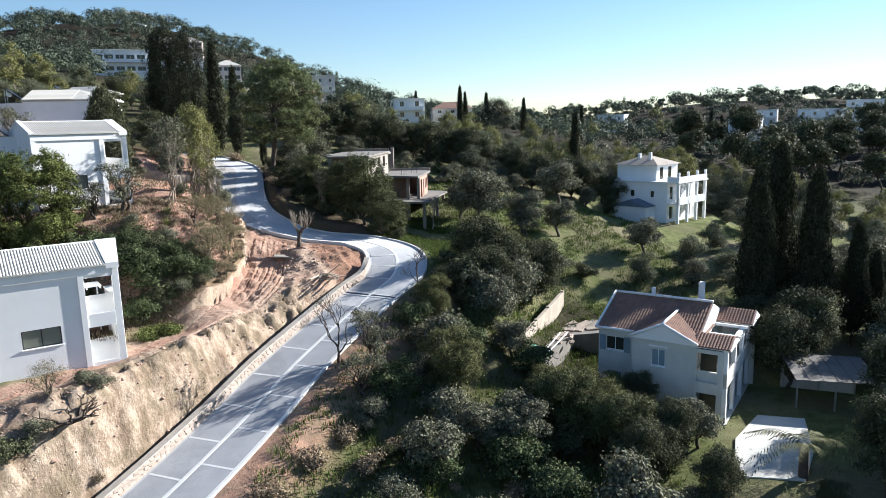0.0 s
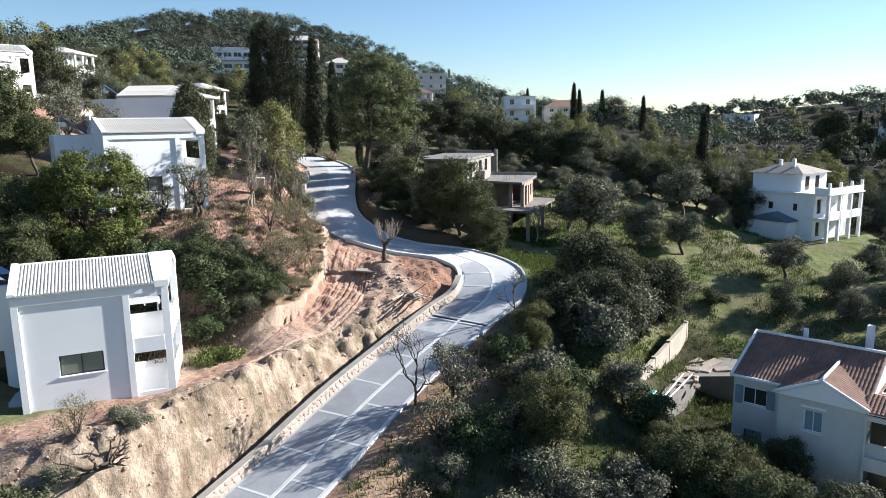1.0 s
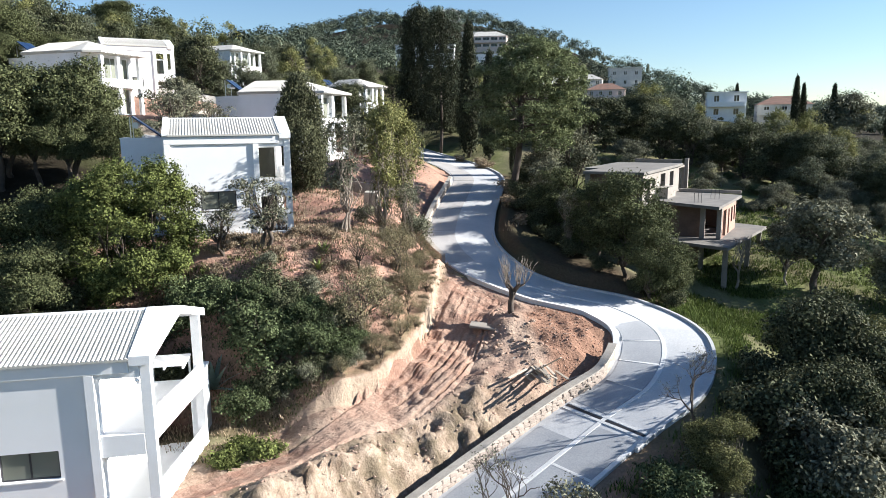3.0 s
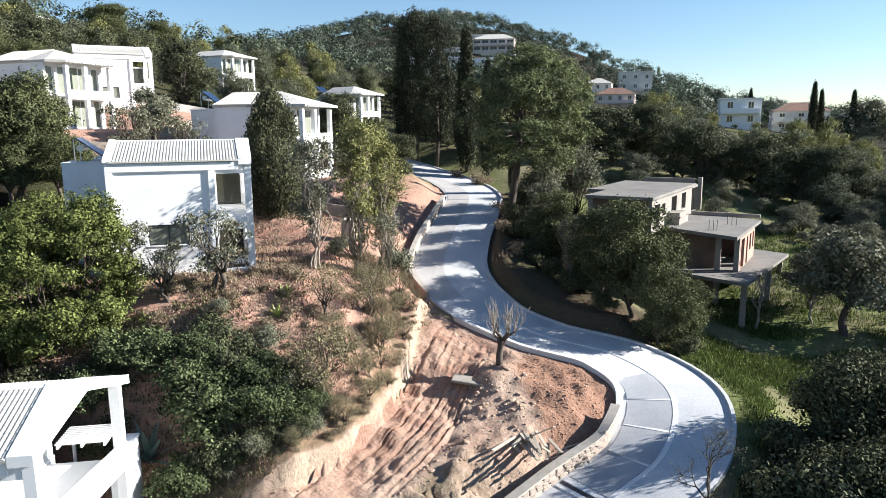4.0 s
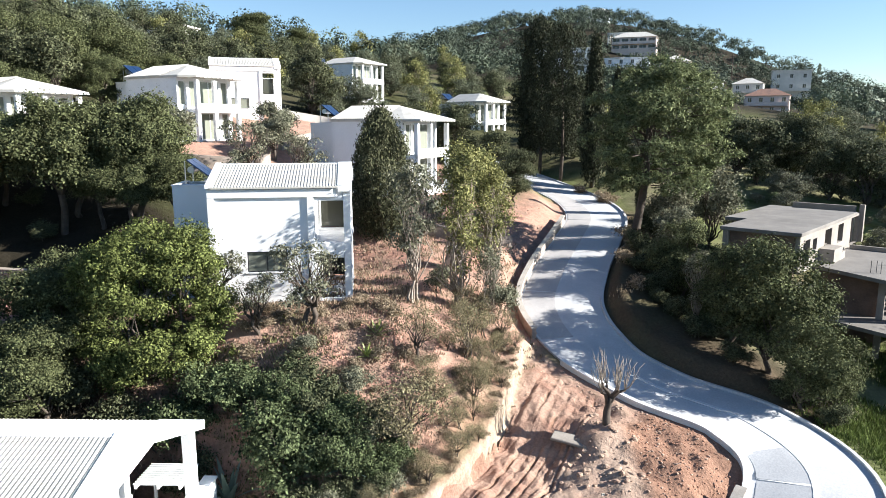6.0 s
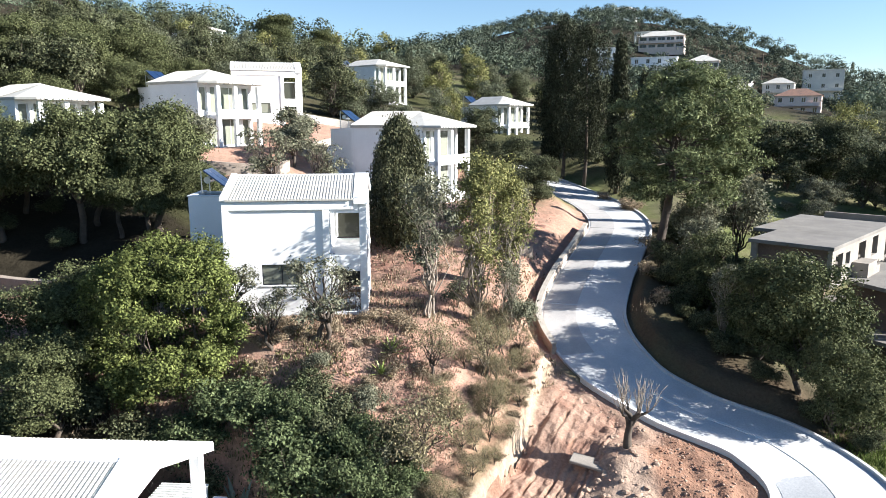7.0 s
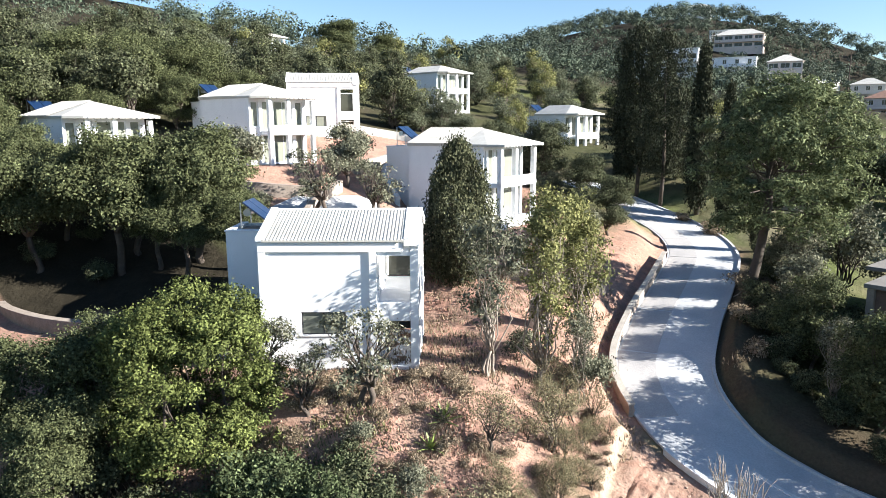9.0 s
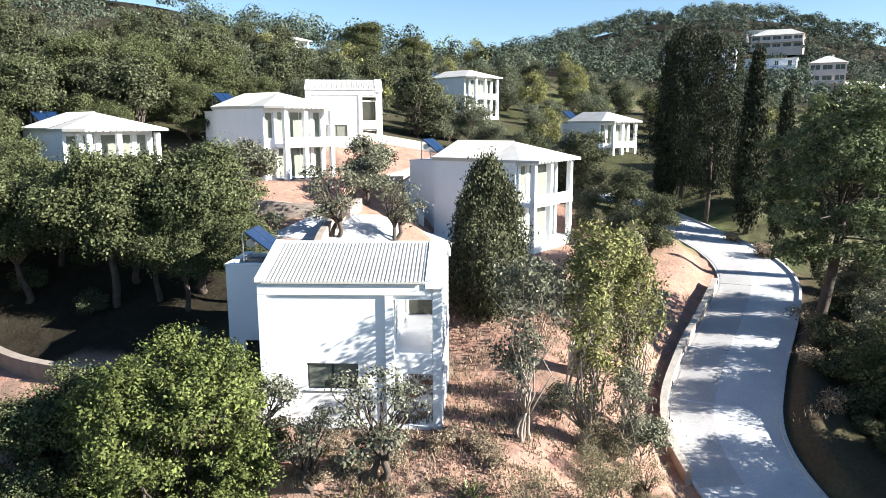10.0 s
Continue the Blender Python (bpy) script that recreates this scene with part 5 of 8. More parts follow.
window_in(lower, 5.3, 6.5, 3.6, 4.9, 0, 2, FRAME_WHITE, glass=SHUTTER)
window_in(lower, 4.4, 5.6, 0.6, 2.0, 0, 2, FRAME_WHITE, glass=SHUTTER)
part("wall", holed_wall(9.02, 11.3, -1.5, 5.4, [(9.15, 10.85, 3.0, 5.15), (9.15, 10.85, 0.1, 2.2)], -0.16, -0.005), CREAM, lower)
# Dark sheets in both loggia openings stand in for their shaded depth.
part("pane", boxes((9.16, 10.84, 1.2, 1.24, 2.96, 5.3), (9.16, 10.84, 1.2, 1.24, 0.11, 2.6)), GLASS_DARK, lower)
part("round_vent", prism([(6.15 + 0.17 * math.cos(k * math.pi / 6), 5.75 + 0.17 * math.sin(k * math.pi / 6)) for k in range(12)], -0.02, 0.004), FRAME_DARK, lower, m=Matrix(((1, 0, 0, 0), (0, 0, 1, -0.02), (0, 1, 0, 0), (0, 0, 0, 1))))
for a, b, c in ((5.1, 6.7, 5.05), (4.2, 5.8, 2.15)):
    part("lintel", boxes((a, b, -0.06, -0.002, c, c + 0.12)), WHITE, lower)
part("gable", wedge([(0.25, 0), (8.3, 0), (4.3, 0.9)], 0, 0.24), CREAM, lower, m=Matrix(((0, 1, 0, 3.6 - 0.25), (-1, 0, 0, 0.24), (0, 0, 1, H2 - 0.1), (0, 0, 0, 1))) @ Matrix.Diagonal((1, 0.66, 1, 1)))
part("wall", boxes((0, 0.25, 1.46, 9.5, -1.5, H2 - 0.002)), CREAM, lower)
part("wall", boxes((3.6, 3.85, 0.26, 1.2, -1.5, H2 - 0.003)), CREAM, lower)
part("wall", boxes((0.26, 12.0, 9.25, 9.5, -1.5, H2 - 0.004)), CREAM, lower)
part("wall", holed_wall(0.26, 9.2, -1.5, H2 - 0.006, [(0.9, 3.2, 3.3, 5.3), (4.5, 6.5, 3.3, 5.3), (0.9, 3.2, 0.3, 2.3), (4.5, 6.5, 0.3, 2.3)], -9.0, -8.75), CREAM, lower, m=Matrix(((0, -1, 0, 0), (1, 0, 0, 0), (0, 0, 1, 0), (0, 0, 0, 1))))
for a, b, c, d in ((0.9, 3.2, 3.3, 5.3), (4.5, 6.5, 3.3, 5.3), (0.9, 3.2, 0.3, 2.3), (4.5, 6.5, 0.3, 2.3)):
    part("pane", boxes((8.84, 8.86, a, b, c, d)), GLASS_DARK, lower)
part("balcony", boxes((9.01, 11.6, 0.1, 9.2, 2.7, 2.95), (11.45, 11.6, 0.1, 9.2, 2.955, 3.75), (9.01, 11.44, 0.1, 0.25, 2.955, 3.75)), CREAM, lower)
part("terrace", boxes((9.01, 11.7, 0, 9.3, -1.5, 0.1)), CREAM, lower)
for v in (0.1, 3.0, 6.0, 8.9):
    part("column", boxes((11.25, 11.6, v, v + 0.35, 0.1, 5.5), soft=0.02), WHITE, lower)
part("pergola_beam", boxes((9.01, 11.9, 3.2, 3.4, 5.52, 5.72), (9.01, 11.9, 6.0, 6.2, 5.52, 5.72), (9.01, 11.9, 8.8, 9.0, 5.52, 5.72), (11.2, 11.6, 3.0, 9.2, 5.3, 5.5)), WHITE, lower)
clay_roof(lower, 0, 9.0, 1.2, 9.5, H2, 1.75)
clay_roof(lower, 3.5, 9.1, 0.0, 5.2, H2 + 0.02, 1.1, 90)
clay_roof(lower, 8.8, 11.8, 0.2, 2.9, 5.6, 0.55)
clay_roof(lower, 8.8, 12.2, 6.8, 9.6, H2 + 0.1, 0.7)
for a, b in (((-0.12, 0.85, H2), (-0.12, 5.35, H2 + 1.86)), ((0.0, 5.35, H2 + 1.86), (9.0, 5.35, H2 + 1.86)), ((3.35, -0.32, H2 + 0.02), (6.3, -0.32, H2 + 1.22)), ((6.3, -0.32, H2 + 1.22), (9.25, -0.32, H2 + 0.02)), ((6.3, -0.32, H2 + 1.26), (6.3, 3.9, H2 + 1.26)), ((-0.1, 0.86, H2), (3.4, 0.86, H2))):
    v_, f_ = tube(np.linspace(np.array(a), np.array(b), 6), [0.11] * 6, 6)
    mesh_part("mortar_ridge", v_, f_, WHITE, lower, "whitewashed mortar along the roof edge", True)
part("chimney", boxes((6.9, 7.4, 8.2, 8.7, H2 + 0.2, H2 + 2.6), soft=0.03), WHITE, lower)
part("vent", boxes((3.0, 3.3, 6.4, 6.7, H2 + 1.1, H2 + 2.2), (2.2, 2.9, 5.6, 5.9, H2 + 1.55, H2 + 1.8)), WHITE, lower)
pave = part("pavement", prism([(16.7, 39.7), (20.6, 39.2), (22.6, 43.0), (24.0, 48.1), (20.9, 48.5), (18.2, 44.6)], -3.2, lambda a, b: float(land(a, b)) + 0.14), CREAM)
tagged(pave, "pale paved yard beside the cream house", "pavement", kind="structure")

# a carport beside the paved yard
port = thing("carport", pose(24.2, 50.2, float(land(24.2, 50.2)), 0, 0, -8), "open carport with a grey sheet roof and grey posts", "carport")
for x in (0.0, 2.6, 5.2):
    for y in (0.0, 4.4):
        part("post", boxes((x - 0.06, x + 0.06, y - 0.06, y + 0.06, -0.3, 2.3)), STEEL, port)
# Roof sheets take a dark grey that includes the cypresses' shade.
for i in range(6):
    part("roof_sheet", wedge([(-0.4, 2.32), (4.8, 2.62), (4.8, 2.66), (-0.4, 2.36)], -0.2 + 0.96 * i, 0.72 + 0.96 * i), CONCRETE_OLD, port)
part("back_wall", boxes((-0.1, 5.3, 4.5, 4.7, -0.5, 2.5)), CREAM, port)

SLATE = surface("blue-grey roof sheet", (0.15, 0.185, 0.235), (0.12, 0.15, 0.19), 1.5, 25, 0.7, 0.3, 0.006)
# the white three-storey house in the grove
grove = thing("grove_house", pose(17.4, 103.4, 5.6, 0, 0, -41) @ Matrix.Diagonal((0.88, 0.88, 0.86, 1)), "white three-storey house with balconies and a brown hipped roof", "house")
part("wall", holed_wall(0, 10.5, -1.5, 6.2, [(1.0, 1.8, 3.7, 5.0), (4.0, 4.7, 3.8, 4.8), (7.6, 8.2, 3.8, 4.8), (2.0, 2.9, 0.4, 2.3)], 0, 0.25), WHITE, grove)
part("wall", boxes((0, 0.25, 0.26, 9, -1.5, 6.19), (0.26, 10.4, 8.75, 9, -1.5, 6.195)), WHITE, grove)
part("wall", holed_wall(0.26, 9.0, -1.5, 6.2, [(0.8, 1.9, 0.3, 2.3), (3.4, 4.5, 0.3, 2.3), (6.4, 7.5, 0.3, 2.3), (0.8, 1.9, 3.5, 5.5), (3.4, 4.5, 3.5, 5.5), (6.4, 7.5, 3.5, 5.5)], -10.5, -10.25), WHITE, grove, m=Matrix(((0, -1, 0, 0), (1, 0, 0, 0), (0, 0, 1, 0), (0, 0, 0, 1))))
for a, b, c, d in ((1.0, 1.8, 3.7, 5.0), (4.0, 4.7, 3.8, 4.8), (7.6, 8.2, 3.8, 4.8), (2.0, 2.9, 0.4, 2.3)):
    part("pane", boxes((a, b, 0.1, 0.12, c, d)), GLASS_DARK, grove)
for a, b, c, d in ((0.8, 1.9, 0.3, 2.3), (3.4, 4.5, 0.3, 2.3), (6.4, 7.5, 0.3, 2.3), (0.8, 1.9, 3.5, 5.5), (3.4, 4.5, 3.5, 5.5), (6.4, 7.5, 3.5, 5.5)):
    part("pane", boxes((10.33, 10.35, a, b, c, d)), GLASS_DARK, grove)
part("cornice", boxes((-0.3, 12.6, -0.3, 9.3, 6.2, 6.4), soft=0.02), WHITE, grove)
part("upper_wall", boxes((0.8, 8.0, 1.0, 7.6, 6.4, 8.9)), WHITE, grove)
for a in (2.0, 4.6):
    part("pane", boxes((8.001, 8.02, a, a + 1.0, 6.6, 8.5)), GLASS_DARK, grove)
bm = bmesh.new()
lo = [bm.verts.new(p) for p in ((0.3, 0.5, 8.9), (8.5, 0.5, 8.9), (8.5, 8.1, 8.9), (0.3, 8.1, 8.9))]
tp = [bm.verts.new((3.8, 4.3, 10.3)), bm.verts.new((5.0, 4.3, 10.3))]
for q in ((lo[0], lo[1], tp[1], tp[0]), (lo[1], lo[2], tp[1]), (lo[2], lo[3], tp[0], tp[1]), (lo[3], lo[0], tp[0]), lo[::-1]):
    bm.faces.new(q)
part("roof", bm, TILE_GREY, grove)
part("balcony", boxes((10.51, 12.5, 0, 9, 2.75, 3.0), (12.3, 12.5, 0, 9, 3.001, 3.9), (12.3, 12.5, 0, 9, 6.41, 7.2), (10.51, 12.5, -0.1, 0.1, 6.41, 7.2)), WHITE, grove)
for v in (0, 2.9, 5.8, 8.6):
    part("column", boxes((12.1, 12.5, v, v + 0.4, -1.5, 6.19), soft=0.02), WHITE, grove)
    part("post", boxes((12.15, 12.45, v + 0.05, v + 0.35, 7.2, 7.9)), WHITE, grove)
part("porch", boxes((2.6, 8.4, -2.6, -0.01, -1.5, 2.4)), WHITE, grove)
part("porch_roof", wedge([(2.3, 2.4), (8.7, 2.4), (5.5, 3.5)], -2.8, -0.02), SLATE, grove, m=Matrix(((0, 1, 0, 0), (1, 0, 0, 0), (0, 0, 1, 0), (0, 0, 0, 1))))
part("chimney", boxes((3.4, 3.8, 3.0, 3.4, 9.3, 10.7)), WHITE, grove)
part("chimney", boxes((5.6, 6.0, 2.6, 3.0, 9.2, 10.9)), WHITE, grove)


# a white car parked above the villas
def parked_car(x, y, turn, label):
    e = thing("car", pose(x, y, float(land(x, y)) + 0.02, 0, 0, turn), label, "car")
    paint, rubber = plain("white car paint", (0.75, 0.76, 0.77), 0.25), plain("tyre rubber", (0.02, 0.02, 0.02), 0.8)
    outline = [(-2.05, 0.35), (2.05, 0.35), (2.1, 0.75), (1.95, 0.98), (1.05, 1.06), (0.45, 1.62), (-1.55, 1.66), (-1.95, 1.1), (-2.1, 0.85)]
    bm = wedge([(-v, w) for v, w in outline], -0.86, 0.86)
    bmesh.ops.bevel(bm, geom=bm.edges[:], offset=0.06, segments=2, affect="EDGES")
    body = part("body", bm, paint, e)
    for u in (-0.872, 0.852):
        part("side_window", wedge([(-0.95, 1.1), (-0.42, 1.52), (0.45, 1.55), (0.45, 1.1)], u, u + 0.02), GLASS_DARK, body)
        part("side_window", wedge([(0.55, 1.1), (0.55, 1.55), (1.4, 1.55), (1.65, 1.1)], u, u + 0.02), GLASS_DARK, body)
    part("windscreen", wedge([(-1.03, 1.12), (-0.5, 1.6), (-0.52, 1.615), (-1.06, 1.13)], -0.7, 0.7), GLASS_DARK, body)
    for u in (-0.78, 0.78):
        for v in (-1.3, 1.3):
            bm = bmesh.new()
            bmesh.ops.create_cone(bm, cap_ends=True, segments=20, radius1=0.33, radius2=0.33, depth=0.22, matrix=pose(u, v, 0.33, 0, 90, 0))
            wheel = part("wheel", bm, rubber, e)
            bm = bmesh.new()
            bmesh.ops.create_cone(bm, cap_ends=True, segments=14, radius1=0.2, radius2=0.17, depth=0.24, matrix=pose(u, v, 0.33, 0, 90, 0))
            part("rim", bm, STEEL, wheel)
    return e


parked_car(-83.5, 66.5, 70, "white car parked on the terrace below the oak wood")

# the yard behind the cream house
yard = part("pavement", prism([(4.3, 54.4), (8.2, 66.6), (12.6, 65.4), (12.0, 61.6), (8.8, 60.8), (5.9, 54.0)], -3.0, 0.55), CONCRETE_OLD)
tagged(yard, "concrete back yard on a retaining wall beside the cream house", "pavement", kind="structure")
for x, y, t, k in ((8.6, 64.2, 20, 1.3), (10.0, 64.0, 50, 1.5), (8.4, 62.2, -10, 1.0), (7.6, 60.6, 35, 0.8), (9.4, 62.4, 70, 1.1), (10.6, 62.6, 15, 1.0), (7.2, 59.4, 60, 0.7)):
    slab = part("stone_slab", boxes((-0.6 * k, 0.6 * k, -0.42, 0.42, 0, 0.16), soft=0.03), STONE_MASS, m=pose(x, y, 0.54, 2, -3, t))
    tagged(slab, "pale flat stone slab lying in the yard", "slab")
yrng = np.random.default_rng(57)
for _ in range(16):
    x, y = yrng.uniform(6.8, 9.0), yrng.uniform(58.0, 63.0)
    lump = part("stone_block", boxes((-0.2, 0.2, -0.15, 0.15, 0, 0.22), soft=0.04), STONE, m=pose(x, y, 0.54, yrng.normal(0, 8), yrng.normal(0, 8), yrng.uniform(0, 180)) @ Matrix.Diagonal((yrng.uniform(0.6, 1.4), 1, yrng.uniform(0.6, 1.3), 1)))
    tagged(lump, "loose pale building stone in the back yard", "stone")
TARP = surface("green plastic", (0.10, 0.36, 0.27), (0.07, 0.27, 0.21), 2, 20, 0.5, 0.4, 0.02)
tank = thing("water_tank", pose(4.9, 54.6, 0.55, 0, 0, -20), "green plastic water tank at the yard's corner", "tank")
part("body", boxes((-0.45, 0.45, -0.4, 0.4, 0, 0.95), soft=0.08), TARP, tank)
part("lid", boxes((-0.2, 0.2, -0.2, 0.2, 0.952, 1.02), soft=0.03), TARP, tank)
for x, y, t in ((6.4, 56.4, 66), (6.9, 56.5, 63)):
    pole = part("pole", boxes((-2.6, 2.6, -0.045, 0.045, 0, 0.09), soft=0.01), FRAME_WHITE, m=pose(x, y, 0.95, 0, -9, t))
    tagged(pole, "long white pole leaning in the yard", "pole")

terrace = part("pavement", prism([(-47.2, 55.2), (-43.6, 59.6), (-43.0, 64.0), (-43.4, 67.6), (-46.6, 68.0), (-47.8, 63.5), (-48.8, 59.0)], lambda a, b: float(land(a, b)) - 0.8, lambda a, b: float(land(a, b)) + 0.22), ROAD_TOP)
tagged(terrace, "pale concrete terrace below the red soil slope", "pavement", kind="structure")

# ---- trees and shrubs ----
class Wood:
    """Limbs gathered into one mesh."""

    def __init__(self, seed):
        self.rng, self.verts, self.faces, self.tips = np.random.default_rng(seed), [], [], []

    def limb(self, a, b, r0, r1, bend=0.12, n=5, sides=6):
        a, b = np.array(a, float), np.array(b, float)
        long = np.linalg.norm(b - a)
        t = np.linspace(0, 1, n)[:, None]
        wob = self.rng.normal(0, bend * long, 3) * np.array((1, 1, 0.5))
        wob2 = self.rng.normal(0, bend * long * 0.5, 3)
        pts = a + (b - a) * t + wob * np.sin(math.pi * t) + wob2 * np.sin(2 * math.pi * t)
        v, f = tube(pts, np.linspace(r0, r1, n), sides)
        base = len(self.verts)
        self.verts += [tuple(p) for p in v]
        self.faces += [tuple(base + i for i in q) for q in f]
        return pts

    def grow(self, a, way, long, r, depth, spread=0.6, up=0.25, forks=(2, 3)):
        """A limb that forks again and again."""
        way = way / np.linalg.norm(way)
        b = a + way * long
        pts = self.limb(a, b, r, r * 0.62, 0.06, 4, 5 if depth < 3 else 6)
        if depth == 0:
            self.tips.append(pts[-1])
            return
        for _ in range(self.rng.integers(forks[0], forks[1] + 1)):
            w = way + self.rng.normal(0, spread, 3) + np.array((0, 0, up))
            start = pts[-1] if self.rng.random() < 0.65 else pts[-2]
            self.grow(start, w, long * self.rng.uniform(0.62, 0.85), r * 0.6, depth - 1, spread, up, forks)


def leaves(centres, size, rng, long=2.2, lift=0.4, out=None, droop=0.0):
    """A flat four-cornered leaf at every centre: verts (n*4, 3)."""
    n = len(centres)
    nrm = rng.normal(0, 1, (n, 3)) + np.array((0, 0, lift))
    if out is not None:
        nrm += out * 0.9
    nrm /= np.linalg.norm(nrm, axis=1)[:, None]
    a = np.cross(nrm, rng.normal(0, 1, (n, 3)))
    a += np.array((0, 0, -droop))
    a /= np.linalg.norm(a, axis=1)[:, None]
    b = np.cross(nrm, a)
    s = size * rng.uniform(0.6, 1.3, (n, 1))
    a, b = a * s * 0.5 * long / 1.5, b * s * 0.5 / 1.5 * 1.2
    return np.stack([centres - a, centres - a * 0.1 + b, centres + a, centres - a * 0.1 - b], 1).reshape(-1, 3)


def leaf_part(name, verts, mat, parent=None, label=""):
    n = len(verts) // 4
    me = bpy.data.meshes.new(name)
    me.vertices.add(len(verts))
    me.vertices.foreach_set("co", np.ascontiguousarray(verts, np.float32).ravel())
    me.loops.add(4 * n)
    me.polygons.add(n)
    me.loops.foreach_set("vertex_index", np.arange(4 * n, dtype=np.int32))
    me.polygons.foreach_set("loop_start", np.arange(0, 4 * n, 4, dtype=np.int32))
    me.update(calc_edges=True)
    me.materials.append(mat)
    ob = new(name, me)
    if parent:
        ob.parent = parent
    if label:
        ob["label"] = label
    return ob


def crown(blobs, clumps, per, rng, size, tight=0.3, shell=0.55, long=2.2, lift=0.5, droop=0.0):
    """Leaves in clumps that lie near the skins of several rounded masses: blobs are (x, y, z, rx, ry, rz)."""
    blobs = np.array(blobs, float)
    clumps, per = max(8, int(clumps * 0.5)), per * 2
    weight = (blobs[:, 3] * blobs[:, 4] * blobs[:, 5]) ** (2 / 3)
    pick = rng.choice(len(blobs), clumps, p=weight / weight.sum())
    d = rng.normal(0, 1, (clumps, 3))
    d[:, 2] = np.where(d[:, 2] < -0.5, -d[:, 2] * 0.6, d[:, 2])
    d /= np.linalg.norm(d, axis=1)[:, None]
    rad = shell + (1 - shell) * rng.random((clumps, 1)) ** 0.6
    rad *= 1 + 0.12 * rng.normal(0, 1, (clumps, 1))
    c = blobs[pick, :3] + d * blobs[pick, 3:] * rad
    big = rng.uniform(0.6, 1.4, (clumps, 1))
    way = rng.normal(0, 1, (clumps * per, 3)) * np.array((1, 1, 0.75))
    pts = np.repeat(c, per, 0) + way * np.repeat(big, per, 0) * tight
    out = way / (np.linalg.norm(way, axis=1)[:, None] + 1e-6) + 0.6 * np.repeat(d, per, 0)
    return leaves(pts, size, rng, long, lift, 1.3 * out, droop)


def tree(name, label, category, wood, verts, bark, leaf, trunk_label=""):
    e = thing(name, Matrix(), label, category)
    mesh_part("trunk", wood.verts, wood.faces, bark, e, trunk_label, True)
    if verts is not None and len(verts):
        leaf_part("crown", verts, leaf, e)
    return e


def round_blobs(rng, n, height, low, wide, r=(0.3, 0.45), flat=0.8, hollow=0.0):
    """Masses spread through an egg-shaped crown."""
    out = []
    for _ in range(n):
        a, q = rng.uniform(0, 2 * math.pi), math.sqrt(hollow ** 2 + (1 - hollow ** 2) * rng.random())
        z = low + (height - low) * rng.uniform(0.15, 0.85)
        k = math.sin(math.pi * min(1, max(0.15, (z - low) / (height - low)))) ** 0.6
        s = wide * rng.uniform(*r)
        out.append((math.cos(a) * q * wide * (0.68 + 0.14 * hollow) * k, math.sin(a) * q * wide * (0.68 + 0.14 * hollow) * k, z, s, s, s * flat))
    return out


def leafy(seed, name, label, category, height, low, wide, n_blobs, clumps, per, size, leaf, bark, trunk_r=0.16, tight=0.28, shell=0.55, r=(0.3, 0.45), flat=0.8, forks=4, long=2.2, stems=1, hollow=0.0):
    rng = np.random.default_rng(seed)
    w = Wood(seed + 100)
    blobs = round_blobs(rng, n_blobs, height, low, wide, r, flat, hollow)
    for s in range(stems):
        foot = np.array((rng.normal(0, 0.25), rng.normal(0, 0.25), -0.4)) if stems > 1 else np.array((0, 0, -0.4))
        fork = np.array((rng.normal(0, 0.12 * wide), rng.normal(0, 0.12 * wide), low * rng.uniform(0.7, 1.0) + 0.15))
        w.limb(foot, fork, trunk_r, trunk_r * 0.75, 0.06)
        for b in blobs[s::stems][:forks * 3]:
            end = np.array(b[:3]) + np.array((0, 0, b[5] * 0.2))
            mid = fork + (end - fork) * 0.55
            w.limb(fork, mid, trunk_r * 0.5, trunk_r * 0.28, 0.1, 4, 5)
            w.limb(mid, end, trunk_r * 0.28, trunk_r * 0.08, 0.12, 4, 4)
            for _ in range(2):
                w.limb(mid, end + rng.normal(0, b[3] * 0.5, 3), trunk_r * 0.2, trunk_r * 0.05, 0.12, 3, 4)
    v = crown(blobs, clumps, per, rng, size, tight, shell, long)
    return tree(name, label, category, w, v, bark, leaf)


def cypress(seed, height, wide, label, leaf=LEAF_DARK, clumps=900, per=9, size=0.3, low=0.6, power=0.65, rag=0.18):
    rng = np.random.default_rng(seed)
    w = Wood(seed)
    w.limb((0, 0, -0.4), (0, 0, height * 0.9), 0.22, 0.03, 0.01)
    z = low + (height - low) * rng.random(clumps) ** 0.9
    t = (z - low) / (height - low)
    prof = wide * np.clip((1 - t) ** power * (0.45 + 2.2 * np.clip(t, 0, 0.28)), 0.05, 1)
    a = rng.uniform(0, 2 * math.pi, clumps)
    q = prof * rng.uniform(0.6, 1.05, clumps) * (1 + rag * np.sin(3 * a + z * 0.9) + 0.5 * rag * np.sin(5 * a - z * 2.1))
    c = np.stack([np.cos(a) * q, np.sin(a) * q, z], 1)
    out = np.stack([np.cos(a), np.sin(a), np.full(clumps, 0.3)], 1)
    pts = np.repeat(c, per, 0) + rng.normal(0, 1, (clumps * per, 3)) * np.array((0.16, 0.16, 0.34))
    v = leaves(pts, size, rng, 2.6, 0.1, np.repeat(out, per, 0), droop=-1.2)
    return tree("cypress", label, "tree", w, v, BARK, leaf)


def put(proto, x, y, scale=1.0, turn=None, label="", group="", z=None, stretch=1.0):
    """A copy of a tree standing on the ground."""
    zz = float(land(x, y)) if z is None else z
    a = (x * 37.7 + y * 91.3) % 360 if turn is None else turn
    ob = copy_thing(proto, Matrix.Translation((x, y, zz - 0.08)) @ pose(0, 0, 0, 0, 0, a) @ Matrix.Diagonal((scale, scale, scale * stretch, 1)))
    return tagged(ob, label, "", group)


def away(proto):
    """The model of a kind goes once its copies stand."""
    for o in (*proto.children_recursive, proto):
        bpy.data.objects.remove(o)


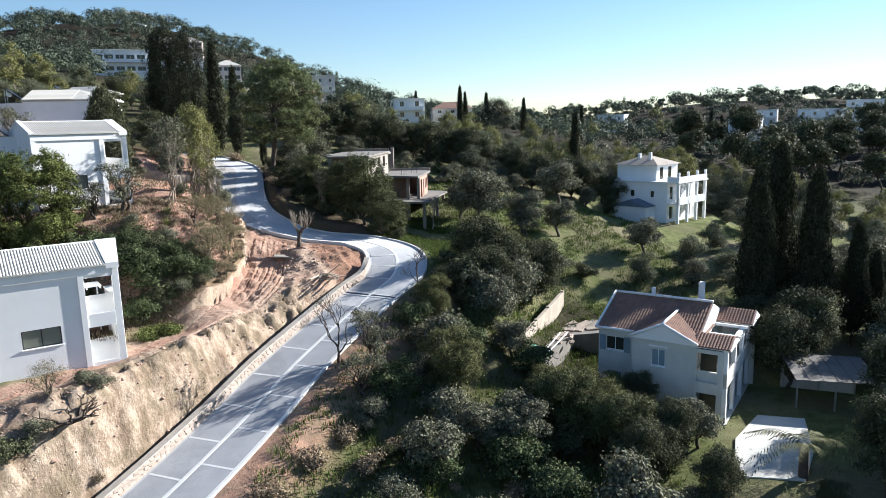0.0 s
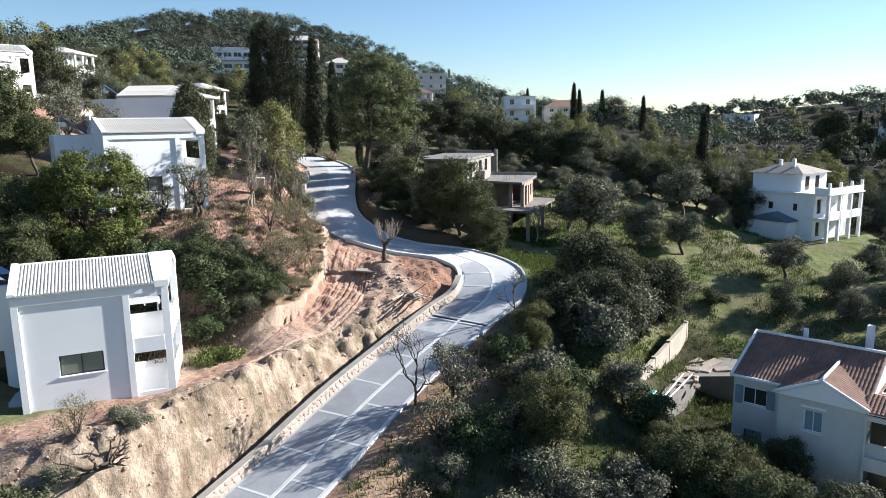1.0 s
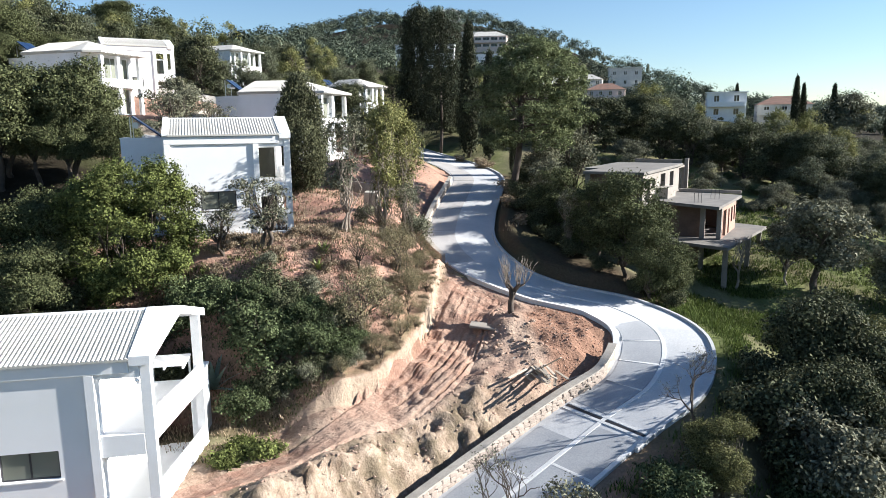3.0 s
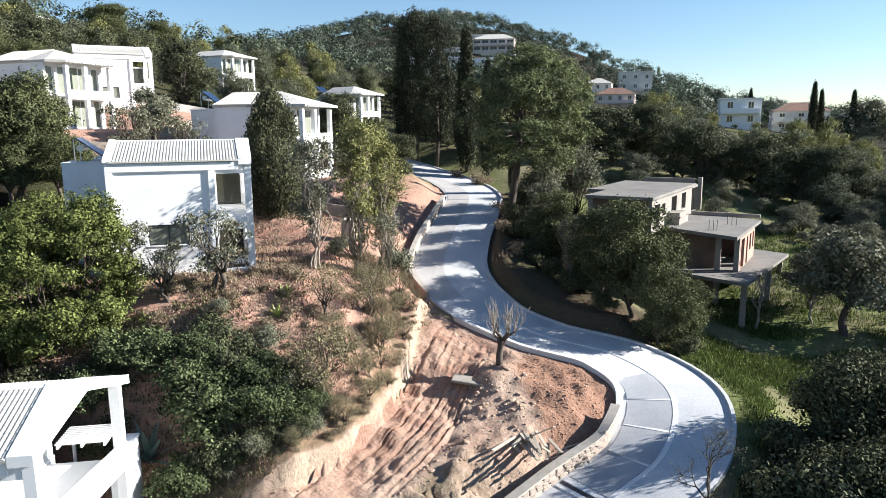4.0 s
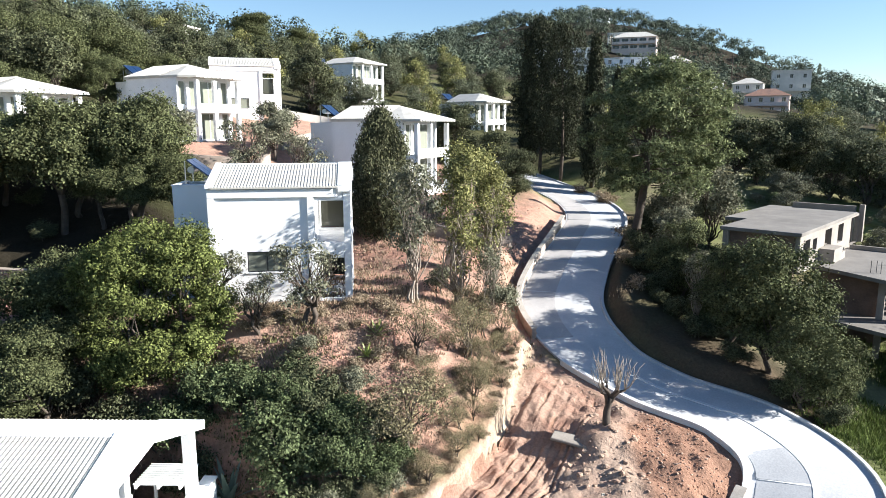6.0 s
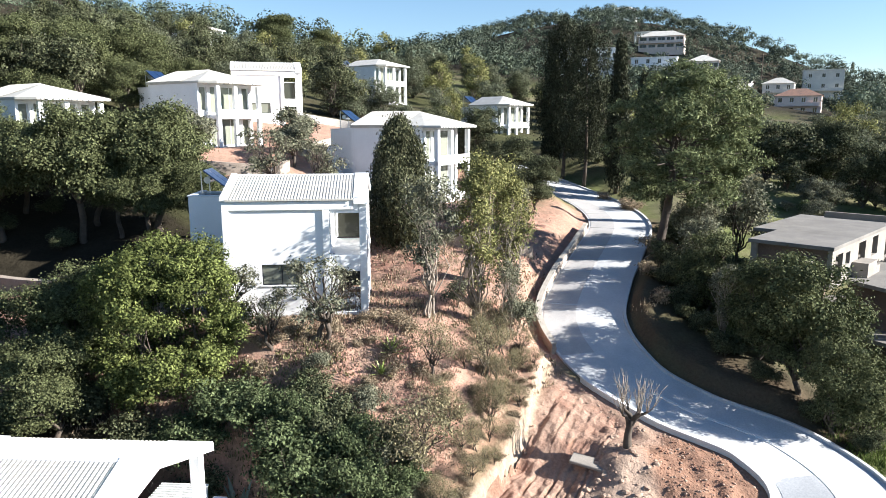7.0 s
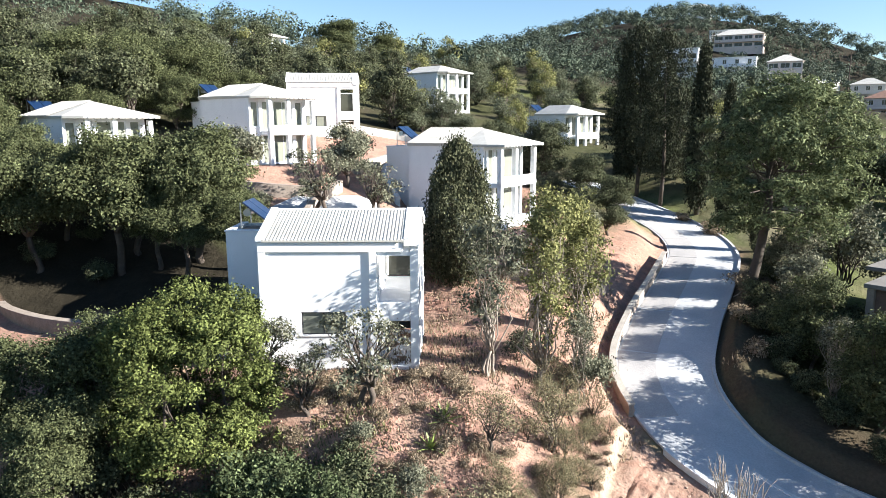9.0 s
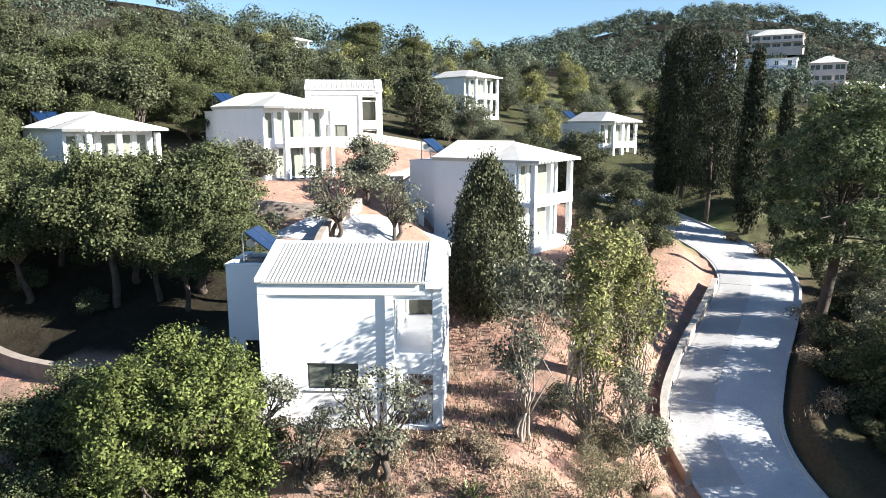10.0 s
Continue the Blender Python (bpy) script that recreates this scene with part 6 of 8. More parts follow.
olive_a = leafy(11, "olive_tree", "grey-green olive tree standing in the grove", "tree", 4.6, 1.3, 2.4, 12, 460, 18, 0.15, LEAF_OLIVE, BARK, 0.2, 0.24, 0.4)
olive_b = leafy(12, "olive_tree", "spreading silvery olive tree on the slope", "tree", 5.2, 1.5, 2.9, 14, 560, 18, 0.155, LEAF_OLIVE, BARK, 0.24, 0.26, 0.4)
olive_thin = leafy(13, "olive_tree", "young thinly leaved olive tree", "tree", 4.0, 0.9, 2.3, 16, 190, 13, 0.1, LEAF_OLIVE, BARK, 0.15, 0.17, 0.25, (0.14, 0.26), 0.8, 6, stems=2)
green_big = leafy(14, "carob_tree", "dense bright green evergreen tree", "tree", 7.4, -1.0, 3.6, 110, 2600, 36, 0.085, LEAF_GREEN, BARK, 0.2, 0.15, 0.75, (0.15, 0.26), 0.95, 2, hollow=0.72)
oak_a = leafy(15, "oak_tree", "broad dark holm oak with a dense crown", "tree", 8.8, 0.7, 4.2, 34, 2300, 26, 0.125, LEAF_OAK, BARK, 0.26, 0.3, 0.55, (0.24, 0.37))
bank_a = leafy(36, "oak_tree", "dark evergreen tree on the road bank", "tree", 8.2, 0.9, 3.8, 46, 720, 44, 0.115, LEAF_OAK, BARK, 0.2, 0.3, 0.7, (0.2, 0.33), 0.9, 3, 2.4)
bank_b = leafy(37, "evergreen_tree", "open grey-green tree on the bank", "tree", 6.4, 0.9, 2.6, 26, 230, 30, 0.12, LEAF_OLIVE, BARK, 0.14, 0.28, 0.6, (0.2, 0.34), 1.0, 4, 2.4)
oak_c = leafy(38, "oak_tree", "holm oak with a dense crown over a bare trunk", "tree", 8.8, 3.0, 4.2, 34, 2100, 26, 0.125, LEAF_OAK, BARK, 0.26, 0.3, 0.55, (0.24, 0.37))
oak_b = leafy(16, "oak_tree", "dark evergreen oak on the slope", "tree", 7.6, 0.6, 3.4, 26, 1300, 26, 0.125, LEAF_DARK, BARK, 0.22, 0.28, 0.5, (0.22, 0.38))
oak_d = leafy(39, "scrub_oak", "bushy olive-green scrub oak", "tree", 6.4, 0.2, 3.2, 34, 1900, 26, 0.095, LEAF_BUSH, BARK, 0.18, 0.22, 0.6, (0.2, 0.32), 1.0, 3, stems=2)
bush_a = leafy(17, "shrub", "dense evergreen shrub on the bank", "shrub", 2.6, 0.1, 1.9, 14, 560, 15, 0.1, LEAF_THICKET, BARK, 0.06, 0.17, 0.5, stems=2)
bush_b = leafy(18, "shrub", "rounded dark green shrub", "shrub", 2.2, 0.1, 1.6, 12, 430, 14, 0.098, LEAF_DARK, BARK, 0.05, 0.18, 0.5, stems=2)
bush_c = leafy(19, "shrub", "olive-green scrub with twiggy shoots", "shrub", 2.0, 0.1, 1.5, 10, 320, 14, 0.095, LEAF_OLIVE, BARK_PALE, 0.05, 0.2, 0.3, stems=3)
dry_a = leafy(20, "dry_shrub", "low dry brown scrub", "shrub", 1.2, 0.05, 1.1, 8, 150, 10, 0.085, LEAF_DRY, BARK_PALE, 0.03, 0.17, 0.3, stems=3)
young = leafy(21, "eucalyptus_tree", "slender tree with pale stems and yellow-green leaves", "tree", 9.2, 0.9, 1.5, 26, 520, 18, 0.09, LEAF_YELLOW, BARK_PALE, 0.09, 0.2, 0.3, (0.26, 0.42), 2.0, 8, 2.8, 4)
sparse = leafy(22, "eucalyptus_tree", "slender sparse tree with greyish leaves and several stems", "tree", 8.2, 1.4, 1.9, 22, 330, 12, 0.105, LEAF_OLIVE, BARK_PALE, 0.08, 0.2, 0.3, (0.2, 0.36), 1.7, 7, 2.8, 4)
scrub_tree = leafy(23, "scrub_tree", "thin scrubby tree with small brownish leaves", "tree", 3.6, 0.8, 2.1, 13, 240, 11, 0.075, LEAF_SCRUB, BARK, 0.1, 0.28, 0.3, stems=2)


def pine(seed, height, wide, label):
    """A stone pine: a bare trunk, rising limbs, and billowing pads of needles over a leaning dome."""
    rng, w, pads = np.random.default_rng(seed), Wood(seed), []
    w.limb((0, 0, -0.4), (0.7, 0.4, height * 0.62), 0.36, 0.2, 0.02, 9, 8)
    w.limb((0.7, 0.4, height * 0.62), (1.5, 0.9, height * 0.9), 0.2, 0.06, 0.03, 6, 6)
    centre = np.array((1.6, 0.9, height * 0.58))
    for i in range(74):
        up = 1 - 1.75 * (i + rng.random()) / 74
        a = i * 2.4 + rng.normal(0, 0.3)
        flat = math.sqrt(max(0.0, 1 - up * up))
        q = rng.uniform(0.62, 1.0)
        tip = centre + q * np.array((math.cos(a) * flat * wide, math.sin(a) * flat * wide, up * height * (0.38 if up > 0 else 0.5)))
        t = rng.uniform(0.42, 0.85)
        pts = w.limb((1.3 * t, 0.8 * t, min(height * t, tip[2] - 0.1)), tip, 0.09 * (1.25 - t), 0.02, 0.07, 5, 5)
        r = rng.uniform(0.85, 1.45)
        pads.append((tip[0], tip[1], tip[2], r, r, r * 0.62))
        if q > 0.8:
            c, r = pts[3] + rng.normal(0, 0.3, 3), rng.uniform(0.6, 1.0)
            pads.append((c[0], c[1], c[2], r, r, r * 0.55))
    v = crown(pads, 2700, 26, rng, 0.115, 0.2, 0.7, 3.2, 0.8)
    return tree("pine_tree", label, "tree", w, v, BARK, LEAF_PINE)


pine_big = pine(24, 14.2, 5.2, "tall stone pine with billowing green crown beside the road")
pine_umb = leafy(25, "pine_tree", "umbrella pine with a flat dark crown", "tree", 9.5, 5.4, 3.8, 15, 620, 12, 0.24, LEAF_DARK, BARK, 0.24, 0.34, 0.5, (0.3, 0.45), 0.55, 5, 2.6)
conifer = cypress(26, 8.6, 2.7, "dense dark green conifer with a conical crown", LEAF_CONIFER, 1500, 30, 0.12, 0.3, 0.5)
big_dark = cypress(33, 16.4, 3.1, "tall dark conifer with a ragged crown", LEAF_BLACK, 850, 30, 0.13, 3.2, 0.36, 0.5)
weed = leafy(34, "weeds", "patch of fresh green weeds", "plant", 0.5, 0.02, 1.0, 9, 150, 12, 0.09, LEAF_GREEN, BARK_PALE, 0.01, 0.12, 0.3, (0.3, 0.45), 0.5, 2, 3.0, 3)
cyp_tall = cypress(27, 15.5, 2.3, "tall dark cypress", LEAF_BLACK, 2000, 18, 0.16, 2.4, 0.45)
cyp_slim = cypress(28, 13.0, 1.15, "slim dark cypress", LEAF_BLACK, 900, 18, 0.16, 0.8)
far_round = leafy(29, "evergreen_tree", "evergreen tree in the wooded valley", "tree", 6.2, 0.2, 3.1, 18, 460, 22, 0.155, LEAF_VALLEY, BARK, 0.2, 0.34, 0.5)
far_olive = leafy(30, "olive_tree", "silvery olive tree of the valley grove", "tree", 5.0, 0.3, 2.8, 18, 400, 22, 0.145, LEAF_OLIVE, BARK, 0.2, 0.32, 0.45)
far_dark = leafy(31, "evergreen_tree", "dark evergreen tree in the wood", "tree", 7.2, 0.2, 3.2, 18, 440, 22, 0.165, LEAF_DARK, BARK, 0.2, 0.36, 0.5)
far_yellow = leafy(32, "poplar_tree", "tree with yellowing winter leaves", "tree", 8.0, 1.2, 2.6, 14, 360, 14, 0.19, LEAF_YELLOW, BARK_PALE, 0.16, 0.34, 0.4, (0.3, 0.45), 1.2)


def bare_tree(seed, label, height, depth=5, r=0.14, leaf=None, clumps=0):
    w = Wood(seed)
    w.grow(np.array((0, 0, -0.3)), np.array((0.05, 0.02, 1.0)), height * 0.42, r, depth, 0.5, 0.3, (2, 3))
    v = None
    if leaf and clumps:
        rng = np.random.default_rng(seed)
        tips = np.array(w.tips)
        pts = np.repeat(tips[rng.integers(0, len(tips), clumps)], 6, 0)
        v = leaves(pts + rng.normal(0, 0.16, pts.shape), 0.08, rng)
    return tree("bare_tree", label, "tree", w, v, BARK_PALE if leaf is None else BARK, leaf)




def pollard(seed, label):
    """A short thick trunk with knuckled stumps, and thin pale upright shoots."""
    w, twigs = Wood(seed), Wood(seed + 1)
    rng = w.rng
    pts = w.limb((0, 0, -0.3), (0.12, 0.05, 1.35), 0.2, 0.15, 0.05, 6, 8)
    for i in range(6):
        a = i * 1.05 + rng.normal(0, 0.2)
        out = rng.uniform(0.35, 0.75)
        tip = pts[-1] + np.array((math.cos(a) * out, math.sin(a) * out, rng.uniform(0.25, 0.7)))
        w.limb(pts[-1 if i % 2 else -2], tip, 0.1, 0.06, 0.08, 5, 6)
        for _ in range(7):
            end = tip + rng.normal(0, 0.26, 3) * np.array((1, 1, 0.6)) + np.array((math.cos(a) * 0.25, math.sin(a) * 0.25, rng.uniform(0.8, 1.6)))
            line = twigs.limb(tip, end, 0.022, 0.008, 0.05, 5, 4)
            twigs.limb(line[2], line[2] + rng.normal(0, 0.2, 3) + np.array((0, 0, 0.5)), 0.012, 0.006, 0.05, 4, 4)
    e = tree("bare_tree", label, "tree", w, None, BARK, None)
    mesh_part("brushwood", twigs.verts, twigs.faces, BARK_PALE, e, "thin pale shoots", True)
    return e


bare_a = pollard(41, "leafless pollarded tree on a mound of dug soil")
bare_b = bare_tree(42, "leaning half-bare tree beside the road", 4.2, 5, 0.13, LEAF_OLIVE, 70)
bare_c = bare_tree(43, "bare winter fruit tree with reddish twigs", 3.6, 5, 0.13)

# -- the terraces round the villas
put(green_big, -30.2, 44.0, 1.05, label="dense bright green carob tree below the villa")
put(oak_a, -33.6, 41.4, 0.64, 120, "dark holm oak beside a bright green tree")
put(oak_a, -31.6, 39.4, 0.56, 40, "dark holm oak between two villas")
put(oak_a, -36.0, 37.5, 0.6, label="broad dark holm oak above the villa")
put(olive_thin, -26.4, 49.2, 1.0, 30, "young thinly leaved olive tree before the white wall")
put(olive_thin, -29.6, 46.6, 0.95, 200, "young olive tree against the white villa")
put(olive_thin, -27.6, 47.6, 0.7, 280)
for x, y, s, p in ((-22.6, 45.6, 1.15, bush_a), (-23.6, 45.8, 1.1, bush_a), (-21.9, 47.4, 0.75, bush_a), (-23.4, 47.2, 0.9, bush_b), (-22.5, 43.9, 0.85, bush_a), (-21.8, 45.0, 0.8, bush_b), (-27.2, 45.2, 0.5, bush_c), (-26.6, 43.2, 0.9, bush_b), (-20.9, 48.2, 0.6, bush_c), (-26.9, 44.9, 0.95, bush_a), (-25.9, 45.6, 0.8, bush_a), (-27.6, 43.6, 0.9, bush_a), (-24.6, 46.6, 0.75, bush_a), (-22.0, 46.2, 0.7, bush_a)):
    put(p, x, y, s)
put(scrub_tree, -19.8, 49.4, 1.0, 40, "thin scrubby tree above the cut bank")
put(scrub_tree, -22.4, 52.4, 0.7, 140)
put(scrub_tree, -21.4, 54.8, 0.75, 240)
put(scrub_tree, -20.9, 51.6, 0.5, 300)
put(sparse, -25.1, 55.2, 0.95, 20, "slender sparse tree with several pale stems")
put(young, -24.2, 57.6, 1.02, 60, "slender yellow-green tree with pale stems")
put(young, -24.6, 60.4, 0.98, 170, "leafy yellow-green tree beside the road wall")
put(sparse, -22.9, 58.4, 0.55, 250)
put(bush_c, -23.3, 59.4, 0.9)
put(bush_c, -25.8, 57.8, 0.7)
put(conifer, -34.6, 61.6, 0.93, label="dense dark conifer before a white villa")
put(olive_thin, -45.6, 58.6, 1.2, label="old olive tree with a forked trunk on the terrace")
put(olive_thin, -44.2, 62.2, 1.1, 100, "thinly leaved olive tree on the terrace")
put(olive_a, -54.2, 57.6, 0.85, label="olive tree beside the columned villa")
put(olive_a, -52.3, 65.5, 0.95, 50)
put(olive_a, -50.2, 64.0, 0.8, 170)
for x, y, s in ((-41.4, 51.0, 0.5), (-43.8, 50.0, 0.8), (-45.8, 46.0, 0.84), (-49.0, 50.4, 0.42), (-49.4, 42.4, 0.7), (-52.5, 46.8, 0.4), (-53.4, 39.6, 0.55), (-49.8, 37.4, 0.7), (-57.0, 40.0, 0.6)):
    put(oak_c, x, y, s * 1.12)
for x, y, s in ((-47.4, 47.6, 0.75), (-51.4, 44.6, 0.7), (-44.8, 47.8, 0.6), (-54.6, 43.0, 0.7), (-42.6, 48.6, 0.6)):
    put(oak_c, x, y, s, label="holm oak shading the dark terrace beside the villa")
for x, y, s in ((-55.0, 37.5, 0.7), (-60.0, 35.0, 0.8), (-52.0, 35.0, 0.75), (-36.5, 33.0, 0.8), (-41.0, 33.5, 0.8), (-46.5, 33.5, 0.85)):
    put(oak_b, x, y, s)
for x, y, s in ((-39.0, 47.5, 0.6), (-37.5, 44.0, 0.55), (-40.0, 52.5, 0.5), (-36.0, 60.0, 0.6), (-38.0, 63.5, 0.7), (-33.5, 64.5, 0.6), (-48.0, 56.0, 0.6), (-50.0, 60.5, 0.55), (-33.0, 71.0, 0.9), (-36.0, 68.0, 0.8), (-34.5, 73.5, 1.0), (-37.0, 76.5, 1.1)):
    put(bush_c, x, y, s)
for x, y, s in ((-36.5, 79.0, 0.62), (-40.5, 80.5, 0.68), (-47.5, 84.0, 0.8), (-50.5, 80.0, 0.7)):
    put(oak_b, x, y, s)

for x, y, s in ((-125.0, 111.0, 1.3), (-124.5, 122.0, 1.0), (-117.0, 106.0, 0.8), (-112.0, 76.0, 1.1), (-104.0, 70.0, 1.0), (-96.0, 72.0, 0.9)):
    put(oak_a, x, y, s, label="tall spreading oak on the crest of the slope", stretch=0.72)
for x, y, s in ((-68.0, 50.5, 0.75), (-70.5, 55.0, 0.85), (-68.0, 58.0, 0.6), (-73.0, 61.0, 0.9), (-75.0, 51.0, 0.9), (-70.0, 45.5, 0.8), (-77.0, 57.0, 0.9), (-64.5, 42.5, 0.7), (-72.0, 66.0, 0.6)):
    put(oak_a, x, y, s, label="holm oak in the wood behind the villas")
put(far_yellow, -74.0, 89.6, 0.72, label="light green round tree on the upper terrace")
for x, y, s in ((0.8, 60.6, 0.95), (3.0, 60.4, 0.85), (5.2, 64.4, 0.9), (1.6, 56.2, 0.8)):
    put(oak_b, x, y, s, label="tall dark evergreen beside the yard wall")

# -- the cypresses and the pine by the upper road
for x, y, s in ((-44.4, 94.0, 1.0), (-41.2, 93.2, 0.97)):
    put(big_dark, x, y, s, label="tall dark conifer with bare trunks beyond the road bend")
for x, y, s in ((-37.2, 92.8, 1.12), (-34.2, 92.0, 0.88), (-46.4, 94.5, 1.1)):
    put(cyp_slim, x, y, s, label="slim dark cypress beyond the road bend")
put(pine_big, -24.3, 76.9, 0.93, 11)
put(cyp_slim, -28.6, 86.4, 0.42, 70, "small dark cypress on the verge below the pine")
put(dry_a, -33.2, 88.6, 1.3, 20, "russet dry shrub at the foot of the conifers")
put(bank_b, -21.4, 83.6, 1.15, 130, "open grey-green tree beside a tall pine")
put(bank_b, -23.4, 82.4, 0.95, 30, "open grey-green tree below a tall pine")
put(bank_a, -11.8, 68.2, 0.9, 75, "dark evergreen tree before the unfinished house")
put(bank_a, -14.4, 69.4, 0.72, 190, "dark evergreen tree on the bank below the road")
put(bank_a, -9.4, 66.3, 0.62, 30, "dark evergreen tree on the bank below the road")
put(bank_a, -18.6, 72.6, 0.66, 260, "dark evergreen oak on the road bank")
put(bank_b, -20.6, 75.6, 0.8, 220, "open grey-green tree above the road bank")
put(bank_b, -22.6, 79.4, 0.85, 20, "open grey-green tree above the road bank")
put(bank_a, -8.6, 68.6, 0.5, 330, "grey-green tree on the bank below the road")
put(bank_a, -13.4, 71.6, 0.62, 120, "dark evergreen tree before the unfinished house")
put(oak_b, -17.0, 74.4, 0.62, 120, "dark evergreen tree beside the unfinished house")
put(sparse, -16.4, 69.6, 0.6, 110)
for x, y, s in ((-21.4, 72.6, 0.75), (-22.6, 74.6, 0.85), (-24.4, 78.6, 0.8), (-19.6, 71.2, 0.8), (-17.4, 69.8, 0.7), (-21.6, 77.6, 1.0), (-26.8, 84.4, 0.8), (-13.2, 67.2, 0.6), (-15.6, 68.2, 0.7), (-19.4, 74.4, 0.9), (-24.0, 81.6, 0.9), (-8.0, 66.2, 0.6), (-10.4, 66.4, 0.55)):
    put(bush_c if int(x * 10) % 2 else bush_b, x, y, s, label="shrub above the dark brown road bank")
for x, y, s in ((-24.6, 76.8, 0.8), (-22.4, 72.4, 0.7), (-37.0, 90.5, 0.7), (-33.0, 89.5, 0.6), (-20.4, 69.8, 0.6)):
    put(dry_a, x, y, s * 1.4)

# -- bare trees on the dug plot and by the road
put(bare_a, -15.2, 57.3, 1.0, 20)
put(bare_b, -4.3, 53.2, 0.6, 80)
put(bare_b, -8.2, 42.6, 0.85, 200, "twiggy half-bare tree overhanging the road")
put(olive_thin, -6.4, 43.4, 1.0, 50, "thin olive tree overhanging the road")
put(olive_thin, -6.0, 40.4, 0.9, 150, "thin olive tree overhanging the road")
put(bare_c, -5.6, 75.0, 1.0, 0)
put(olive_b, -0.6, 77.6, 1.25, 40, "large spreading olive tree on the meadow")
put(olive_b, 4.6, 79.0, 0.9, 140)
put(olive_b, 9.4, 95.0, 1.1, 200)
put(bare_c, -2.6, 78.0, 0.9, 120)

# -- the scrub slope right below the road
for x, y, s, p in ((-1.0, 41.4, 1.2, bush_c), (1.8, 53.4, 1.0, olive_a), (-2.4, 47.0, 1.5, bush_c), (-0.2, 48.2, 1.1, bush_a), (-1.4, 36.0, 0.85, olive_a), (-4.6, 41.6, 1.1, bush_a), (-5.4, 39.4, 0.8, bush_c),
                   (8.4, 44.2, 0.8, oak_d), (5.6, 46.2, 0.55, oak_d), (10.8, 39.0, 0.6, oak_b), (15.6, 43.6, 0.72, olive_a), (12.6, 40.6, 0.5, oak_b), (3.4, 38.4, 1.2, bush_a), (2.6, 57.6, 1.0, olive_b), (3.8, 62.6, 0.8, olive_b),
                   (-3.0, 44.2, 0.9, bush_c), (-0.4, 39.4, 1.1, bush_c), (4.8, 50.2, 1.1, bush_a), (1.0, 61.0, 1.3, bush_b), (3.0, 66.0, 0.9, oak_d), (-1.6, 56.6, 1.1, bush_b), (0.4, 58.4, 1.4, bush_a), (-4.0, 48.4, 0.9, bush_a),
                   (-3.4, 51.0, 0.8, bush_c), (6.4, 41.6, 1.0, bush_b), (6.0, 36.0, 1.2, bush_a), (10.0, 34.0, 1.1, olive_a), (29.6, 44.0, 0.9, olive_b), (2.0, 33.0, 1.1, bush_c), (-2.6, 33.0, 1.0, bush_c)):
    put(p, x, y, s)
for x, y, s in ((-6.6, 36.6, 1.0), (-7.6, 33.8, 1.2), (-5.0, 35.2, 1.1), (-3.6, 37.6, 0.9), (-8.8, 30.6, 1.2), (-6.6, 30.0, 1.0), (-10.6, 27.5, 1.1)):
    put(dry_a, x, y, s)
for x, y, s in ((25.2, 63.2, 0.74), (27.6, 65.4, 0.82), (30.0, 63.0, 0.74), (34.2, 64.0, 0.52), (36.4, 65.0, 0.4)):
    put(cyp_tall, x, y, s, label="tall black-green cypress near the cream house", stretch=1.4)

# -- palm in the yard
palm = thing("palm_tree", Matrix.Translation((20.6, 39.6, float(land(20.6, 39.6)))), "palm with arching fronds in the yard", "tree")
pw = Wood(51)
pw.limb((0, 0, -0.3), (0, 0, 2.2), 0.3, 0.26, 0.01, 5, 10)
mesh_part("trunk", pw.verts, pw.faces, BARK, palm, "", True)
prng = np.random.default_rng(52)
for i in range(26):
    a, up = i * 2.4, prng.uniform(0.2, 1.2)
    t = np.linspace(0, 1, 10)
    reach, rise = 3.1 * t, 2.2 + up * 1.9 * t - (1.2 + 0.8 * prng.random()) * t * t * 1.3
    way = np.array((math.cos(a), math.sin(a), 0))
    spine = way * reach[:, None] + np.array((0, 0, 1)) * rise[:, None]
    side = np.array((-math.sin(a), math.cos(a), 0))
    vs, fs = [], []
    for k in range(1, 10):
        for sgn in (-1, 1):
            for q in (0, 0.5):
                c = spine[k] + (spine[k] - spine[k - 1]) * q
                tip = c + side * sgn * 0.55 * math.sin(math.pi * min(0.95, 0.15 + k / 11)) + way * 0.18 - np.array((0, 0, 0.22))
                n0 = len(vs)
                vs += [tuple(c), tuple(c + way * 0.07), tuple(tip)]
                fs.append((n0, n0 + 1, n0 + 2))
    mesh_part("frond", vs, fs, LEAF_BUSH, palm)


# -- weeds by the villa and dry scrub on the slope
for x, y, s in ((-20.6, 41.0, 1.0), (-20.0, 41.7, 1.1), (-20.9, 41.9, 0.9), (-20.2, 40.4, 0.7), (-19.4, 42.2, 0.7)):
    put(weed, x, y, s)
wrng = np.random.default_rng(35)
for _ in range(130):
    x, y = wrng.uniform(-32, -20.6), wrng.uniform(46, 57)
    if inside(np.array([x]), np.array([y]), GARDEN, 0.01)[0] > 0.5 and not (-34 < x < -27 and y > 48 + (x + 34) * 0.2) and y < 55 - (x + 32) * 0.2:
        put(dry_a, x, y, wrng.uniform(0.3, 0.7), label="low dry scrub on the garden slope")


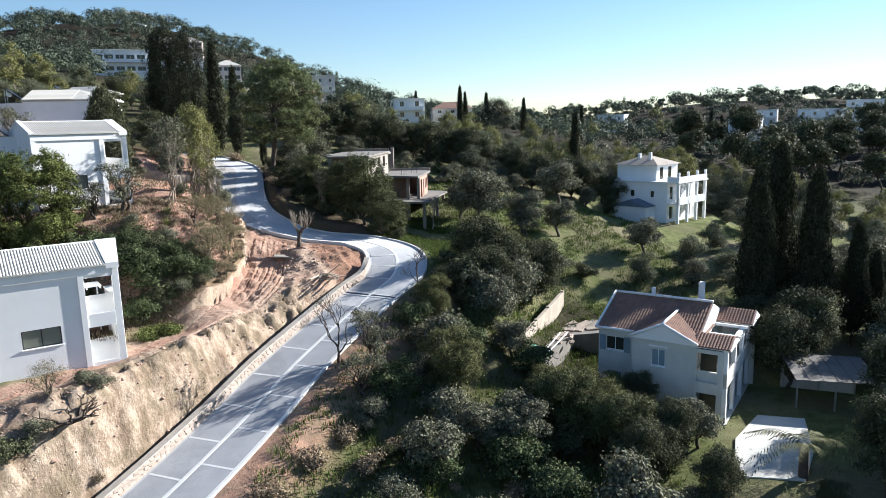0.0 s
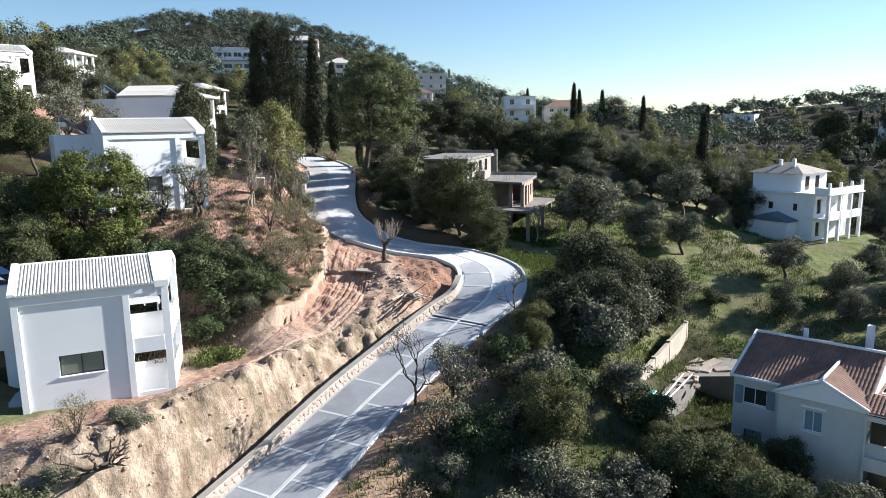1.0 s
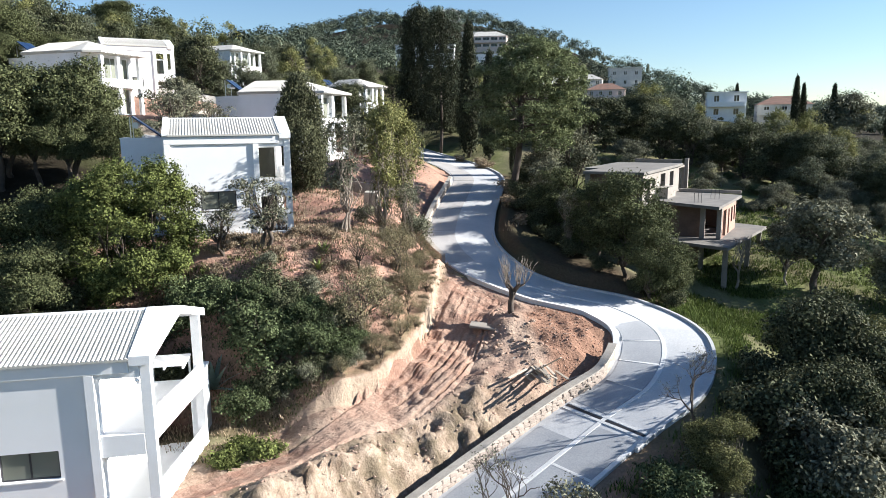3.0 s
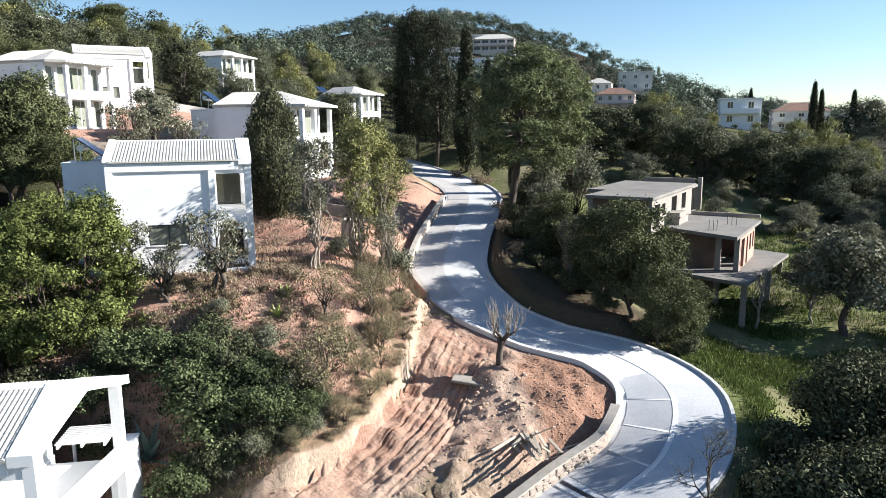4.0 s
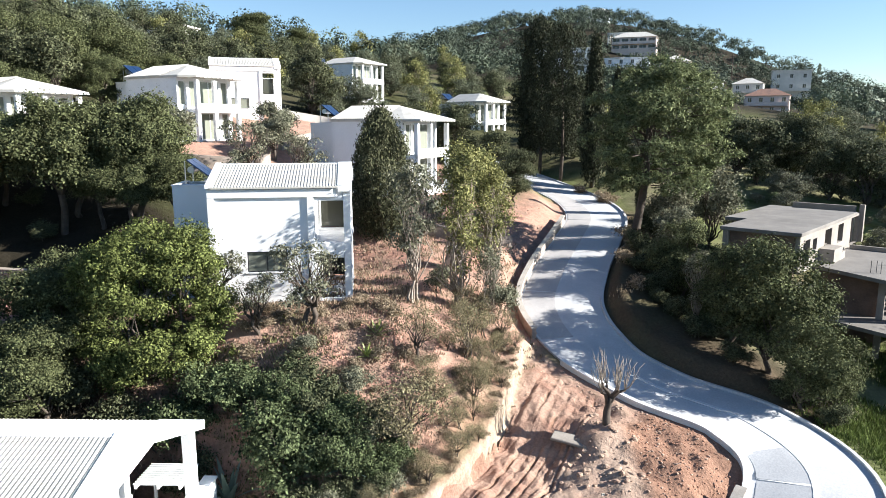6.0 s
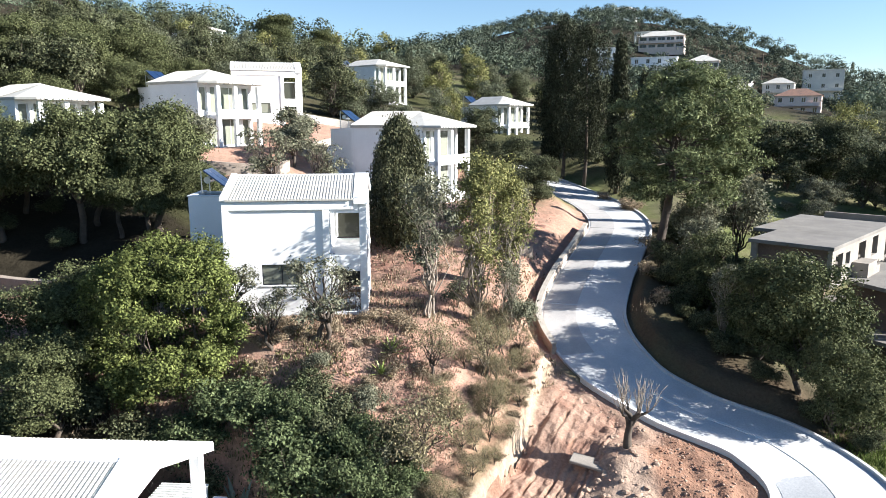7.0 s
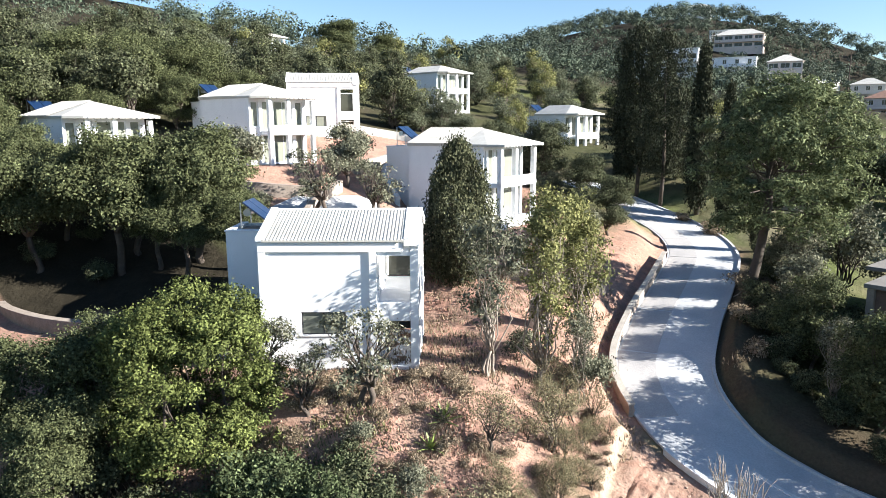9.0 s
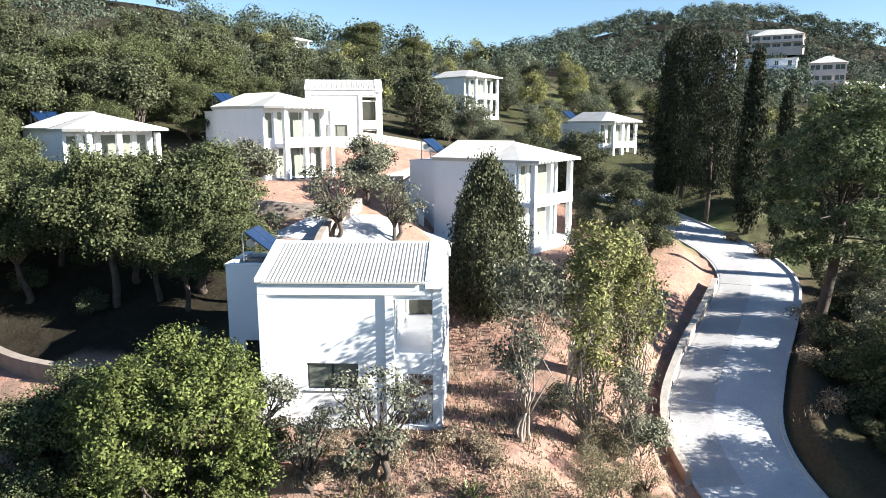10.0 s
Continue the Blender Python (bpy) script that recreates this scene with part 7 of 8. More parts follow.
# -- scrub on the slope above the cut bank
for _ in range(64):
    y = wrng.uniform(44.2, 58.5)
    x = float(np.interp(y, [p[1] for p in CUT], [p[0] for p in CUT])) - wrng.uniform(0.75, 3.6)
    kind = (dry_a, dry_a, scrub_tree, scrub_tree)[wrng.integers(4)] if y > 49 else (bush_a, bush_b, bush_c, dry_a)[wrng.integers(4)]
    put(kind, x, y, wrng.uniform(0.28, 0.55) if kind is not scrub_tree else wrng.uniform(0.25, 0.45))
for _ in range(36):
    y = wrng.uniform(44.4, 58.5)
    x = float(np.interp(y, [p[1] for p in CUT], [p[0] for p in CUT])) - wrng.uniform(0.35, 1.7)
    put((dry_a, dry_a, scrub_tree, dry_a)[wrng.integers(4)], x, y, wrng.uniform(0.22, 0.42))
# the dark thicket between the villas, up to the edge of the cut
for x, y, s, p in ((-24.9, 47.5, 0.7, bush_b), (-22.7, 49.1, 0.6, bush_c), (-19.9, 48.5, 0.55, bush_a), (-26.0, 45.8, 0.65, bush_b), (-21.4, 49.2, 0.5, bush_b), (-25.4, 48.4, 0.45, bush_c), (-19.4, 47.0, 0.5, bush_c)):
    put(p, x, y, s, label="uneven edge of the evergreen thicket on the bank")
for x, y, s in ((-20.7, 46.8, 0.8), (-22.2, 48.0, 0.6), (-24.2, 46.6, 0.7)):
    put(bush_a, x, y, s, label="dense dark evergreen thicket above the cut bank")
for _ in range(26):
    y = wrng.uniform(45.5, 58.0)
    x = float(np.interp(y, [p[1] for p in CUT], [p[0] for p in CUT])) - wrng.uniform(0.05, 0.6)
    put((dry_a, dry_a, scrub_tree, dry_a)[wrng.integers(4)], x, y, wrng.uniform(0.2, 0.38))
# -- dark shrubs added to deepen the shade under the oaks and behind the villa
for x, y, s in ((-46.2, 44.8, 0.6), (-50.2, 42.6, 0.7), (-50.6, 45.8, 0.6)):
    put(bush_b, x, y, s, label="dark shrub in the shade under the oaks")
for x, y, s in ((-31.4, 41.0, 0.9), (-29.4, 41.6, 0.9), (-32.6, 38.6, 0.8), (-28.2, 42.8, 0.8)):
    put(bush_b, x, y, s, label="dark shrub in the shade behind the villa")
# -- dark thicket below the bend
for x, y, s in ((-0.6, 60.2, 1.4), (1.2, 62.0, 1.3), (-1.8, 58.6, 1.1), (2.8, 64.2, 1.4), (0.4, 63.8, 1.1)):
    put(bush_b, x, y, s, label="dark thicket on the slope below the bend")
# -- uprooted scrub on the dug bank
for x, y, s, p in ((-19.8, 29.0, 0.5, bush_c), (-19.2, 32.4, 0.5, bush_c), (-18.0, 30.4, 0.5, dry_a), (-20.4, 30.6, 0.6, scrub_tree), (-18.6, 32.6, 0.45, bush_c), (-20.4, 27.2, 0.8, bush_b), (-18.2, 28.0, 0.6, bush_c), (-19.8, 33.6, 0.4, dry_a)):
    put(p, x, y, s)
root = Wood(36)
for i in range(5):
    root.grow(np.array((0, 0, 0.2)), np.array((math.cos(i * 1.3), math.sin(i * 1.3), 0.35)), 0.8, 0.13, 3, 0.5, 0.05)
stump = tree("tree_stump", "dark uprooted stump with twisted limbs on the bank", "stump", root, None, BARK, None)
stump.matrix_basis = Matrix.Translation((-19.0, 30.2, float(land(-19.0, 30.2)) + 0.3))
# -- large dark shrubs and small trees below the road
for x, y, s, p in ((-2.6, 50.6, 0.55, oak_d), (-0.8, 43.6, 0.8, oak_d), (0.9, 54.6, 0.8, olive_b), (2.4, 57.6, 0.75, oak_d), (3.4, 51.0, 0.6, olive_b), (9.6, 47.0, 0.55, green_big), (1.2, 39.4, 0.6, olive_b)):
    put(p, x, y, s, label="dense shrubby oak on the slope below the road" if p is oak_b else "bright green evergreen on the slope" if p is green_big else "")


# -- agaves
def agave(x, y, s, label, leaf=LEAF_AGAVE):
    e = thing("agave", Matrix.Translation((x, y, float(land(x, y)))) @ Matrix.Diagonal((s, s, s, 1)), label, "plant")
    rng = np.random.default_rng(int(abs(x * 10)))
    for i in range(22):
        a, up = i * 2.399, 0.25 + 1.15 * i / 22
        way, side = np.array((math.cos(a) * math.cos(up), math.sin(a) * math.cos(up), math.sin(up))), np.array((-math.sin(a), math.cos(a), 0))
        vs, fs = [], []
        for k, t in enumerate(np.linspace(0, 1, 6)):
            c = way * t * rng.uniform(0.95, 1.05) - np.array((0, 0, 0.15)) * t * t
            wd = 0.085 * (1 - t) ** 0.7 + 0.004
            vs += [tuple(c - side * wd), tuple(c - np.array((0, 0, 0.03 * (1 - t)))), tuple(c + side * wd)]
            if k:
                b = 3 * k
                fs += [(b - 3, b - 2, b + 1, b), (b - 2, b - 1, b + 2, b + 1)]
        mesh_part("leaf", vs, fs, leaf, e)
    return e


agave(-25.0, 44.1, 2.1, "large grey-green agave among shrubs")
agave(-20.9, 46.9, 1.25, "grey-green agave on the edge of the bank")
agave(-24.0, 51.5, 0.95, "small yellow-green agave on the slope", LEAF_ALOE)
agave(-23.6, 50.5, 0.8, "small yellow-green agave on the slope", LEAF_ALOE)

HOUSES_SEEN = [(-112, 243, 42, 9), (-114, 208, 37.5, 11), (-136, 290, 50, 11), (-95, 241, 36, 8), (-76, 289, 31, 8), (-70, 249, 24.5, 8), (-88, 265, 33, 10), (-25, 187, 20, 6), (-15, 198, 20.5, 7), (-48, 333, 24, 8), (79, 248, 14.5, 5)]


def in_the_way(x, y, top):
    """Whether a tree would hide one of the hillside houses from the road's side of the valley."""
    hit = np.zeros(np.shape(x), bool)
    for a, b, z, q in HOUSES_SEEN:
        for ex, ey in ((2.0, 12.0), (-8.0, 30.0)):
            far = math.hypot(a - ex, b - ey)
            wx, wy = (a - ex) / far, (b - ey) / far
            d, side = (x - ex) * wx + (y - ey) * wy, np.abs((x - ex) * -wy + (y - ey) * wx)
            hit |= (d > 60) & (d < far + 3) & (side < 0.85 * q * d / far) & (top > 23.5 + (z - 22) * d / far)
    return hit


# -- groves and woods: trees scattered by district
CLEARINGS = [(-60, 62, 7), (-57, 55, 4), (-54, 61, 6), (-62, 49, 5), (-43, 72, 7), (-38, 70, 5), (-66, 75, 7), (-60, 70, 8), (-59, 105, 6), (-53, 98, 7), (-84, 103, 6), (-77, 97, 7), (-121, 95, 6), (-113, 90, 6), (-108, 62, 4), (-102, 59, 5),
             (24, 104, 9), (20, 94, 7), (15.5, 54, 10), (-12, 80, 9), (-3, 72, 6), (-9, 71, 4), (0, 88, 6), (14, 78, 5), (22, 43, 7), (5.5, 86, 4), (-8, 91, 3), (31, 97, 5), (38, 88, 5), (8, 62, 4), (10, 64, 4), (8.5, 58, 4), (6.5, 55, 3.4), (11, 68, 4), (-80, 64, 4), (-50, 56, 7), (-46, 68, 5), (-34, 86, 6), (-30, 92, 6), (-29, 86, 7), (-25, 102, 5), (-18, 104, 5), (-11, 102, 6), (-5, 98, 5)]


def district(x0, x1, y0, y1, gap, kinds, seed, size=(0.8, 1.2), gapnoise=None, extra=()):
    """Trees on a shaken grid, clear of the road, of houses and of clearings."""
    rng = np.random.default_rng(seed)
    for gx_ in np.arange(x0, x1, gap):
        for gy_ in np.arange(y0, y1, gap):
            x, y = gx_ + rng.uniform(-0.45, 0.45) * gap, gy_ + rng.uniform(-0.45, 0.45) * gap
            kind, s, r = kinds[rng.integers(len(kinds))], rng.uniform(*size), rng.random()
            off, _ = beside_road(np.array(x), np.array(y))
            if abs(float(off)) < 5.5 or any(math.hypot(x - a, y - b) < q for a, b, q in (*CLEARINGS, *extra)):
                continue
            if gapnoise and noise.noise((x / gapnoise[0], y / gapnoise[0], 3.0)) > gapnoise[1]:
                continue
            if y > 100 and in_the_way(np.array(x), np.array(y), float(land(x, y)) + 6.5 * s):
                s *= 0.45
            put(kind, x, y, s)


district(-4, 46, 66, 112, 6.6, [far_olive, far_olive, olive_b, far_round], 61, (0.55, 0.85), (14, 0.12), ((-24, 103, 5), (-17, 104, 5), (-10, 103, 6), (-6, 97, 5)))
district(-46, 62, 100, 142, 7.0, [far_olive, far_round, far_olive, far_yellow, far_round], 62, (0.6, 0.95))
district(-38, 48, 110, 156, 5.4, [far_olive, far_round, far_olive, far_yellow], 70, (0.55, 0.9))
district(-112, -66, 12, 84, 6.4, [far_round, far_dark, far_dark, far_round], 63, (0.75, 1.1))
district(-112, -46, 84, 150, 7.4, [far_round, far_round, far_dark, far_yellow], 64, (0.65, 1.0))
district(-30, 60, 97, 140, 5.4, [far_olive, far_round, far_olive], 69, (0.35, 0.6))
district(36, 76, 40, 100, 8.0, [far_dark, far_round, far_olive], 65, (0.8, 1.1))
district(-5, 13, 30, 58, 2.9, [bush_a, bush_b, bush_c, bush_c, dry_a], 66, (0.45, 0.95), (6, 0.1), ((0, 28, 3),))
district(-24, -10, 68, 75, 3.0, [bush_c, bush_b, dry_a], 67, (0.35, 0.65))
district(-3, 16, 58, 74, 3.4, [bush_a, bush_b, bush_c], 68, (0.5, 1.1), (7, 0.0))
district(-57, -36, 76, 102, 3.6, [bush_c, far_olive, bush_b, far_round], 78, (0.35, 0.55))
for x, y, s in ((-10.6, 183.9, 0.85), (-9.4, 185.5, 0.75), (-3.8, 184.3, 0.8), (5.9, 184.4, 0.8), (-30.0, 240.0, 0.8), (60.0, 210.0, 0.9), (64.0, 214.0, 0.8), (24.0, 220.0, 0.8)):
    put(cyp_slim, x, y, s, label="slim dark cypress standing out on the skyline")
put(far_olive, -1.2, 184.0, 1.9, label="tall airy grey tree on the skyline")
put(cyp_slim, 13.0, 112.0, 0.9, label="slim dark cypress among the valley trees")
# Trees added sunward of the carport so that their shadow falls on it.
for x, y, s in ((37.0, 58.5, 1.2), (41.5, 60.5, 1.3), (34.5, 56.0, 0.9)):
    put(oak_b, x, y, s, label="tall dark evergreen tree added to shade the carport")
prng = np.random.default_rng(77)
for _ in range(60):
    x, y = prng.uniform(36, 125), prng.uniform(112, 235)
    if abs(math.degrees(math.atan2(x - 3, y - 5)) - 27) < 14:
        put(pine_umb, x, y, prng.uniform(0.9, 1.35), label="umbrella pine in the far wooded plain")
for x, y, s, p in ((6.6, 43.2, 0.6, oak_a), (10.2, 41.6, 0.6, oak_a), (13.4, 42.0, 0.6, oak_b), (3.8, 40.6, 0.7, olive_b), (24.6, 37.8, 0.8, oak_b), (28.0, 40.4, 0.8, oak_b), (14.8, 37.2, 0.5, oak_b), (20.6, 35.6, 0.34, oak_b), (30.4, 47.6, 0.9, oak_b), (12.4, 47.4, 0.5, oak_b), (25.0, 54.6, 0.9, oak_b), (27.6, 58.4, 1.0, oak_b), (23.8, 60.6, 0.8, oak_b), (29.0, 66.0, 1.0, oak_b)):
    put(p, x, y, s, label="dark evergreen tree in the shade below the cream house" if p is oak_b else "broad holm oak beside the cream house" if p is oak_a else "")
for i in range(16):
    x, y = -27 + 2.9 * i + prng.uniform(-0.8, 0.8), 103 + 5.5 * prng.random() - 0.25 * abs(i - 6)
    put((far_dark, far_dark, oak_b)[i % 3], x, y, prng.uniform(0.7, 0.95), label="dark evergreen in the belt of trees behind the meadow")
# low grey-green thicket on the grass behind the unfinished house
for _ in range(120):
    x, y = prng.uniform(-25, 4), prng.uniform(90, 120)
    off, _level = beside_road(np.array(x), np.array(y))
    if abs(float(off)) > 6 and noise.noise((x / 7, y / 5, 9.0)) > -0.12:
        put((far_olive, bush_c, bush_c, bush_a)[prng.integers(4)], x, y, prng.uniform(0.35, 0.65), label="low grey-green thicket in the valley grass")
for x, y, s in ((0.6, 59.4, 0.5), (2.0, 61.6, 0.6), (2.6, 59.2, 0.55)):
    put(oak_b, x, y, s, label="dark evergreen tree in the thicket below the bend")
for x, y, s in ((-1.2, 55.4, 1.5), (0.2, 57.0, 1.6), (1.6, 58.8, 1.5), (0.4, 53.6, 1.3), (-0.2, 61.0, 1.3), (1.2, 63.6, 1.3)):
    put(bush_b, x, y, s, label="dark thicket on the slope below the bend")
put(cyp_slim, 36.0, 92.0, 0.7, label="slim dark cypress beside the white house")


# far woods, beyond counting
def woods(name, n, region, seed, mat, label, size=(3.0, 5.0), leaf=0.36, per=210, tall=1.0, thin=1.0, lumps=6):
    """Crowns of leafy lumps scattered over land, each tree in a tone of its own; region gives whether a place is wooded."""
    rng = np.random.default_rng(seed)
    r = 135 + 560 * rng.random(n) ** 0.75
    a = rng.uniform(radians(-84), radians(36), n)
    x, y = -5 + r * np.sin(a), 30 + r * np.cos(a)
    keep = region(x, y)
    x, y, r = x[keep], y[keep], r[keep]
    z = land(x, y)
    s = rng.uniform(*size, len(x)) * rng.uniform(0.75, 1.15, len(x))
    free = ~in_the_way(x, y, z + s * 1.9 * tall)
    x, y, z, s, near = x[free], y[free], z[free], s[free], r[free]
    m = len(x)
    ways = rng.normal(0, 1, (m, lumps, 3))
    ways[..., 2] = np.abs(ways[..., 2]) * 0.9 - 0.2
    ways /= np.linalg.norm(ways, axis=-1)[..., None]
    spot = ways * 0.56 * rng.uniform(0.7, 1.1, (m, lumps, 1))
    wide = rng.uniform(0.38, 0.62, (m, lumps))
    k = rng.integers(0, lumps, (m, per))
    d = rng.normal(0, 1, (m, per, 3))
    d[..., 2] = np.where(d[..., 2] < -0.4, -d[..., 2], d[..., 2])
    d /= np.linalg.norm(d, axis=-1)[..., None]
    rows = np.arange(m)[:, None]
    c = spot[rows, k] + d * wide[rows, k][..., None] * rng.uniform(0.82, 1.05, (m, per, 1))
    c = np.stack([x, y, z + s * (0.8 * tall + 0.15)], -1)[:, None] + c * s[:, None, None] * np.array((thin, thin, 0.9 * tall))
    grow = 0.8 + np.repeat(near, per) / 440
    v = leaves(c.reshape(-1, 3), leaf, rng, 1.6, 0.3, 8.0 * d.reshape(-1, 3)).reshape(-1, 4, 3)
    mid_ = v.mean(1, keepdims=True)
    v = (mid_ + (v - mid_) * grow[:, None, None]).reshape(-1, 3)
    ob = leaf_part(name, v, mat)
    ob.data.attributes.new("tone", "FLOAT", "POINT").data.foreach_set("value", np.repeat(rng.random(m), per * 4).astype(np.float32))
    return tagged(ob, label, "woods", kind="stuff")


HOUSE_GAPS = [(-112, 241, 13), (-147, 298, 8), (-114, 208, 15), (-136, 290, 15), (-95, 241, 13), (-76, 289, 12), (-70, 249, 13), (-88, 265, 13), (-25, 187, 9), (-16, 198, 9), (-214, 352, 8), (127, 306, 9), (79, 248, 8)]


def open_land(x, y):
    ok = np.ones(x.shape, bool)
    for a, b, q in HOUSE_GAPS:
        near = np.hypot(a, b - 30)
        toward = np.array((-a, 30 - b)) / near
        for step in (0, 9):
            ok &= np.hypot(x - a - toward[0] * step, y - b - toward[1] * step) > q * 0.62
    return ok


woods("far_woods", 3300, lambda x, y: open_land(x, y) & (np.hypot(x + 205, y - 365) > 190), 71, LEAF_FAR, "dark evergreen woods on the far hills", (3.0, 4.8), 0.42)
woods("far_woods", 1300, lambda x, y: open_land(x, y) & (np.hypot(x + 205, y - 365) > 190), 72, LEAF_HILL, "green maquis covering the far hills", (2.8, 4.6), 0.42)
woods("hill_woods", 10500, lambda x, y: open_land(x, y) & (np.hypot((x + 205) / 190, (y - 350) / 200) < 1) & (y < 400), 76, LEAF_HILL, "dense dark woods covering the chapel hill", (2.6, 5.0), 0.38, 170)
woods("terrace_shrubs", 14000, lambda x, y: ~open_land(x, y) | (np.hypot(x + 90, y - 240) < 55), 79, LEAF_FAR, "low shrubs on the terraces round the hillside houses", (0.9, 1.7), 0.26, 70)
woods("slope_woods", 9000, lambda x, y: open_land(x, y) & (np.hypot((x + 55) / 62, (y - 188) / 48) < 1), 78, LEAF_FAR, "dense evergreen woods on the slope beyond the pine", (2.0, 3.6), 0.32, 190)
woods("far_grove", 700, lambda x, y: open_land(x, y) & (x > -60), 73, LEAF_OLIVE, "greyish olive groves in the distance", (2.0, 3.2))
woods("far_poplars", 220, lambda x, y: open_land(x, y) & (x > -50) & (y < 330), 75, LEAF_YELLOW, "yellowing winter trees in the valley", (2.6, 3.8), 0.42, 180, 1.5, 0.9)
woods("far_cypresses", 130, open_land, 74, LEAF_DARK, "far slim cypresses rising from the woods", (1.3, 1.9), 0.36, 160, 3.2, 0.75)
for p in (bank_a, bank_b, oak_c, olive_a, olive_b, olive_thin, green_big, oak_a, oak_b, oak_d, bush_a, bush_b, bush_c, dry_a, young, sparse, scrub_tree, pine_big, pine_umb, conifer, cyp_tall, cyp_slim, far_round, far_olive, far_dark, far_yellow, bare_a, bare_b, bare_c, big_dark, weed):
    away(p)

# ---- rubble, timber, clods and tufts ----
def scatter_rocks(name, n, area, size, seed, mat, label):
    rng = np.random.default_rng(seed)
    xs, ys = np.array(area)[:, 0], np.array(area)[:, 1]
    x, y = rng.uniform(xs.min(), xs.max(), n), rng.uniform(ys.min(), ys.max(), n)
    off, _ = beside_road(x, y)
    ok = (inside(x, y, area, 0.01) > 0.5) & (np.abs(off) > ROAD_HALF + 0.5)
    x, y = x[ok], y[ok]
    z = surface_z(x, y)
    g = (1 + 5 ** 0.5) / 2
    base = np.array([(a, b * g, 0) for a in (-1, 1) for b in (-1, 1)] + [(0, a, b * g) for a in (-1, 1) for b in (-1, 1)] + [(b * g, 0, a) for a in (-1, 1) for b in (-1, 1)], float) / 1.9
    tri = [t for t in itertools.combinations(range(12), 3) if all(np.linalg.norm(base[i] - base[j]) < 1.1 for i, j in itertools.combinations(t, 2))]
    tri = [t if np.dot(np.cross(base[t[1]] - base[t[0]], base[t[2]] - base[t[0]]), base[t[0]]) > 0 else t[::-1] for t in tri]
    verts, faces = [], []
    for i in range(len(x)):
        s = size * rng.uniform(0.4, 1.0) ** 2 * 2
        q = base * rng.uniform(0.7, 1.25, (12, 3)) * s * np.array((1.2, 0.9, 0.7))
        a = rng.uniform(0, 6.28)
        q[:, 0], q[:, 1] = q[:, 0] * math.cos(a) - q[:, 1] * math.sin(a), q[:, 0] * math.sin(a) + q[:, 1] * math.cos(a)
        verts += (q + np.array((x[i], y[i], z[i] + s * 0.1))).tolist()
        faces += [tuple(12 * i + k for k in t) for t in tri]
    return tagged(mesh_part(name, verts, faces, mat), label, "rubble", kind="stuff")


EARTH = surface("clods of earth", (0.29, 0.185, 0.135), (0.39, 0.29, 0.215), 1.5, 10, 0.95, 0.5, 0.02)
RED_EARTH = surface("red tilled clods", (0.27, 0.135, 0.085), (0.36, 0.2, 0.13), 1.5, 10, 0.95, 0.5, 0.02)
scatter_rocks("rubble", 7000, DIG, 0.04, 81, EARTH, "clods and stones on the dug bank")
scatter_rocks("rubble", 1600, [(-9.3, 53.5), (-8.8, 57.0), (-10.0, 60.0), (-14.0, 60.8), (-14.6, 58.0), (-12.0, 55.5)], 0.03, 82, RED_EARTH, "red clods on the tilled plot")
scatter_rocks("rubble", 420, [(-16.5, 28), (-13.5, 38), (-11.0, 47), (-10.0, 53), (-14, 53), (-17, 44), (-19.5, 34), (-20, 28)], 0.09, 86, EARTH, "lumps of rock fallen down the dug face")
scatter_rocks("rubble", 110, [(-17.5, 53.0), (-12.5, 54.0), (-13.0, 58.0), (-17.5, 58.5)], 0.09, 83, EARTH, "broken rock round the bare tree")
scatter_rocks("rubble", 700, GARDEN, 0.05, 84, EARTH, "small stones on the red garden soil")

pile = thing("timber_pile", Matrix.Translation((-11.9, 53.6, float(surface_z(-11.9, 53.6)) + 0.1)), "heap of weathered planks and poles on the dug bank", "timber")
rng = np.random.default_rng(85)
for i in range(18):
    long = rng.uniform(1.6, 3.4)
    part("plank", boxes((-long / 2, long / 2, -0.07, 0.07, -0.02, 0.03), soft=0.006), TIMBER, pile,
         m=pose(rng.normal(0, 0.5), rng.normal(0, 0.35), 0.12 + 0.045 * i * 0.6, rng.normal(0, 6), rng.normal(8, 8), 128 + rng.normal(0, 16)))
pallet = thing("pallet", Matrix.Translation((-10.4, 54.6, float(land(-10.4, 54.6)) + 0.25)) @ pose(0, 0, 0, 12, -14, 35), "grey wooden pallet lying on the bank", "pallet")
for i in range(6):
    part("slat", boxes((-0.75, 0.75, -0.6 + i * 0.23, -0.49 + i * 0.23, 0.1, 0.13)), TIMBER, pallet)
for x in (-0.7, 0, 0.7):
    part("bearer", boxes((x - 0.05, x + 0.05, -0.62, 0.66, 0, 0.1)), TIMBER, pallet)
flat = part("concrete_slab", boxes((-0.75, 0.75, -0.4, 0.4, 0, 0.14), soft=0.03), CONCRETE, m=Matrix.Translation((-16.3, 55.9, float(land(-16.3, 55.9)) + 0.12)) @ pose(0, 0, 0, 4, 6, 20))
tagged(flat, "loose slab of pale broken concrete on the soil", "slab")


block = part("concrete_block", boxes((-0.45, 0.45, -0.4, 0.4, -0.5, 1.5), soft=0.05), COPING, m=pose(-28.2, 61.6, float(land(-28.2, 61.6)), 2, 3, 30))
tagged(block, "pale rough concrete block standing on red soil", "block")


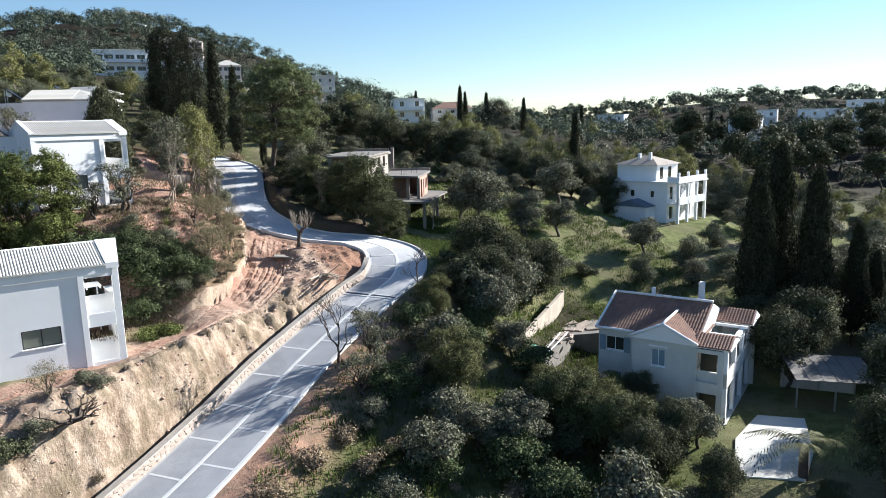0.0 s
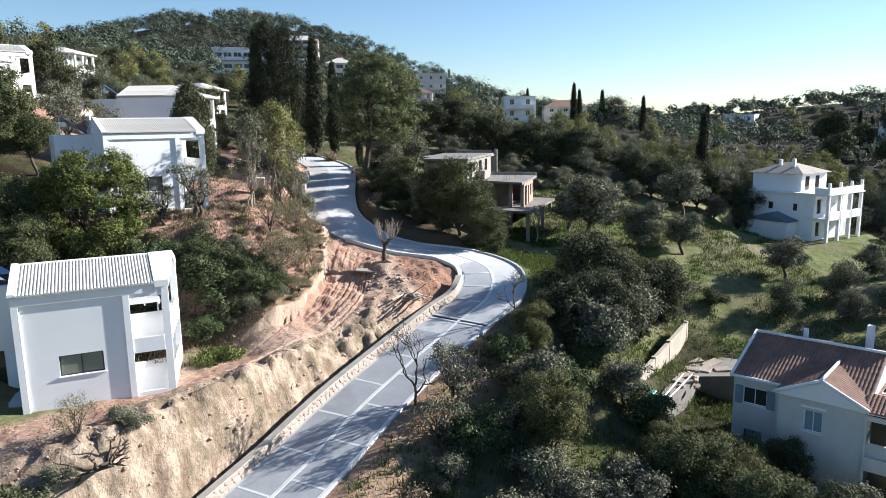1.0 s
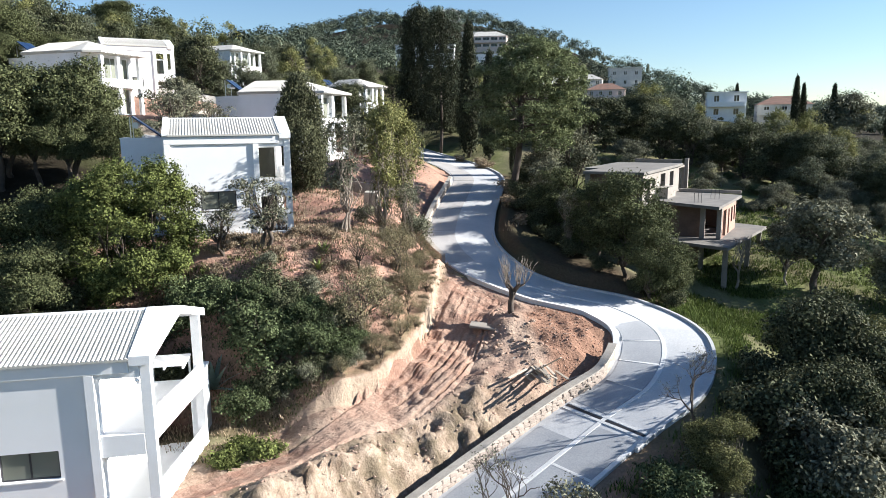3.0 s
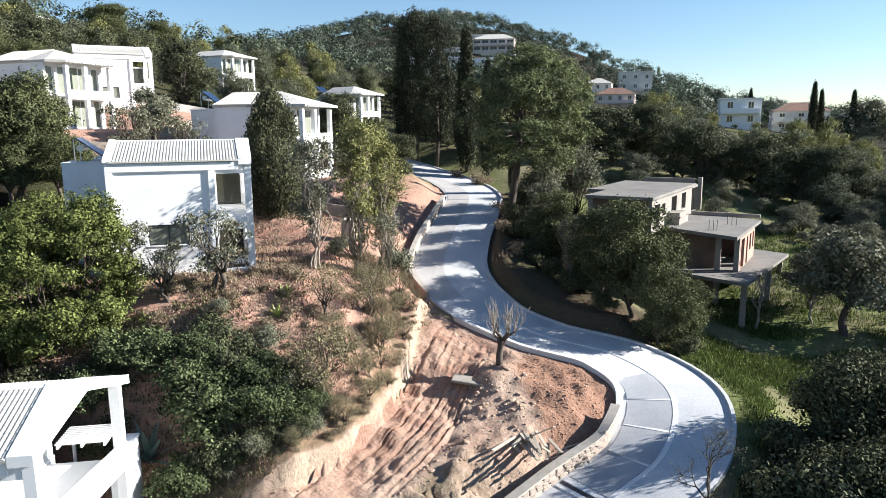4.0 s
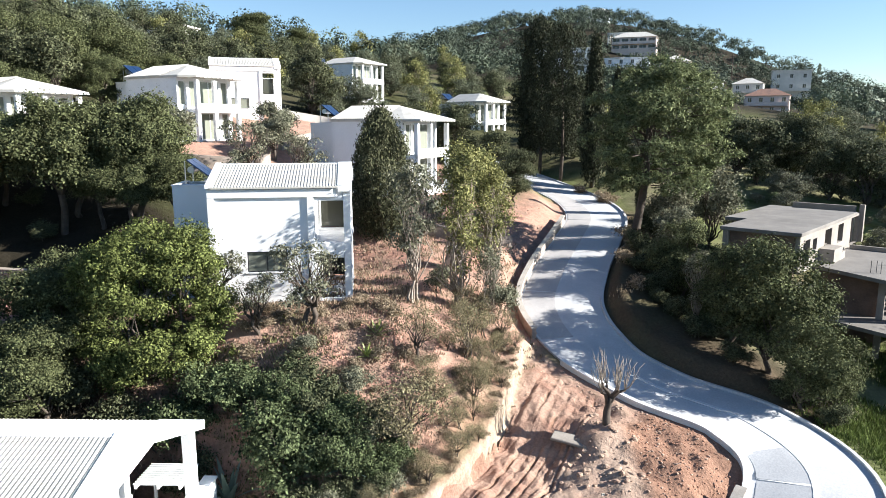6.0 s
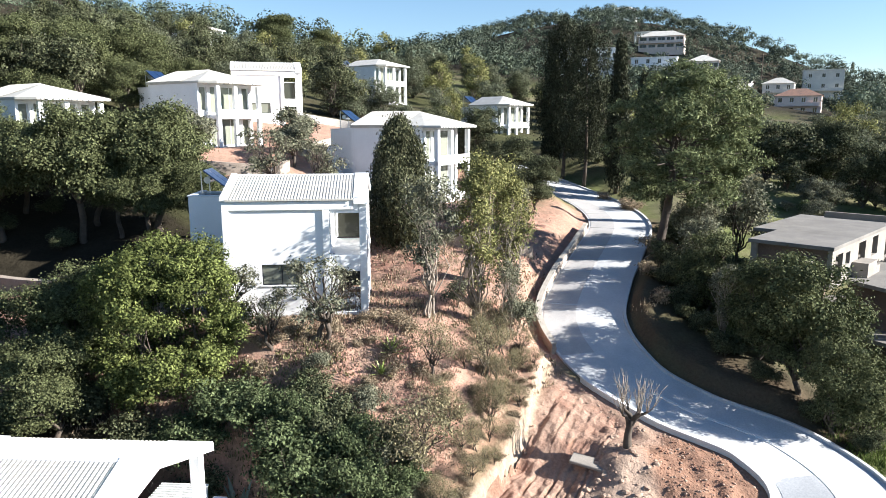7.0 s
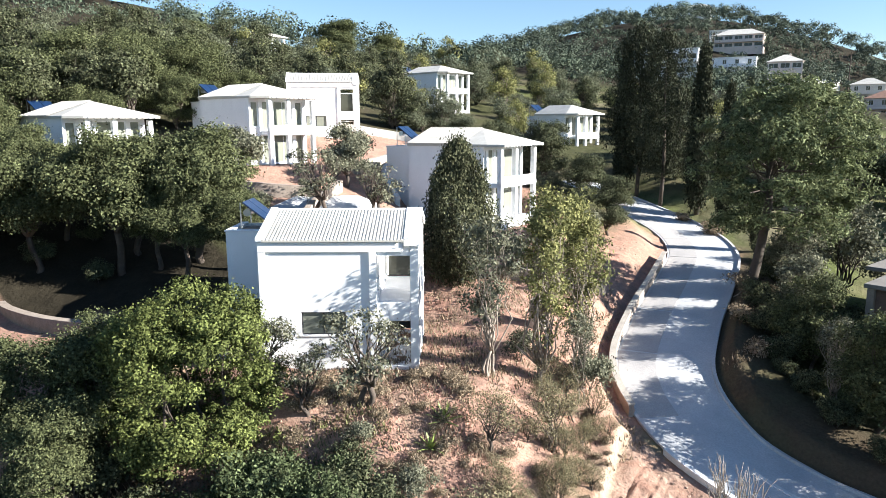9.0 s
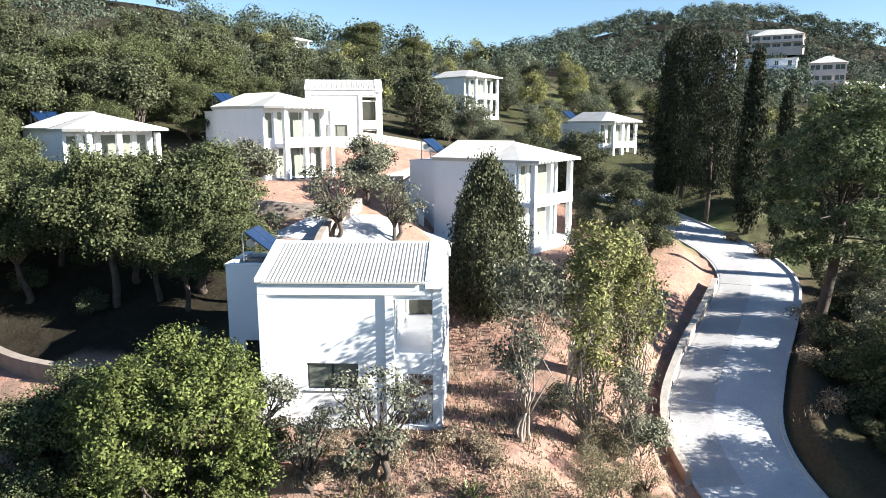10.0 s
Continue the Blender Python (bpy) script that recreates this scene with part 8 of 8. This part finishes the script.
# tufts of grass, beyond counting
def tufts(name, n, area, seed, mat, label, tall=0.22, blades=9, spread=0.14):
    rng = np.random.default_rng(seed)
    x0, x1, y0, y1 = area
    x, y = rng.uniform(x0, x1, n), rng.uniform(y0, y1, n)
    off, _ = beside_road(x, y)
    patch = np.array([noise.noise((a / 5.0, b / 5.0, 9.0)) for a, b in zip(x, y)])
    ok = (np.abs(off) > ROAD_HALF + 0.9) & (inside(x, y, DIG, 0.01) < 0.5) & (patch > -0.25)
    x, y = x[ok], y[ok]
    z = surface_z(x, y)
    m = len(x)
    c = np.repeat(np.stack([x, y, z], -1), blades, 0) + rng.normal(0, 1, (m * blades, 3)) * np.array((spread, spread, 0.0))
    a = rng.uniform(0, 2 * math.pi, m * blades)
    w = np.stack([np.cos(a), np.sin(a), np.zeros_like(a)], -1) * 0.03
    h = tall * rng.uniform(0.4, 1.2, (m * blades, 1))
    tip = c + np.stack([np.sin(a) * 0.5, -np.cos(a) * 0.5, np.ones_like(a)], -1) * h
    v = np.stack([c - w, c + w, tip + w * 0.2, tip - w * 0.2], 1).reshape(-1, 3)
    return tagged(leaf_part(name, v, mat), label, "grass", kind="stuff")


tufts("grass", 9000, (-10, 22, 58, 96), 91, GRASS_LEAF, "winter grass in the meadow", 0.3, 8, 0.25)
tufts("grass", 2600, (-8, 4, 62, 76), 97, GRASS_LEAF, "lumpy tussocks of green meadow grass", 0.2, 26, 0.3)
tufts("grass", 5000, (-10, 14, 28, 62), 92, GRASS_LEAF, "rough grass on the slope below the road", 0.35, 8, 0.2)
tufts("dry_grass", 3200, (-36, -20, 40, 70), 93, LEAF_DRY, "dry weeds on the terraces", 0.22, 7, 0.2)
tufts("dry_grass", 3600, (-31, -19.4, 44, 53), 95, LEAF_LITTER, "brown litter and low herbs between the shrubs", 0.08, 8, 0.24)
tufts("herbs", 1500, (-29, -19.4, 43.5, 49.5), 96, LEAF_BUSH, "low green herbs between the shrubs", 0.15, 8, 0.2)
tufts("weeds", 900, (-21.2, -19.2, 40.2, 42.6), 94, LEAF_GREEN, "patch of bright green weeds beside the villa", 0.4, 9, 0.2)
